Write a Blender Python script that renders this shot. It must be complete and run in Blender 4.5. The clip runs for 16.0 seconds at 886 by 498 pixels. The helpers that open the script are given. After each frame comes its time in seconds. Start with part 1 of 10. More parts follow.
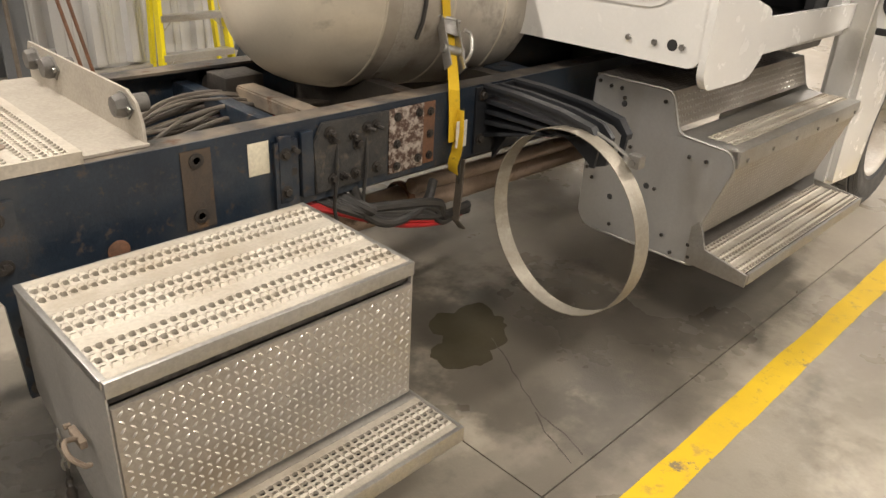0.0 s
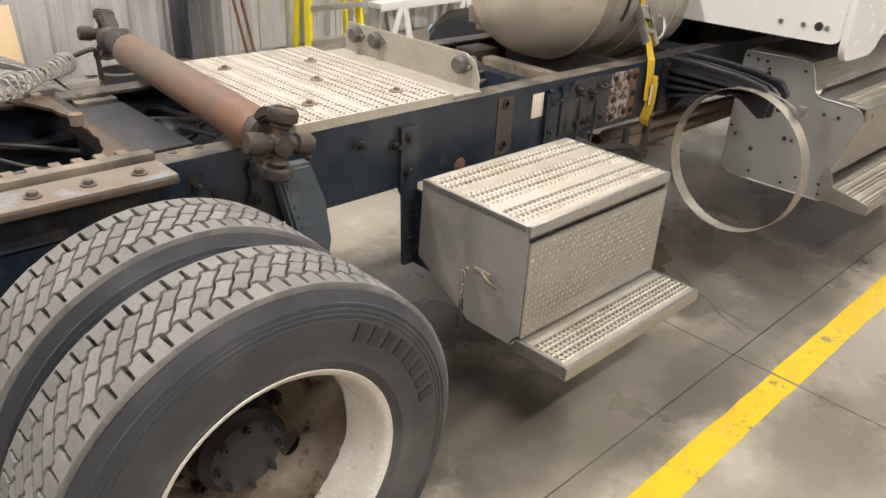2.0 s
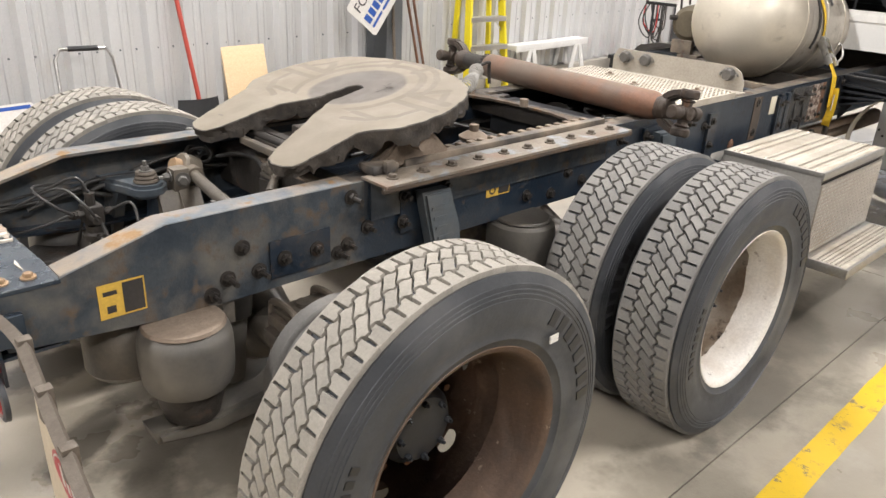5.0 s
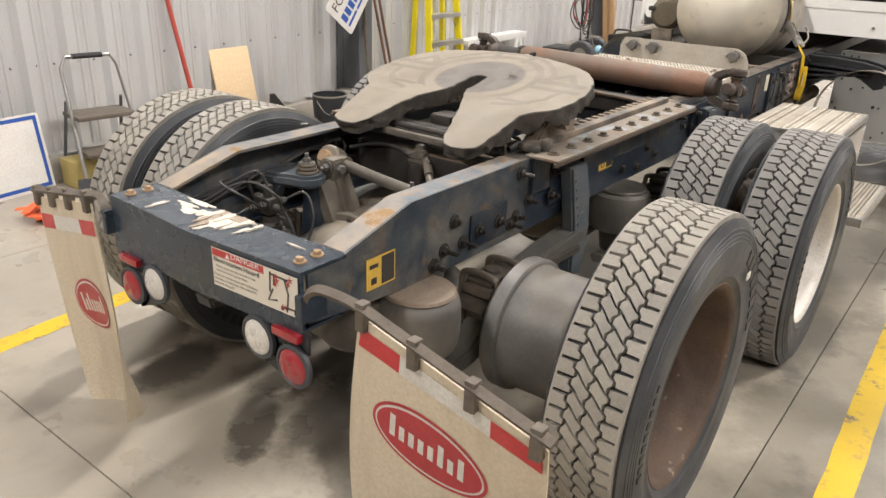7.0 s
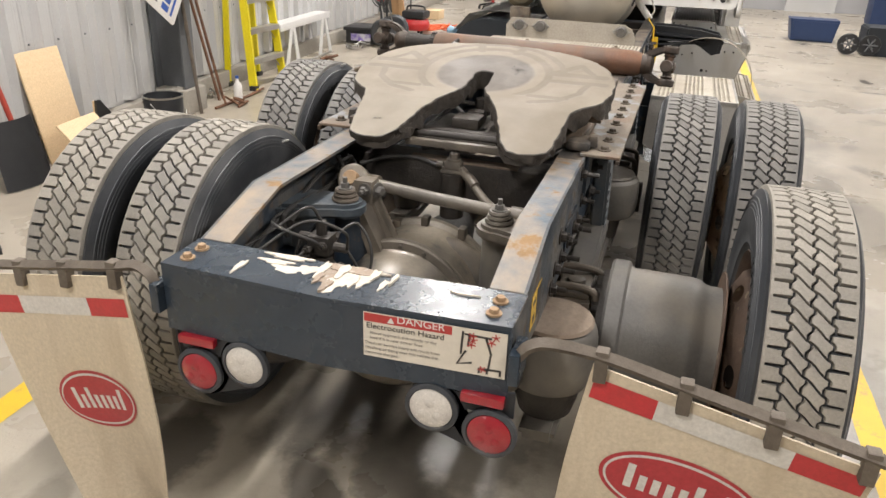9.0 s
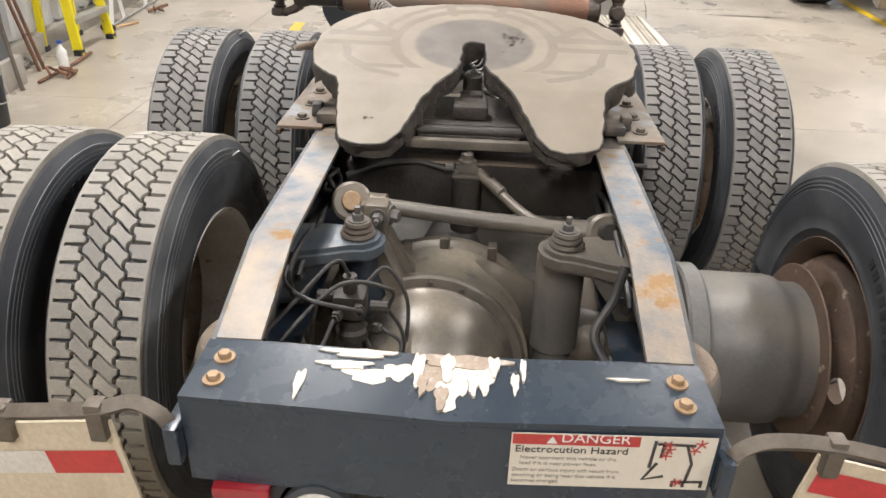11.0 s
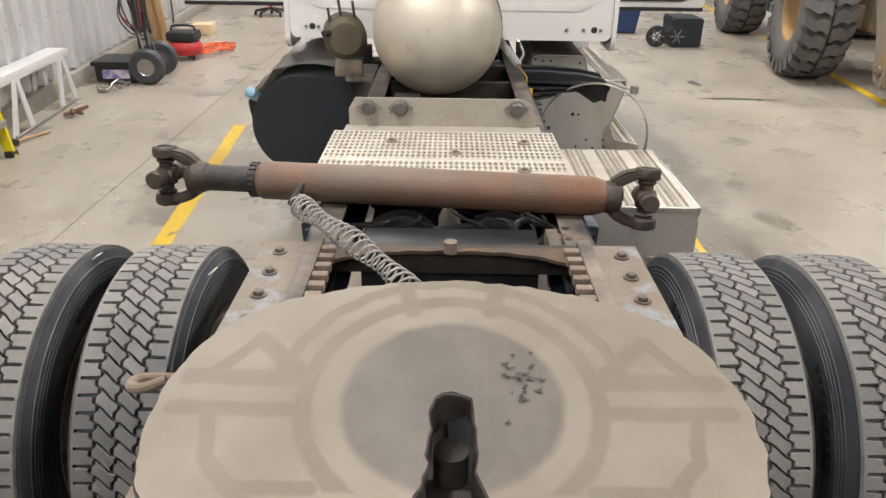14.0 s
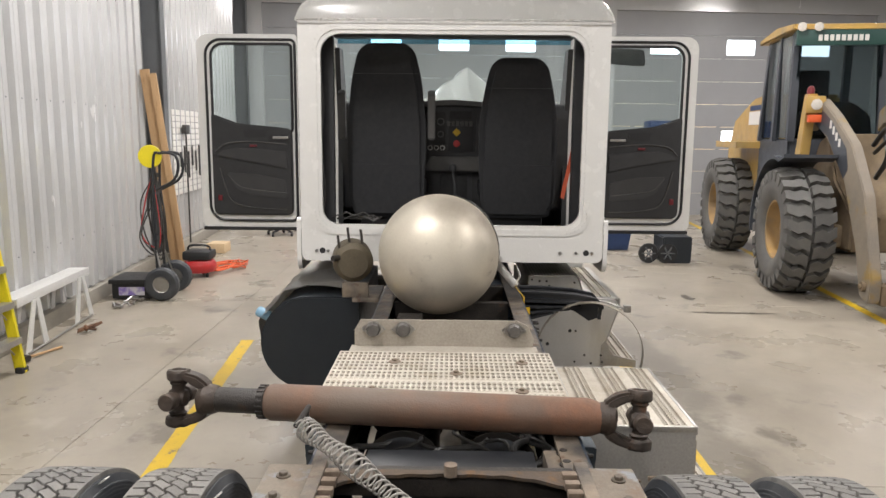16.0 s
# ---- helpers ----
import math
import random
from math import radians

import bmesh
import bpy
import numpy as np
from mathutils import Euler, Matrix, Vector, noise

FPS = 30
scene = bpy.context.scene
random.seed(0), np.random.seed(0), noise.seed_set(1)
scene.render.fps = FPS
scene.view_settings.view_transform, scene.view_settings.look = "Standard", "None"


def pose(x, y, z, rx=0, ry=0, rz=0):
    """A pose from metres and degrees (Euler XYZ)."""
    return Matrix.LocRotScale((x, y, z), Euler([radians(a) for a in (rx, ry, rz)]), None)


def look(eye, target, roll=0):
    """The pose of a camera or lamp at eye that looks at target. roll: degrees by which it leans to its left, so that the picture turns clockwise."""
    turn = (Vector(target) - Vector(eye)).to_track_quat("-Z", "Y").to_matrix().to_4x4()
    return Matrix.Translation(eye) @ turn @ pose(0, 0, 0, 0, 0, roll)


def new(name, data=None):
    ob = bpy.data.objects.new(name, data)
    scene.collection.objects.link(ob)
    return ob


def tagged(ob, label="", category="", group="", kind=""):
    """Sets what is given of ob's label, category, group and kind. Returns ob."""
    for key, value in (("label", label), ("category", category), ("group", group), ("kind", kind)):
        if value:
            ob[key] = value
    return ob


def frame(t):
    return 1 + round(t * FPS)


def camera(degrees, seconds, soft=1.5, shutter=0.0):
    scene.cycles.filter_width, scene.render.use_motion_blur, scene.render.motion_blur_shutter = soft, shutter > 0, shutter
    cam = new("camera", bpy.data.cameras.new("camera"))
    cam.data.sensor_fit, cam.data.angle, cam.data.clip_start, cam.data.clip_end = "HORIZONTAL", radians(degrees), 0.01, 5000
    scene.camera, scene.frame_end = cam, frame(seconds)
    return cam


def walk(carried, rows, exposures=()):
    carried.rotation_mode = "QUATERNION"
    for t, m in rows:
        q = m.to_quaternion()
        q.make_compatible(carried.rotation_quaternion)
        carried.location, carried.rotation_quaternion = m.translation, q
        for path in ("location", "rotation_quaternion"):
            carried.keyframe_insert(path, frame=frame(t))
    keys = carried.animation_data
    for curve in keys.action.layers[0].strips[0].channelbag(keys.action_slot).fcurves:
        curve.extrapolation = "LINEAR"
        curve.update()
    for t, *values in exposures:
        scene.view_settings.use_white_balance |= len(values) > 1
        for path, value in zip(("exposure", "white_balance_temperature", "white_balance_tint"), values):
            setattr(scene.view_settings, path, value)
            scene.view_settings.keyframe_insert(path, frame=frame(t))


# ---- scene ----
cam = camera(61.79, 16.0)
# seconds, eye and target in metres, lean in degrees
PATH = [
    (0, (2.855, -2.255, 1.670), (4.143, -1.009, 0.783), 3.20),
    (0.5, (2.644, -2.206, 1.703), (3.905, -0.966, 0.769), 3.10),
    (1, (2.336, -2.215, 1.733), (3.590, -0.968, 0.799), 3.00),
    (1.5, (1.940, -2.286, 1.759), (3.195, -1.031, 0.838), 3.30),
    (2, (1.604, -2.306, 1.744), (2.855, -1.034, 0.840), 3.10),
    (2.5, (1.279, -2.298, 1.774), (2.530, -1.007, 0.899), 2.90),
    (3, (0.967, -2.318, 1.765), (2.223, -1.005, 0.929), 2.80),
    (3.5, (0.648, -2.354, 1.754), (1.905, -1.029, 0.939), 2.60),
    (4, (0.322, -2.285, 1.736), (1.587, -0.959, 0.937), 2.70),
    (4.5, (0.027, -2.219, 1.720), (1.301, -0.895, 0.931), 2.90),
    (5, (-0.284, -2.199, 1.727), (0.992, -0.873, 0.943), 2.80),
    (5.2, (-0.384, -2.183, 1.731), (0.896, -0.861, 0.948), 2.80),
    (7.3, (-1.194, -1.569, 1.704), (0.327, -0.528, 0.926), 2.20),
    (7.5, (-1.236, -1.463, 1.712), (0.319, -0.475, 0.933), 2.30),
    (8, (-1.289, -1.191, 1.694), (0.340, -0.331, 0.915), 2.20),
    (8.5, (-1.343, -0.921, 1.702), (0.344, -0.191, 0.913), 2.10),
    (8.7, (-1.353, -0.828, 1.707), (0.362, -0.180, 0.909), 2.10),
    (10.8, (-1.009, -0.053, 1.718), (0.755, 0.075, 0.785), 1.60),
    (11, (-0.916, -0.028, 1.721), (0.839, 0.053, 0.765), 1.70),
    (11.5, (-0.644, 0.012, 1.737), (1.087, 0.016, 0.734), 1.90),
    (12, (-0.363, 0.043, 1.764), (1.345, 0.023, 0.723), 1.90),
    (12.5, (-0.074, 0.074, 1.818), (1.623, 0.048, 0.760), 2.10),
    (13, (0.196, 0.061, 1.855), (1.888, 0.044, 0.789), 1.36),
    (13.5, (0.338, 0.010, 1.906), (2.074, 0.008, 0.912), 0.81),
    (14, (0.376, 0.015, 1.924), (2.188, 0.021, 1.078), 0.80),
    (14.5, (0.352, 0.019, 1.945), (2.231, 0.040, 1.261), 0.63),
    (15, (0.330, 0.008, 1.972), (2.257, 0.030, 1.438), 0.61),
    (15.5, (0.310, -0.001, 2.001), (2.268, 0.022, 1.592), 0.47),
    (16, (0.259, 0.005, 2.009), (2.234, 0.027, 1.698), 0.50),
]
walk(cam, [(t, look(eye, target, lean)) for t, eye, target, lean in PATH],
     [(0.0, 0.42, 6700, 12), (1.5, 0.52, 6380, 12), (3.0, 0.58, 6160, 12), (5.0, 0.78, 6050, 12), (8.0, 0.53, 6250, 12), (11.0, 0.70, 6030, 12), (12.5, 0.64, 6080, 12), (13.5, 0.44, 6080, 12), (14.3, 0.28, 6040, 12), (16.0, 0.16, 6060, 12)])

# ---- light ----
world = bpy.data.worlds.new("world")
scene.world = world
world.use_nodes = True
sky = world.node_tree.nodes.new("ShaderNodeTexSky")
sky.sky_type, sky.sun_disc = "NISHITA", False
sky.sun_elevation, sky.sun_rotation = radians(35), radians(120)
world.node_tree.links.new(sky.outputs[0], world.node_tree.nodes["Background"].inputs[0])
world.node_tree.nodes["Background"].inputs[1].default_value = 0.1

CEIL = 6.0
# the hall stands turned a little to the truck: u runs along its left wall, v into the hall
ANG = radians(4.9)
CA, SA = math.cos(ANG), math.sin(ANG)


def hall(u, v, z=0.0):
    return Vector((3 + u * CA + v * SA, 3.77 + u * SA - v * CA, z))


def hall_pose(u, v, z=0.0, turn=0.0):
    p = hall(u, v, z)
    return pose(p.x, p.y, p.z, 0, 0, math.degrees(ANG) + turn)


# all out of view; the pair at v 12.8 is added to brighten the loader
LAMPS = [(u, 2.2) for u in (-7, -1, 5, 11)] + [(-7, 8.3), (-1, 8.0), (5, 7.5), (11, 7.5), (5, 12.8), (11, 12.8)]
for u, v in LAMPS:
    data = bpy.data.lights.new("strip_light", "AREA")
    data.shape, data.size, data.size_y = "RECTANGLE", 2.4, 0.28
    data.energy, data.color = 208, (1.0, 0.935, 0.85)
    lamp = new("strip_light", data)
    lamp.matrix_world = hall_pose(u, v, CEIL - 0.62)

# ---- helpers of this scene ----
def mesh_of(bm, name="mesh", smooth=35):
    me = bpy.data.meshes.new(name)
    bmesh.ops.recalc_face_normals(bm, faces=bm.faces[:])
    bm.to_mesh(me)
    bm.free()
    if smooth:
        me.shade_smooth()
        me.set_sharp_from_angle(angle=radians(smooth))
    return me


def part(name, bm, material, parent=None, label="", m=None, smooth=35):
    """One mesh object, under a thing or a part; bm is a bmesh or a mesh to share."""
    me = bm if isinstance(bm, bpy.types.Mesh) else mesh_of(bm, name, smooth)
    if not me.materials and material:
        me.materials.append(material)
    ob = new(name, me)
    if parent:
        ob.parent = parent
    if m is not None:
        ob.matrix_basis = m
    if label:
        ob["label"] = label
    return ob


def thing(name, label, category, group="", m=None, kind=""):
    ob = tagged(new(name), label, category, group, kind)
    if m is not None:
        ob.matrix_basis = m
    return ob


def solid(name, bm, material, label, category, group="", kind="", m=None, smooth=35):
    return tagged(part(name, bm, material, None, "", m, smooth), label, category, group, kind)


def B():
    return bmesh.new()


def box(bm, x0, x1, y0, y1, z0, z1, bevel=0.0, m=None):
    r = bmesh.ops.create_cube(bm, size=1.0, matrix=Matrix.Translation(((x0 + x1) / 2, (y0 + y1) / 2, (z0 + z1) / 2)) @ Matrix.Diagonal((x1 - x0, y1 - y0, z1 - z0, 1)))
    vs = r["verts"]
    if bevel:
        es = {e for v in vs for e in v.link_edges}
        out = bmesh.ops.bevel(bm, geom=list(es), offset=bevel, segments=2, affect="EDGES", profile=0.6)
        vs = list({v for f in out["faces"] for v in f.verts} | {v for v in vs if v.is_valid})
    if m is not None:
        bmesh.ops.transform(bm, matrix=m, verts=vs)
    return vs


def frame_to(p0, p1):
    d = Vector(p1) - Vector(p0)
    q = d.to_track_quat("Z", "Y")
    return Matrix.Translation(p0) @ q.to_matrix().to_4x4(), d.length


def lathe(bm, prof, m=None, seg=32, closed=False):
    """Turns a profile of (radius, height) round z."""
    m = m or Matrix()
    rings = []
    for r, h in prof:
        if r < 1e-5:
            rings.append([bm.verts.new(m @ Vector((0, 0, h)))])
        else:
            rings.append([bm.verts.new(m @ Vector((r * math.cos(2 * math.pi * k / seg), r * math.sin(2 * math.pi * k / seg), h))) for k in range(seg)])
    pairs = list(zip(rings, rings[1:])) + ([(rings[-1], rings[0])] if closed else [])
    for a, b in pairs:
        for k in range(seg):
            n = (k + 1) % seg
            if len(a) == 1 and len(b) == 1:
                continue
            if len(a) == 1:
                bm.faces.new((a[0], b[k], b[n]))
            elif len(b) == 1:
                bm.faces.new((a[k], a[n], b[0]))
            else:
                bm.faces.new((a[k], a[n], b[n], b[k]))


def cyl(bm, p0, p1, r, seg=16, r2=None, chamfer=0.0):
    m, n = frame_to(p0, p1)
    r2 = r if r2 is None else r2
    c = chamfer
    prof = [(0, 0), (r - c, 0)] + ([(r, c), (r2, n - c)] if c else [(r, 0), (r2, n)][1:]) + ([(r2 - c, n)] if c else []) + [(0, n)]
    lathe(bm, prof, m, seg)


def spline(pts, n=8):
    """A smooth line through points."""
    ps = [Vector(p) for p in pts]
    ps = [ps[0] * 2 - ps[1]] + ps + [ps[-1] * 2 - ps[-2]]
    out = []
    for a, b, c, d in zip(ps, ps[1:], ps[2:], ps[3:]):
        for k in range(n):
            t = k / n
            out.append(0.5 * (2 * b + (c - a) * t + (2 * a - 5 * b + 4 * c - d) * t * t + (3 * b - a - 3 * c + d) * t**3))
    out.append(ps[-2])
    return out


def tube(bm, pts, r, seg=8, smooth=0, flat=None, closed=False):
    """A pipe along points; flat: (half width, half thickness) makes a strap, wide along its second axis."""
    ps = spline(pts, smooth) if smooth else [Vector(p) for p in pts]
    up = Vector((0, 0, 1))
    if abs((ps[1] - ps[0]).normalized().z) > 0.95:
        up = Vector((1, 0, 0))
    rings = []
    for i, p in enumerate(ps):
        d = ((ps[i + 1] if i + 1 < len(ps) else p) - (ps[i - 1] if i else p)).normalized()
        if not rings:
            side = d.cross(up).normalized()
        else:
            side = (side - d * side.dot(d)).normalized()
        over = side.cross(d)
        if flat:
            ring = [p + side * a * flat[0] + over * b * flat[1] for a, b in ((-1, -1), (1, -1), (1, 1), (-1, 1))]
        else:
            ring = [p + r * (side * math.cos(2 * math.pi * k / seg) + over * math.sin(2 * math.pi * k / seg)) for k in range(seg)]
        rings.append([bm.verts.new(v) for v in ring])
    n = len(rings[0])
    for a, b in zip(rings, rings[1:]):
        for k in range(n):
            bm.faces.new((a[k], a[(k + 1) % n], b[(k + 1) % n], b[k]))
    bm.faces.new(rings[0])
    bm.faces.new(rings[-1])


def prism(bm, poly, axis, lo, hi, m=None, bevel=0.0):
    """A polygon of (a, b) pushed along an axis: x: (y, z), y: (x, z), z: (x, y)."""
    m = m or Matrix()

    def at(a, b, h):
        return m @ Vector({"x": (h, a, b), "y": (a, h, b), "z": (a, b, h)}[axis])
    v0 = [bm.verts.new(at(a, b, lo)) for a, b in poly]
    v1 = [bm.verts.new(at(a, b, hi)) for a, b in poly]
    fs = [bm.faces.new(v0), bm.faces.new(v1)]
    n = len(poly)
    for k in range(n):
        fs.append(bm.faces.new((v0[k], v0[(k + 1) % n], v1[(k + 1) % n], v1[k])))
    if bevel:
        bmesh.ops.recalc_face_normals(bm, faces=fs)
        es = [e for f in fs[:2] for e in f.edges]
        bmesh.ops.bevel(bm, geom=es, offset=bevel, segments=2, affect="EDGES")


def rounded(x0, x1, y0, y1, r, n=5):
    """A rectangle's outline with round corners; r: one radius or four (from x1,y1 counterclockwise)."""
    rs = r if isinstance(r, (tuple, list)) else (r,) * 4
    out = []
    for (cx, cy, sx, sy, a0), q in zip(((x1, y1, -1, -1, 0), (x0, y1, 1, -1, 90), (x0, y0, 1, 1, 180), (x1, y0, -1, 1, 270)), rs):
        for k in range(n + 1):
            a = radians(a0 + 90 * k / n)
            out.append((cx + sx * q + q * math.cos(a), cy + sy * q + q * math.sin(a)))
    return out


def ring_plate(bm, outer, inner, axis, lo, hi, m=None):
    """A plate with a hole: two outlines with the same number of points."""
    m = m or Matrix()

    def at(p, h):
        a, b = p
        return bm.verts.new(m @ Vector({"x": (h, a, b), "y": (a, h, b), "z": (a, b, h)}[axis]))
    o0, o1, i0, i1 = [[at(p, h) for p in line] for line, h in ((outer, lo), (outer, hi), (inner, lo), (inner, hi))]
    n = len(outer)
    for k in range(n):
        j = (k + 1) % n
        bm.faces.new((o0[k], o0[j], o1[j], o1[k]))
        bm.faces.new((i0[k], i0[j], i1[j], i1[k]))
        bm.faces.new((o0[k], o0[j], i0[j], i0[k]))
        bm.faces.new((o1[k], o1[j], i1[j], i1[k]))


def bolt(bm, p, d, r=0.014, h=0.012, washer=True, stud=0.0):
    """A hexagon head on a washer at p, standing out along d."""
    p, d = Vector(p), Vector(d).normalized()
    if washer:
        cyl(bm, p, p + d * 0.004, r * 1.55, 14)
    m, _ = frame_to(p + d * 0.003, p + d * (0.003 + h))
    lathe(bm, [(0, 0), (r, 0), (r, h * 0.8), (r * 0.85, h), (0, h)], m @ pose(0, 0, 0, 0, 0, random.uniform(0, 60)), 6)
    if stud:
        cyl(bm, p + d * h, p + d * (h + stud), r * 0.5, 8)


def caked(bm, amp, seed, cuts=2):
    """Caked dirt: finer faces, pushed in and out unevenly."""
    bmesh.ops.subdivide_edges(bm, edges=[e for e in bm.edges if e.calc_length() > 0.02], cuts=cuts, use_grid_fill=True)
    bm.normal_update()
    for v in bm.verts:
        v.co += v.normal * amp * (noise.noise(v.co * 45 + Vector((seed, 0, 0))) + 0.6 * noise.noise(v.co * 110))


def letters(body, size, thick=0.0008):
    cu = bpy.data.curves.new("letters", "FONT")
    cu.body, cu.size, cu.extrude, cu.align_x, cu.align_y = body, size, thick, "LEFT", "BOTTOM"
    ob = bpy.data.objects.new("letters", cu)
    me = bpy.data.meshes.new_from_object(ob)
    bpy.data.objects.remove(ob)
    return me


def grip(bm, x0, x1, y0, y1, z, nx, ny, thick=0.028, size=0.34, lift=0.004, along="x", bands=None):
    """A serrated tread plate: cells with raised-lipped holes through it, and folded edges. bands: rows of cells left plain."""
    dx, dy = (x1 - x0) / nx, (y1 - y0) / ny
    ring = [(-1, -1), (0, -1), (1, -1), (1, 0), (1, 1), (0, 1), (-1, 1), (-1, 0)]
    for i in range(nx):
        for j in range(ny):
            cx, cy = x0 + (i + 0.5) * dx, y0 + (j + 0.5) * dy
            row = j if along == "x" else i
            outer = [bm.verts.new((cx + a * dx / 2, cy + b * dy / 2, z)) for a, b in ring]
            if bands and row in bands:
                bm.faces.new(outer)
                continue
            flip = -1 if row % 2 else 1
            hole = []
            for a, b in ring:
                u, v = (a, b) if along == "x" else (b, a)
                r = size / max(1.0, math.hypot(u, v) ** 0.8)
                hx, hy = u * r, v * r * (0.7 if v * flip > 0 else 1.05)
                if along != "x":
                    hx, hy = hy, hx
                hole.append(bm.verts.new((cx + hx * dx, cy + hy * dy, z + lift * (1 if v * flip > 0 else 0.25))))
            for k in range(8):
                bm.faces.new((outer[k], outer[(k + 1) % 8], hole[(k + 1) % 8], hole[k]))
            low = [bm.verts.new((v.co.x, v.co.y, z - 0.006)) for v in hole]
            for k in range(8):
                bm.faces.new((hole[k], hole[(k + 1) % 8], low[(k + 1) % 8], low[k]))
    bmesh.ops.remove_doubles(bm, verts=bm.verts[:], dist=1e-5)


def lozenges(bm, w, h, pitch=0.0265, m=None, size=1.0):
    """Raised lens-shaped bars in two crossing directions on a sheet of w by h in the plane of x and y."""
    m = m or Matrix()
    L_, W_, T_ = 0.0086 * size, 0.0031 * size, 0.0026
    nx, ny = int(w / pitch), int(h / pitch)
    for i in range(nx):
        for j in range(ny):
            a = radians(45 if (i + j) % 2 else -45)
            c, s = math.cos(a), math.sin(a)
            cx, cy = (i + 0.5) * w / nx, (j + 0.5) * h / ny
            base = [bm.verts.new(m @ Vector((cx + c * x - s * y, cy + s * x + c * y, 0))) for x, y in ((-L_, 0), (-L_ * 0.4, -W_), (L_ * 0.4, -W_), (L_, 0), (L_ * 0.4, W_), (-L_ * 0.4, W_))]
            top = [bm.verts.new(m @ Vector((cx + c * x, cy + s * x, T_))) for x in (-L_ * 0.55, L_ * 0.55)]
            for f in ((0, 1, "a"), (1, 2, "b", "a"), (2, 3, "b"), (3, 4, "b"), (4, 5, "a", "b"), (5, 0, "a")):
                bm.faces.new([base[k] if isinstance(k, int) else top[0 if k == "a" else 1] for k in f])


# ---- materials ----
def nodes_of(name):
    mt = bpy.data.materials.new(name)
    mt.use_nodes = True
    return mt, mt.node_tree.nodes, mt.node_tree.links, mt.node_tree.nodes["Principled BSDF"]


def surf(name, col, rough=0.5, metal=0.0, col2=None, scale=6.0, mixed=0.6, spot=None, spot_scale=9.0, spot_at=0.6, spot_soft=0.06,
         spot_rough=0.85, bump=0.15, bump_scale=90.0, stain=None, stain_scale=1.3, stain_at=0.5, streak=None, coat=0.0, grain=0.12, own=False, spec=0.5):
    """A worn surface: two colours in clouds, fine grain, broad stains, and spots (rust, chips, dirt) with edges of their own."""
    mt, N, L, P = nodes_of(name)
    src = N.new("ShaderNodeTexCoord").outputs["Object"] if own else N.new("ShaderNodeNewGeometry").outputs["Position"]
    if streak:
        mp = N.new("ShaderNodeMapping")
        mp.inputs["Scale"].default_value = streak
        L.new(src, mp.inputs[0])
        vec = mp.outputs[0]
    else:
        vec = src

    def noise_node(sc, detail=6.0, rough_=0.6, v=vec):
        n = N.new("ShaderNodeTexNoise")
        n.inputs["Scale"].default_value, n.inputs["Detail"].default_value, n.inputs["Roughness"].default_value = sc, detail, rough_
        L.new(v, n.inputs["Vector"])
        return n.outputs["Fac"]

    def ramp(fac, a, b):
        r = N.new("ShaderNodeMapRange")
        r.inputs["From Min"].default_value, r.inputs["From Max"].default_value = a, b
        L.new(fac, r.inputs["Value"])
        return r.outputs[0]

    def mix(fac, a, b, kind="MIX"):
        x = N.new("ShaderNodeMix")
        x.data_type, x.blend_type = "RGBA", kind
        for sock, v in ((x.inputs["Factor"], fac), (x.inputs["A"], a), (x.inputs["B"], b)):
            if hasattr(v, "is_linked"):
                L.new(v, sock)
            else:
                sock.default_value = (*v, 1) if isinstance(v, tuple) else v
        return x.outputs["Result"]

    col2 = col2 or tuple(c * 0.7 for c in col)
    c = mix(ramp(noise_node(scale), 0.5 - mixed / 2, 0.5 + mixed / 2), col, col2)
    g = noise_node(bump_scale, 3.0, 0.7, src)
    dark = N.new("ShaderNodeMapRange")
    dark.inputs["From Min"].default_value, dark.inputs["From Max"].default_value = 0.3, 0.7
    dark.inputs["To Min"].default_value, dark.inputs["To Max"].default_value = 1 - grain, 1 + grain
    L.new(g, dark.inputs["Value"])
    vm = N.new("ShaderNodeVectorMath")
    vm.operation = "SCALE"
    L.new(c, vm.inputs[0])
    L.new(dark.outputs[0], vm.inputs["Scale"])
    c = vm.outputs[0]
    r_out = None
    if stain:
        c = mix(ramp(noise_node(stain_scale, 5.0, 0.55), stain_at - 0.12, stain_at + 0.18), c, stain)
    r_out = ramp(noise_node(scale * 2.3, 4.0), 0.0, 1.0)
    rr = N.new("ShaderNodeMapRange")
    rr.inputs["To Min"].default_value, rr.inputs["To Max"].default_value = max(0.03, rough - 0.13), min(1, rough + 0.13)
    L.new(r_out, rr.inputs["Value"])
    r_out = rr.outputs[0]
    if spot:
        f = ramp(noise_node(spot_scale, 8.0, 0.65), spot_at - spot_soft, spot_at + spot_soft)
        two = mix(noise_node(spot_scale * 4, 4.0), spot, tuple(v * 0.45 for v in spot))
        c = mix(f, c, two)
        m2 = N.new("ShaderNodeMix")
        L.new(f, m2.inputs["Factor"])
        L.new(r_out, m2.inputs["A"])
        m2.inputs["B"].default_value = spot_rough
        r_out = m2.outputs[0]
        if metal:
            m3 = N.new("ShaderNodeMix")
            L.new(f, m3.inputs["Factor"])
            m3.inputs["A"].default_value, m3.inputs["B"].default_value = metal, 0.0
            L.new(m3.outputs[0], P.inputs["Metallic"])
    L.new(c, P.inputs["Base Color"])
    L.new(r_out, P.inputs["Roughness"])
    if metal and not spot:
        P.inputs["Metallic"].default_value = metal
    P.inputs["Coat Weight"].default_value = coat
    P.inputs["Specular IOR Level"].default_value = spec
    if bump:
        b = N.new("ShaderNodeBump")
        b.inputs["Strength"].default_value, b.inputs["Distance"].default_value = bump, 0.004
        L.new(g, b.inputs["Height"])
        L.new(b.outputs[0], P.inputs["Normal"])
    return mt


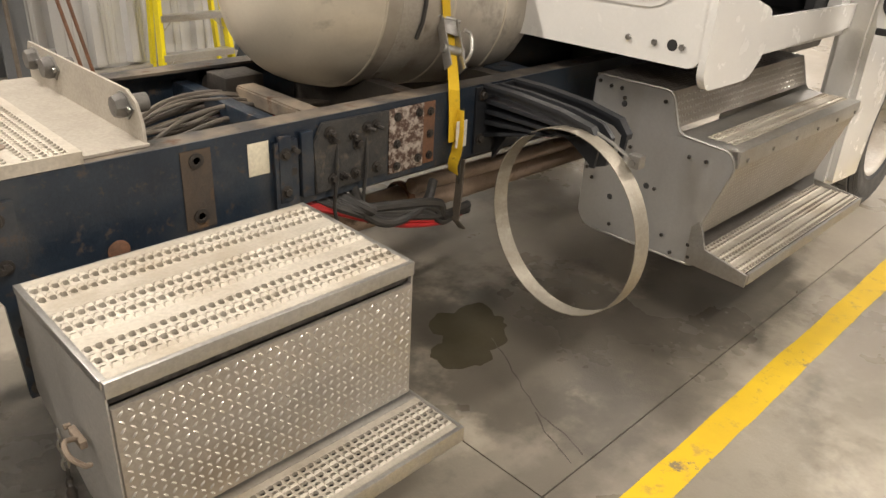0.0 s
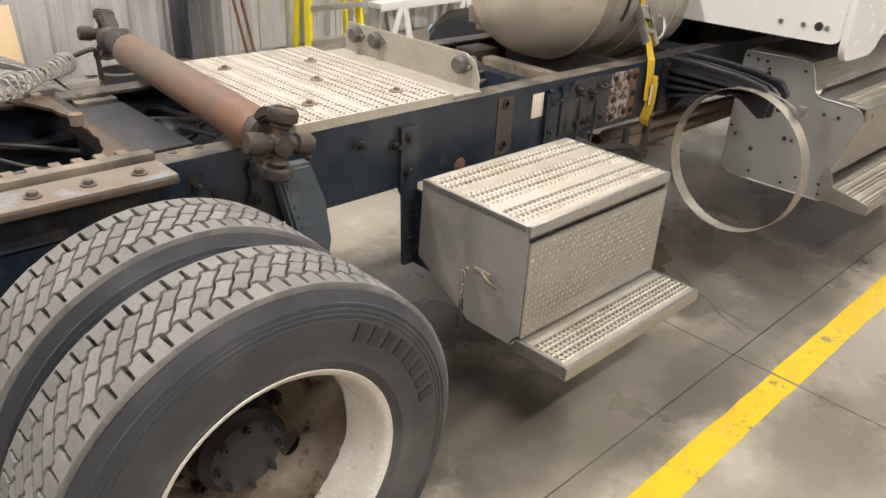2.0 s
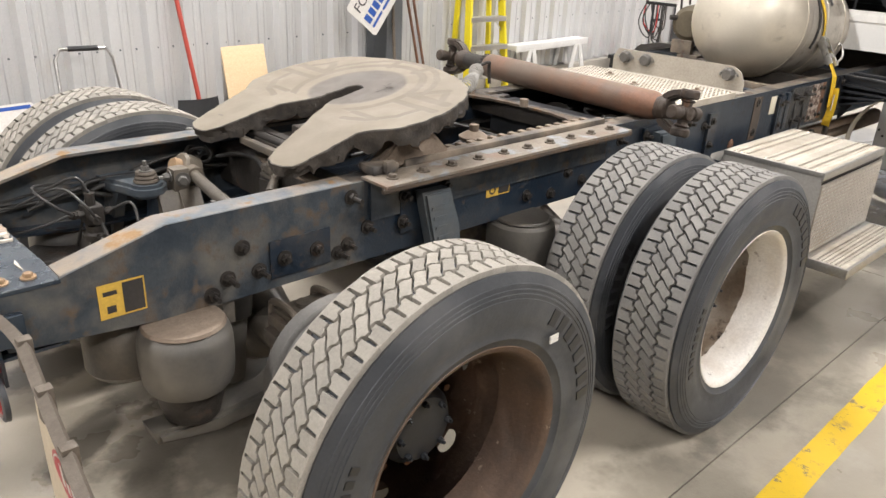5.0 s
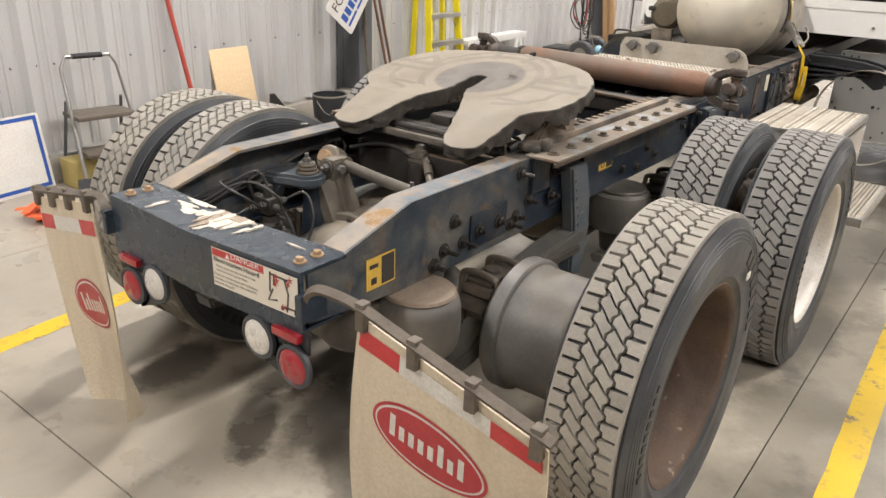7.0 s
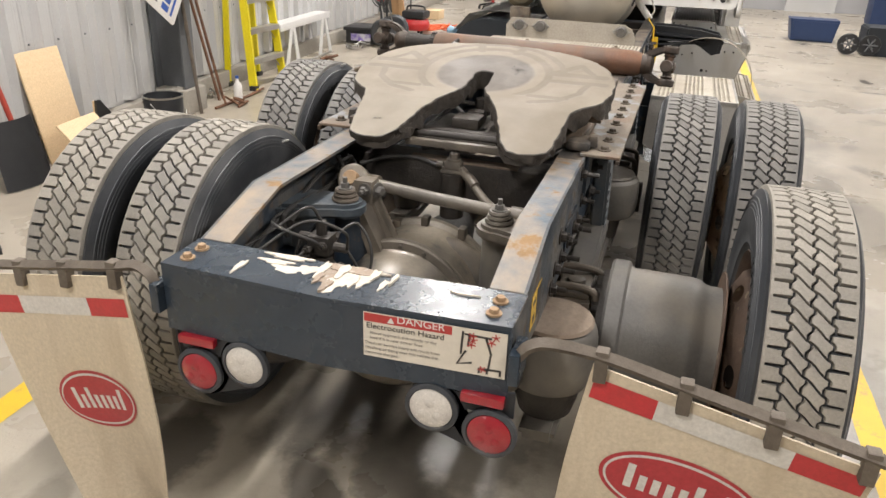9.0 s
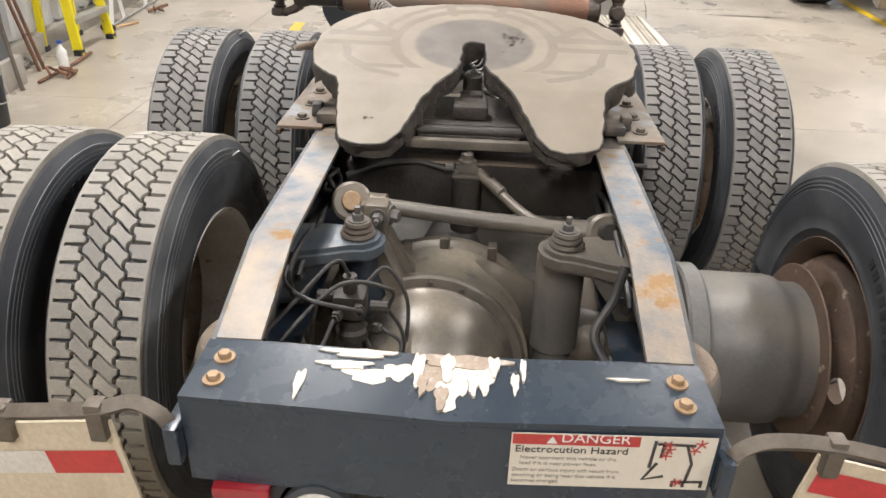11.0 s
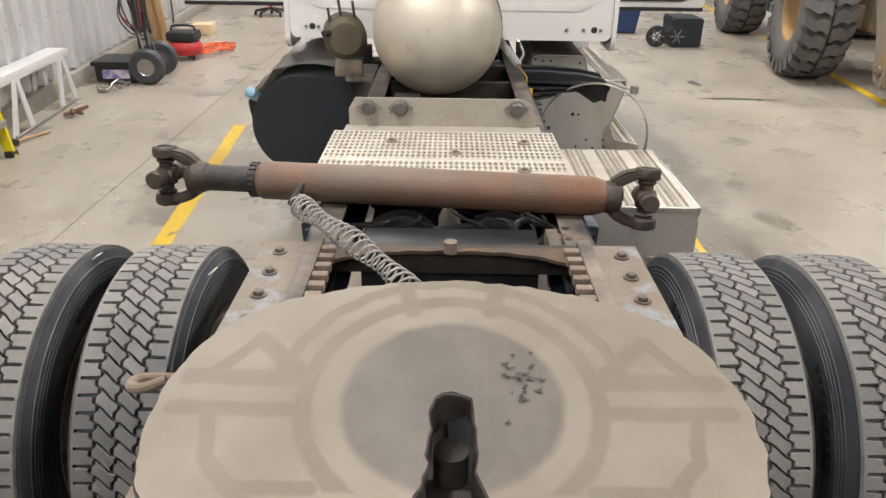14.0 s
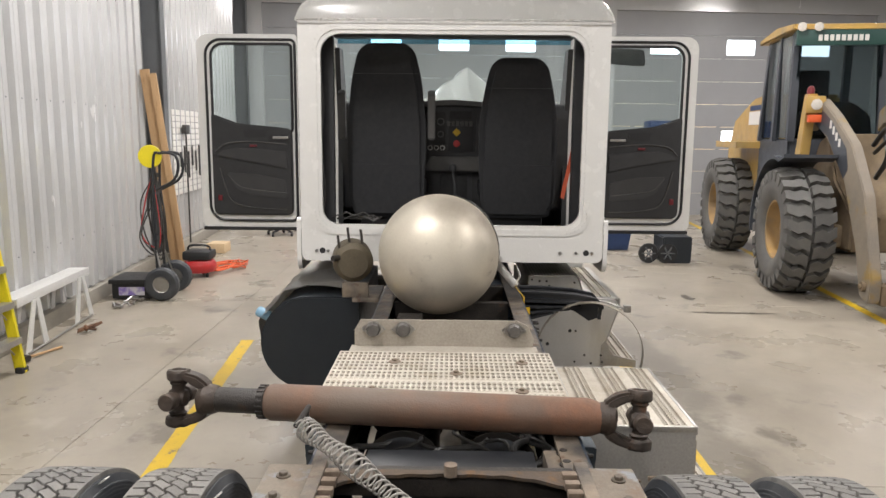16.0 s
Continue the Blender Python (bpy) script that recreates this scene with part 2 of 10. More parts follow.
def glow(name, col, strength):
    mt, N, L, P = nodes_of(name)
    P.inputs["Base Color"].default_value = (*col, 1)
    P.inputs["Emission Color"].default_value = (*col, 1)
    P.inputs["Emission Strength"].default_value = strength
    return mt


def glass(name, tint=(0.9, 0.95, 0.95), rough=0.02):
    mt, N, L, P = nodes_of(name)
    P.inputs["Base Color"].default_value = (*tint, 1)
    P.inputs["Roughness"].default_value = rough
    P.inputs["Transmission Weight"].default_value = 1.0
    P.inputs["IOR"].default_value = 1.45
    return mt


M = {}
M["rail"] = surf("frame_paint", (0.007, 0.013, 0.024), 0.36, 0.0, (0.020, 0.031, 0.045), 6, 0.5, spot=(0.12, 0.085, 0.06), spot_scale=30, spot_at=0.635, spot_soft=0.07, stain=(0.075, 0.074, 0.070), stain_scale=4.2, stain_at=0.64, bump=0.35)
M["rail_worn"] = surf("frame_weathered", (0.014, 0.022, 0.034), 0.45, 0.0, (0.060, 0.070, 0.078), 8, 0.45, spot=(0.15, 0.11, 0.075), spot_scale=17, spot_at=0.60, spot_soft=0.07, stain=(0.155, 0.14, 0.115), stain_scale=6.5, stain_at=0.58, bump=0.4)
M["rail_dusty"] = surf("frame_dusty", (0.022, 0.027, 0.033), 0.6, 0.0, (0.085, 0.068, 0.052), 7, 0.5, spot=(0.15, 0.08, 0.045), spot_scale=12, spot_at=0.64, spot_soft=0.05, stain=(0.29, 0.23, 0.165), stain_scale=4.0, stain_at=0.54, bump=0.35)
M["inner"] = surf("frame_inside", (0.026, 0.023, 0.020), 0.6, 0.0, (0.07, 0.059, 0.045), 7, 0.5, spot=(0.17, 0.10, 0.06), spot_scale=11, spot_at=0.66, stain=(0.125, 0.10, 0.075), stain_scale=4.0, stain_at=0.58, bump=0.3)
M["tail"] = surf("tail_paint", (0.055, 0.080, 0.115), 0.45, 0.0, (0.135, 0.150, 0.160), 9, 0.5, spot=(0.36, 0.22, 0.10), spot_scale=9, spot_at=0.60, spot_soft=0.04, stain=(0.30, 0.235, 0.165), stain_scale=6.5, stain_at=0.475, bump=0.3)
M["end"] = surf("end_paint", (0.017, 0.026, 0.039), 0.27, 0.0, (0.032, 0.044, 0.058), 4, 0.7, spot=(0.55, 0.50, 0.43), spot_scale=11, spot_at=0.74, spot_soft=0.02, stain=(0.032, 0.040, 0.050), stain_scale=3, stain_at=0.55, bump=0.1)
M["rust"] = surf("rust", (0.20, 0.09, 0.045), 0.85, 0.0, (0.075, 0.045, 0.03), 12, 0.6, spot=(0.33, 0.26, 0.19), spot_scale=16, spot_at=0.66, bump=0.6)
M["rust_light"] = surf("dusty_rust", (0.25, 0.20, 0.15), 0.85, 0.0, (0.12, 0.085, 0.06), 9, 0.6, spot=(0.05, 0.05, 0.05), spot_scale=14, spot_at=0.68, bump=0.5)
M["shaft"] = surf("shaft_rust", (0.23, 0.092, 0.04), 0.6, 0.0, (0.095, 0.060, 0.042), 9, 0.5, spot=(0.42, 0.34, 0.27), spot_scale=10, spot_at=0.72, spot_soft=0.03, stain=(0.13, 0.095, 0.07), stain_scale=2.5, bump=0.3)
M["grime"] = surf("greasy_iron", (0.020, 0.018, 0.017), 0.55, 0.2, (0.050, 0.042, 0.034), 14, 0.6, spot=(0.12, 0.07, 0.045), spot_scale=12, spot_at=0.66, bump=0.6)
M["grease"] = surf("grease", (0.014, 0.012, 0.011), 0.6, 0.0, (0.075, 0.062, 0.048), 26, 0.6, bump=1.0, bump_scale=60)
M["axle"] = surf("axle_dusty", (0.045, 0.041, 0.036), 0.45, 0.15, (0.085, 0.073, 0.058), 6, 0.6, stain=(0.16, 0.13, 0.095), stain_scale=4.5, stain_at=0.60, bump=0.3)
M["rod_dust"] = surf("dusty_rod", (0.085, 0.077, 0.067), 0.42, 0.1, (0.14, 0.12, 0.095), 5, 0.6, stain=(0.22, 0.185, 0.14), stain_scale=4.5, stain_at=0.60, bump=0.25)
M["alu"] = surf("dull_aluminium", (0.50, 0.49, 0.46), 0.42, 0.85, (0.36, 0.35, 0.33), 7, 0.8, stain=(0.36, 0.32, 0.26), stain_scale=3.2, stain_at=0.62, bump=0.12)
M["alu_dusty"] = surf("dusty_aluminium", (0.57, 0.53, 0.455), 0.55, 0.45, (0.45, 0.41, 0.34), 8, 0.8, stain=(0.36, 0.30, 0.22), stain_scale=4.5, stain_at=0.6, bump=0.2)
M["chequer"] = surf("chequer_aluminium", (0.42, 0.39, 0.345), 0.42, 0.65, (0.34, 0.31, 0.27), 7, 0.8, stain=(0.33, 0.28, 0.22), stain_scale=3.2, stain_at=0.6, bump=0.12)
M["steel"] = surf("bare_steel", (0.42, 0.41, 0.39), 0.35, 0.9, (0.30, 0.29, 0.27), 9, 0.7, spot=(0.22, 0.14, 0.08), spot_scale=10, spot_at=0.72, bump=0.15)
M["tank"] = surf("dull_tank_metal", (0.64, 0.59, 0.485), 0.46, 0.45, (0.54, 0.49, 0.40), 3, 0.8, spot=(0.30, 0.25, 0.19), spot_scale=7, spot_at=0.72, spot_soft=0.1, spot_rough=0.6, stain=(0.30, 0.255, 0.20), stain_scale=2.2, stain_at=0.62, streak=(0.6, 1, 1), bump=0.02, grain=0.03)
M["rubber"] = surf("tyre_rubber", (0.026, 0.029, 0.034), 0.5, 0.0, (0.050, 0.053, 0.058), 7, 0.6, stain=(0.095, 0.096, 0.098), stain_scale=3.5, stain_at=0.60, bump=0.15, bump_scale=120)
M["tread"] = surf("tyre_tread_dusty", (0.155, 0.149, 0.139), 0.8, 0.0, (0.215, 0.203, 0.183), 5, 0.7, stain=(0.115, 0.115, 0.115), stain_scale=3.0, stain_at=0.60, bump=0.4, bump_scale=140)
# rear treads: dusty rubber made paler, overhead light put into the colour
M["tread_lit"] = surf("tyre_tread_lit", (0.24, 0.222, 0.192), 0.85, 0.0, (0.305, 0.28, 0.238), 5, 0.7, stain=(0.21, 0.20, 0.185), stain_scale=3.0, stain_at=0.6, bump=0.4, bump_scale=140)
M["rubber_mark"] = surf("tyre_marking", (0.011, 0.011, 0.012), 0.45, 0.0, (0.018, 0.018, 0.019), 10, 0.6, bump=0.1)
M["groove"] = surf("tyre_groove", (0.018, 0.018, 0.018), 0.8, 0.0, (0.03, 0.03, 0.03), 10, 0.6, bump=0.2)
M["rim_white"] = surf("white_rim_paint", (0.72, 0.69, 0.64), 0.35, 0.0, (0.62, 0.58, 0.52), 5, 0.7, spot=(0.20, 0.14, 0.10), spot_scale=14, spot_at=0.66, spot_soft=0.05, stain=(0.48, 0.41, 0.33), stain_scale=4, stain_at=0.58, bump=0.1)
M["rim_rust"] = surf("rusty_rim", (0.145, 0.088, 0.055), 0.7, 0.1, (0.062, 0.045, 0.035), 8, 0.6, spot=(0.42, 0.33, 0.24), spot_scale=20, spot_at=0.66, spot_soft=0.03, bump=0.5)
M["drum"] = surf("brake_drum_iron", (0.135, 0.130, 0.121), 0.5, 0.25, (0.10, 0.096, 0.09), 5, 0.7, stain=(0.19, 0.165, 0.13), stain_scale=3.4, stain_at=0.60, bump=0.2)
M["bag"] = surf("air_bag_rubber", (0.060, 0.058, 0.055), 0.55, 0.0, (0.095, 0.088, 0.078), 6, 0.6, stain=(0.15, 0.135, 0.11), stain_scale=4, bump=0.15)
M["white"] = surf("white_paint", (0.72, 0.71, 0.68), 0.25, 0.0, (0.66, 0.65, 0.62), 4, 0.8, spot=(0.40, 0.36, 0.30), spot_scale=18, spot_at=0.78, spot_soft=0.03, bump=0.05, coat=0.3, grain=0.02)
M["black_plastic"] = surf("black_plastic", (0.010, 0.010, 0.011), 0.5, 0.0, (0.017, 0.017, 0.018), 8, 0.6, bump=0.2)
M["black_paint"] = surf("black_paint", (0.007, 0.008, 0.011), 0.48, 0.0, (0.012, 0.014, 0.017), 5, 0.7, stain=(0.025, 0.026, 0.028), stain_scale=4, bump=0.12)
M["seat"] = surf("seat_cloth", (0.011, 0.0115, 0.013), 0.8, 0.0, (0.016, 0.0165, 0.018), 14, 0.6, bump=0.35, bump_scale=260)
M["trim_grey"] = surf("cab_trim_grey", (0.06, 0.058, 0.055), 0.6, 0.0, (0.075, 0.072, 0.068), 9, 0.6, bump=0.2, bump_scale=240)
M["wire"] = surf("cable_black", (0.02, 0.02, 0.021), 0.5, 0.0, (0.05, 0.046, 0.04), 20, 0.6, bump=0.1)
M["red"] = surf("red_plastic", (0.45, 0.022, 0.022), 0.35, 0.0, (0.36, 0.02, 0.02), 8, 0.6, bump=0.05)
M["lens_red"] = surf("red_lens", (0.33, 0.013, 0.022), 0.2, 0.0, (0.25, 0.011, 0.018), 30, 0.6, bump=0.3, bump_scale=220, coat=0.6)
M["lens_white"] = surf("clear_lens", (0.62, 0.58, 0.52), 0.25, 0.0, (0.50, 0.47, 0.42), 30, 0.6, bump=0.3, bump_scale=220, coat=0.6)
M["yellow"] = surf("yellow_paint", (0.66, 0.46, 0.02), 0.5, 0.0, (0.58, 0.38, 0.03), 6, 0.6, stain=(0.47, 0.34, 0.09), stain_scale=5, stain_at=0.58, bump=0.1)
M["orange"] = surf("orange_cord", (0.75, 0.12, 0.025), 0.5, 0.0, (0.62, 0.10, 0.02), 9, 0.6, bump=0.1)
M["wood"] = surf("timber", (0.50, 0.33, 0.17), 0.7, 0.0, (0.38, 0.235, 0.115), 3, 0.6, streak=(6, 6, 0.7), spot=(0.22, 0.11, 0.05), spot_scale=4, spot_at=0.68, bump=0.3)
M["ply"] = surf("plywood", (0.66, 0.50, 0.31), 0.7, 0.0, (0.60, 0.44, 0.26), 4, 0.7, streak=(1, 6, 6), bump=0.15)
M["flap"] = surf("mud_flap", (0.56, 0.48, 0.355), 0.5, 0.0, (0.50, 0.42, 0.30), 3, 0.8, streak=(3, 3, 0.5), stain=(0.40, 0.32, 0.22), stain_scale=3.5, stain_at=0.62, bump=0.08)
M["wall"] = surf("wall_sheet", (0.60, 0.60, 0.595), 0.22, 0.25, (0.53, 0.53, 0.525), 2.2, 0.8, stain=(0.45, 0.44, 0.42), stain_scale=1.6, stain_at=0.72, streak=(1.0, 1.0, 0.2), bump=0.05, grain=0.04)
M["column"] = surf("grey_column", (0.115, 0.12, 0.125), 0.5, 0.0, (0.09, 0.095, 0.10), 5, 0.7, bump=0.1)
M["door_sheet"] = surf("roller_door", (0.33, 0.33, 0.335), 0.4, 0.0, (0.29, 0.29, 0.295), 2, 0.8, bump=0.1, grain=0.03)
M["kerb"] = surf("concrete_kerb", (0.36, 0.33, 0.28), 0.8, 0.0, (0.27, 0.25, 0.215), 6, 0.6, bump=0.5)
# ceiling is out of view; its dark grey is set to lower the fill
M["ceiling"] = surf("ceiling_sheet", (0.24, 0.24, 0.235), 0.6, 0.0, (0.20, 0.20, 0.195), 2, 0.8, bump=0.1)
M["paper"] = surf("label_paper", (0.66, 0.62, 0.50), 0.6, 0.0, (0.58, 0.52, 0.38), 12, 0.6, spot=(0.45, 0.28, 0.08), spot_scale=14, spot_at=0.68, bump=0.05)
M["zinc"] = surf("brassy_bolt", (0.40, 0.285, 0.17), 0.6, 0.3, (0.28, 0.175, 0.095), 30, 0.6, bump=0.4)
M["rust_patch"] = surf("rust_patch", (0.060, 0.045, 0.033), 0.75, 0.0, (0.10, 0.066, 0.038), 9, 0.5, spot=(0.21, 0.115, 0.045), spot_scale=14, spot_at=0.62, spot_soft=0.08, stain=(0.035, 0.033, 0.032), stain_scale=7, stain_at=0.55, streak=(1, 1, 0.4), bump=0.5)
M["casting"] = surf("mottled_casting", (0.020, 0.022, 0.025), 0.55, 0.1, (0.055, 0.052, 0.047), 16, 0.5, spot=(0.14, 0.12, 0.095), spot_scale=22, spot_at=0.60, spot_soft=0.05, bump=0.7)
M["tank_band"] = surf("tank_band", (0.42, 0.385, 0.33), 0.42, 0.3, (0.30, 0.27, 0.225), 5, 0.6, spot=(0.18, 0.15, 0.12), spot_scale=12, spot_at=0.64, spot_soft=0.08, bump=0.1)
# shell: real stains, plus the underside's shade put into a darker base colour
M["tank_side"] = surf("tank_side", (0.56, 0.515, 0.44), 0.38, 0.35, (0.40, 0.365, 0.31), 3.5, 0.55, spot=(0.24, 0.20, 0.155), spot_scale=9, spot_at=0.63, spot_soft=0.10, spot_rough=0.6, stain=(0.22, 0.185, 0.145), stain_scale=3.0, stain_at=0.56, streak=(0.6, 1, 0.6), bump=0.03, grain=0.05)
M["arm_blue"] = surf("dusty_blue_casting", (0.045, 0.058, 0.074), 0.38, 0.0, (0.085, 0.098, 0.108), 8, 0.6, stain=(0.17, 0.155, 0.13), stain_scale=7, stain_at=0.58, bump=0.25)
M["alu_bright"] = surf("bright_aluminium", (0.74, 0.735, 0.72), 0.4, 0.25, (0.62, 0.615, 0.60), 6, 0.8, bump=0.1)
M["tail_glass"] = glass("door_glass", (0.74, 0.83, 0.84))
M["lamp"] = glow("lamp_tube", (1.0, 0.93, 0.82), 9.0)
M["day"] = glow("daylight_pane", (0.95, 0.97, 1.0), 3.0)

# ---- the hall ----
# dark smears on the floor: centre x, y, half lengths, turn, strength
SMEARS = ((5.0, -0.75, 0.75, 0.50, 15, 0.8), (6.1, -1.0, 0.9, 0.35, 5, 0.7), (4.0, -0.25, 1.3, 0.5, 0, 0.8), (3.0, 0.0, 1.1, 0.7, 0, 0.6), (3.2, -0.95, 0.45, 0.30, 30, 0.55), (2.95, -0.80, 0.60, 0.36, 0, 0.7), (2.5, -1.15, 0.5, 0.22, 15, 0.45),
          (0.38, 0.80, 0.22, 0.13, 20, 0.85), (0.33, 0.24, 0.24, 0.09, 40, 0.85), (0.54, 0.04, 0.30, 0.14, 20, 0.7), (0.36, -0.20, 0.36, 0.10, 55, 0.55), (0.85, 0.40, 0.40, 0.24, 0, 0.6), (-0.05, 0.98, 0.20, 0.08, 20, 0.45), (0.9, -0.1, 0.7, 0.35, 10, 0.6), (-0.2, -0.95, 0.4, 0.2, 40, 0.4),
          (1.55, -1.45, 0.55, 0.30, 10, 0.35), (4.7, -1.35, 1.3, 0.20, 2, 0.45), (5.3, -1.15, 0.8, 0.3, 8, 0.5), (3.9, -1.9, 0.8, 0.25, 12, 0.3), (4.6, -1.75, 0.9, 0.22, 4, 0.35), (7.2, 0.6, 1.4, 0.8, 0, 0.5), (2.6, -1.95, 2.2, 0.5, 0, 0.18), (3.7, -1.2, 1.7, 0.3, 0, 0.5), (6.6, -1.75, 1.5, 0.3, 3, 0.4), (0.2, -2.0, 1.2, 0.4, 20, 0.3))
def concrete():
    mt, N, L, P = nodes_of("concrete_floor")
    pos = N.new("ShaderNodeNewGeometry").outputs["Position"]

    def nz(sc, detail, ro=0.6, v=pos):
        n = N.new("ShaderNodeTexNoise")
        n.inputs["Scale"].default_value, n.inputs["Detail"].default_value, n.inputs["Roughness"].default_value = sc, detail, ro
        L.new(v, n.inputs["Vector"])
        return n.outputs["Fac"]

    def rng(f, a, b, c=0.0, d=1.0):
        r = N.new("ShaderNodeMapRange")
        for k, v in zip(("From Min", "From Max", "To Min", "To Max"), (a, b, c, d)):
            r.inputs[k].default_value = v
        L.new(f, r.inputs["Value"])
        return r.outputs[0]

    def mix(f, a, b):
        x = N.new("ShaderNodeMix")
        x.data_type = "RGBA"
        L.new(f, x.inputs["Factor"])
        for s, v in ((x.inputs["A"], a), (x.inputs["B"], b)):
            if isinstance(v, tuple):
                s.default_value = (*v, 1)
            else:
                L.new(v, s)
        return x.outputs["Result"]
    c = mix(rng(nz(1.1, 7, 0.62), 0.32, 0.68), (0.285, 0.250, 0.200), (0.37, 0.33, 0.266))
    c = mix(rng(nz(5.5, 8, 0.7), 0.52, 0.72, 0, 0.55), c, (0.225, 0.20, 0.165))
    c = mix(rng(nz(2.3, 6, 0.6), 0.60, 0.70, 0, 0.6), c, (0.44, 0.405, 0.345))
    # oil and damp smears, and broad darker stretches, with soft uneven edges
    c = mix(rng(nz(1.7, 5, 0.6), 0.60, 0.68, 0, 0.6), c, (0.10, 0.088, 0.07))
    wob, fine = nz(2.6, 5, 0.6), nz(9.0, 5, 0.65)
    smeared = None
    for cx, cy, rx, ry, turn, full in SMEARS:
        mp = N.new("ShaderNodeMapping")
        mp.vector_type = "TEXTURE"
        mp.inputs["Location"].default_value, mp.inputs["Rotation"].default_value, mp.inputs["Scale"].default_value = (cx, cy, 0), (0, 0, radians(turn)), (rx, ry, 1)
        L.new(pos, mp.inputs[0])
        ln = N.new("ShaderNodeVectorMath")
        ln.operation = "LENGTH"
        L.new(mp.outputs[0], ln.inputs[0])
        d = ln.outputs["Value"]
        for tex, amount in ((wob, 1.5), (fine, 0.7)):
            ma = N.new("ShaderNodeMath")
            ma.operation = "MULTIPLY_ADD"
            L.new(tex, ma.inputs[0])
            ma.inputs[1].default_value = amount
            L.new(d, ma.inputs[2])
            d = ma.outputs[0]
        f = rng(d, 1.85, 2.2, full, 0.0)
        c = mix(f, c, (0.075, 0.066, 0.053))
        if smeared is None:
            smeared = f
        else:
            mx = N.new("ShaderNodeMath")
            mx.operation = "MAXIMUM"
            L.new(smeared, mx.inputs[0])
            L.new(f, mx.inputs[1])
            smeared = mx.outputs[0]
    L.new(c, P.inputs["Base Color"])
    ro = N.new("ShaderNodeMix")
    L.new(smeared, ro.inputs["Factor"])
    L.new(rng(nz(1.4, 5), 0.3, 0.7, 0.20, 0.46), ro.inputs["A"])
    ro.inputs["B"].default_value = 0.27
    L.new(ro.outputs[0], P.inputs["Roughness"])
    b = N.new("ShaderNodeBump")
    b.inputs["Strength"].default_value, b.inputs["Distance"].default_value = 0.25, 0.004
    L.new(nz(70, 4), b.inputs["Height"])
    L.new(b.outputs[0], P.inputs["Normal"])
    return mt


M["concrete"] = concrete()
M["joint"] = surf("joint_dirt", (0.055, 0.048, 0.04), 0.8, 0.0, (0.09, 0.08, 0.065), 12, 0.6, bump=0.3)

U0, U1, V1 = -13.0, 15.2, 16.5


def slab_floor():
    bm = B()
    box(bm, -14, 20, -15, 8, -0.20, -0.012)
    floor = solid("floor", bm, M["joint"], "grey concrete workshop floor with sawn joints and oil stains", "floor", kind="structure")
    xs, ys = (-14, -0.2, 4.318, 8.9, 13.5, 20), (-15, -10.6, -5.9, -1.32, 2.45, 8)
    g = 0.0025
    for x0, x1 in zip(xs, xs[1:]):
        for y0, y1 in zip(ys, ys[1:]):
            bm = B()
            box(bm, x0 + g, x1 - g, y0 + g, y1 - g, -0.1, 0)
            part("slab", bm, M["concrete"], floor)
    return floor


slab_floor()


def sheet_wall(name, length, height, m, label, mat="wall", pitch=0.305):
    """Ribbed steel sheeting on a solid wall; ribs stand out 30 mm towards +y of its own frame."""
    bm = B()
    box(bm, 0, length, -0.2, 0.0, 0.0, height)
    wall = solid(name, bm, M[mat], label, "wall", kind="structure", m=m)
    bm = B()
    n = int(length / pitch)
    line = []
    for k in range(n):
        x = k * pitch
        line += [(x, 0.004), (x + 0.055, 0.004), (x + 0.064, 0.011), (x + 0.086, 0.011), (x + 0.095, 0.004), (x + 0.120, 0.004), (x + 0.129, 0.011), (x + 0.151, 0.011), (x + 0.16, 0.004), (x + 0.185, 0.004), (x + 0.210, 0.062), (x + 0.270, 0.062), (x + 0.295, 0.004)]
    lo, hi = 0.20, height
    a = [bm.verts.new((x, y, lo)) for x, y in line]
    b = [bm.verts.new((x, y, hi)) for x, y in line]
    for k in range(len(line) - 1):
        bm.faces.new((a[k], a[k + 1], b[k + 1], b[k]))
    part("sheeting", bm, M[mat], wall, smooth=8)
    bm = B()
    box(bm, 0, length, 0.0, 0.10, 0.0, 0.17, 0.008)
    part("plinth", bm, M["kerb"], wall, "worn concrete footing")
    for z in (0.80, 2.3, 3.8):
        bm = B()
        for k in range(n):
            for dx in (0.05, 0.18):
                cyl(bm, (k * pitch + dx, 0.004, z), (k * pitch + dx, 0.012, z), 0.008, 8)
        part("screw_row", bm, M["column"], wall)
    return wall


# left wall: its sheeting faces the truck
sheet_wall("wall_left", U1 - U0, CEIL, hall_pose(U1, 0, 0, 180), "ribbed white steel sheet wall on a concrete footing")
# unseen walls added to close the hall; their grey holds back bounced light
for name, (u, v, turn, ln) in {"wall_right": (U0, V1, 0, U1 - U0), "wall_back": (U0, 0, -90, V1)}.items():
    sheet_wall(name, ln, CEIL, hall_pose(u, v, 0, turn), "unseen ribbed wall, grey to cut the bounced light", "door_sheet")
# unseen ceiling, added to close the hall and shape the bounced light
bm = B()
prism(bm, [tuple(hall(u, v).xy) for u, v in ((U0 - 0.3, -0.3), (U1 + 0.3, -0.3), (U1 + 0.3, V1 + 0.3), (U0 - 0.3, V1 + 0.3))], "z", CEIL, CEIL + 0.15)
solid("ceiling", bm, M["ceiling"], "unseen workshop ceiling, grey to limit the bounced light", "ceiling", kind="structure")
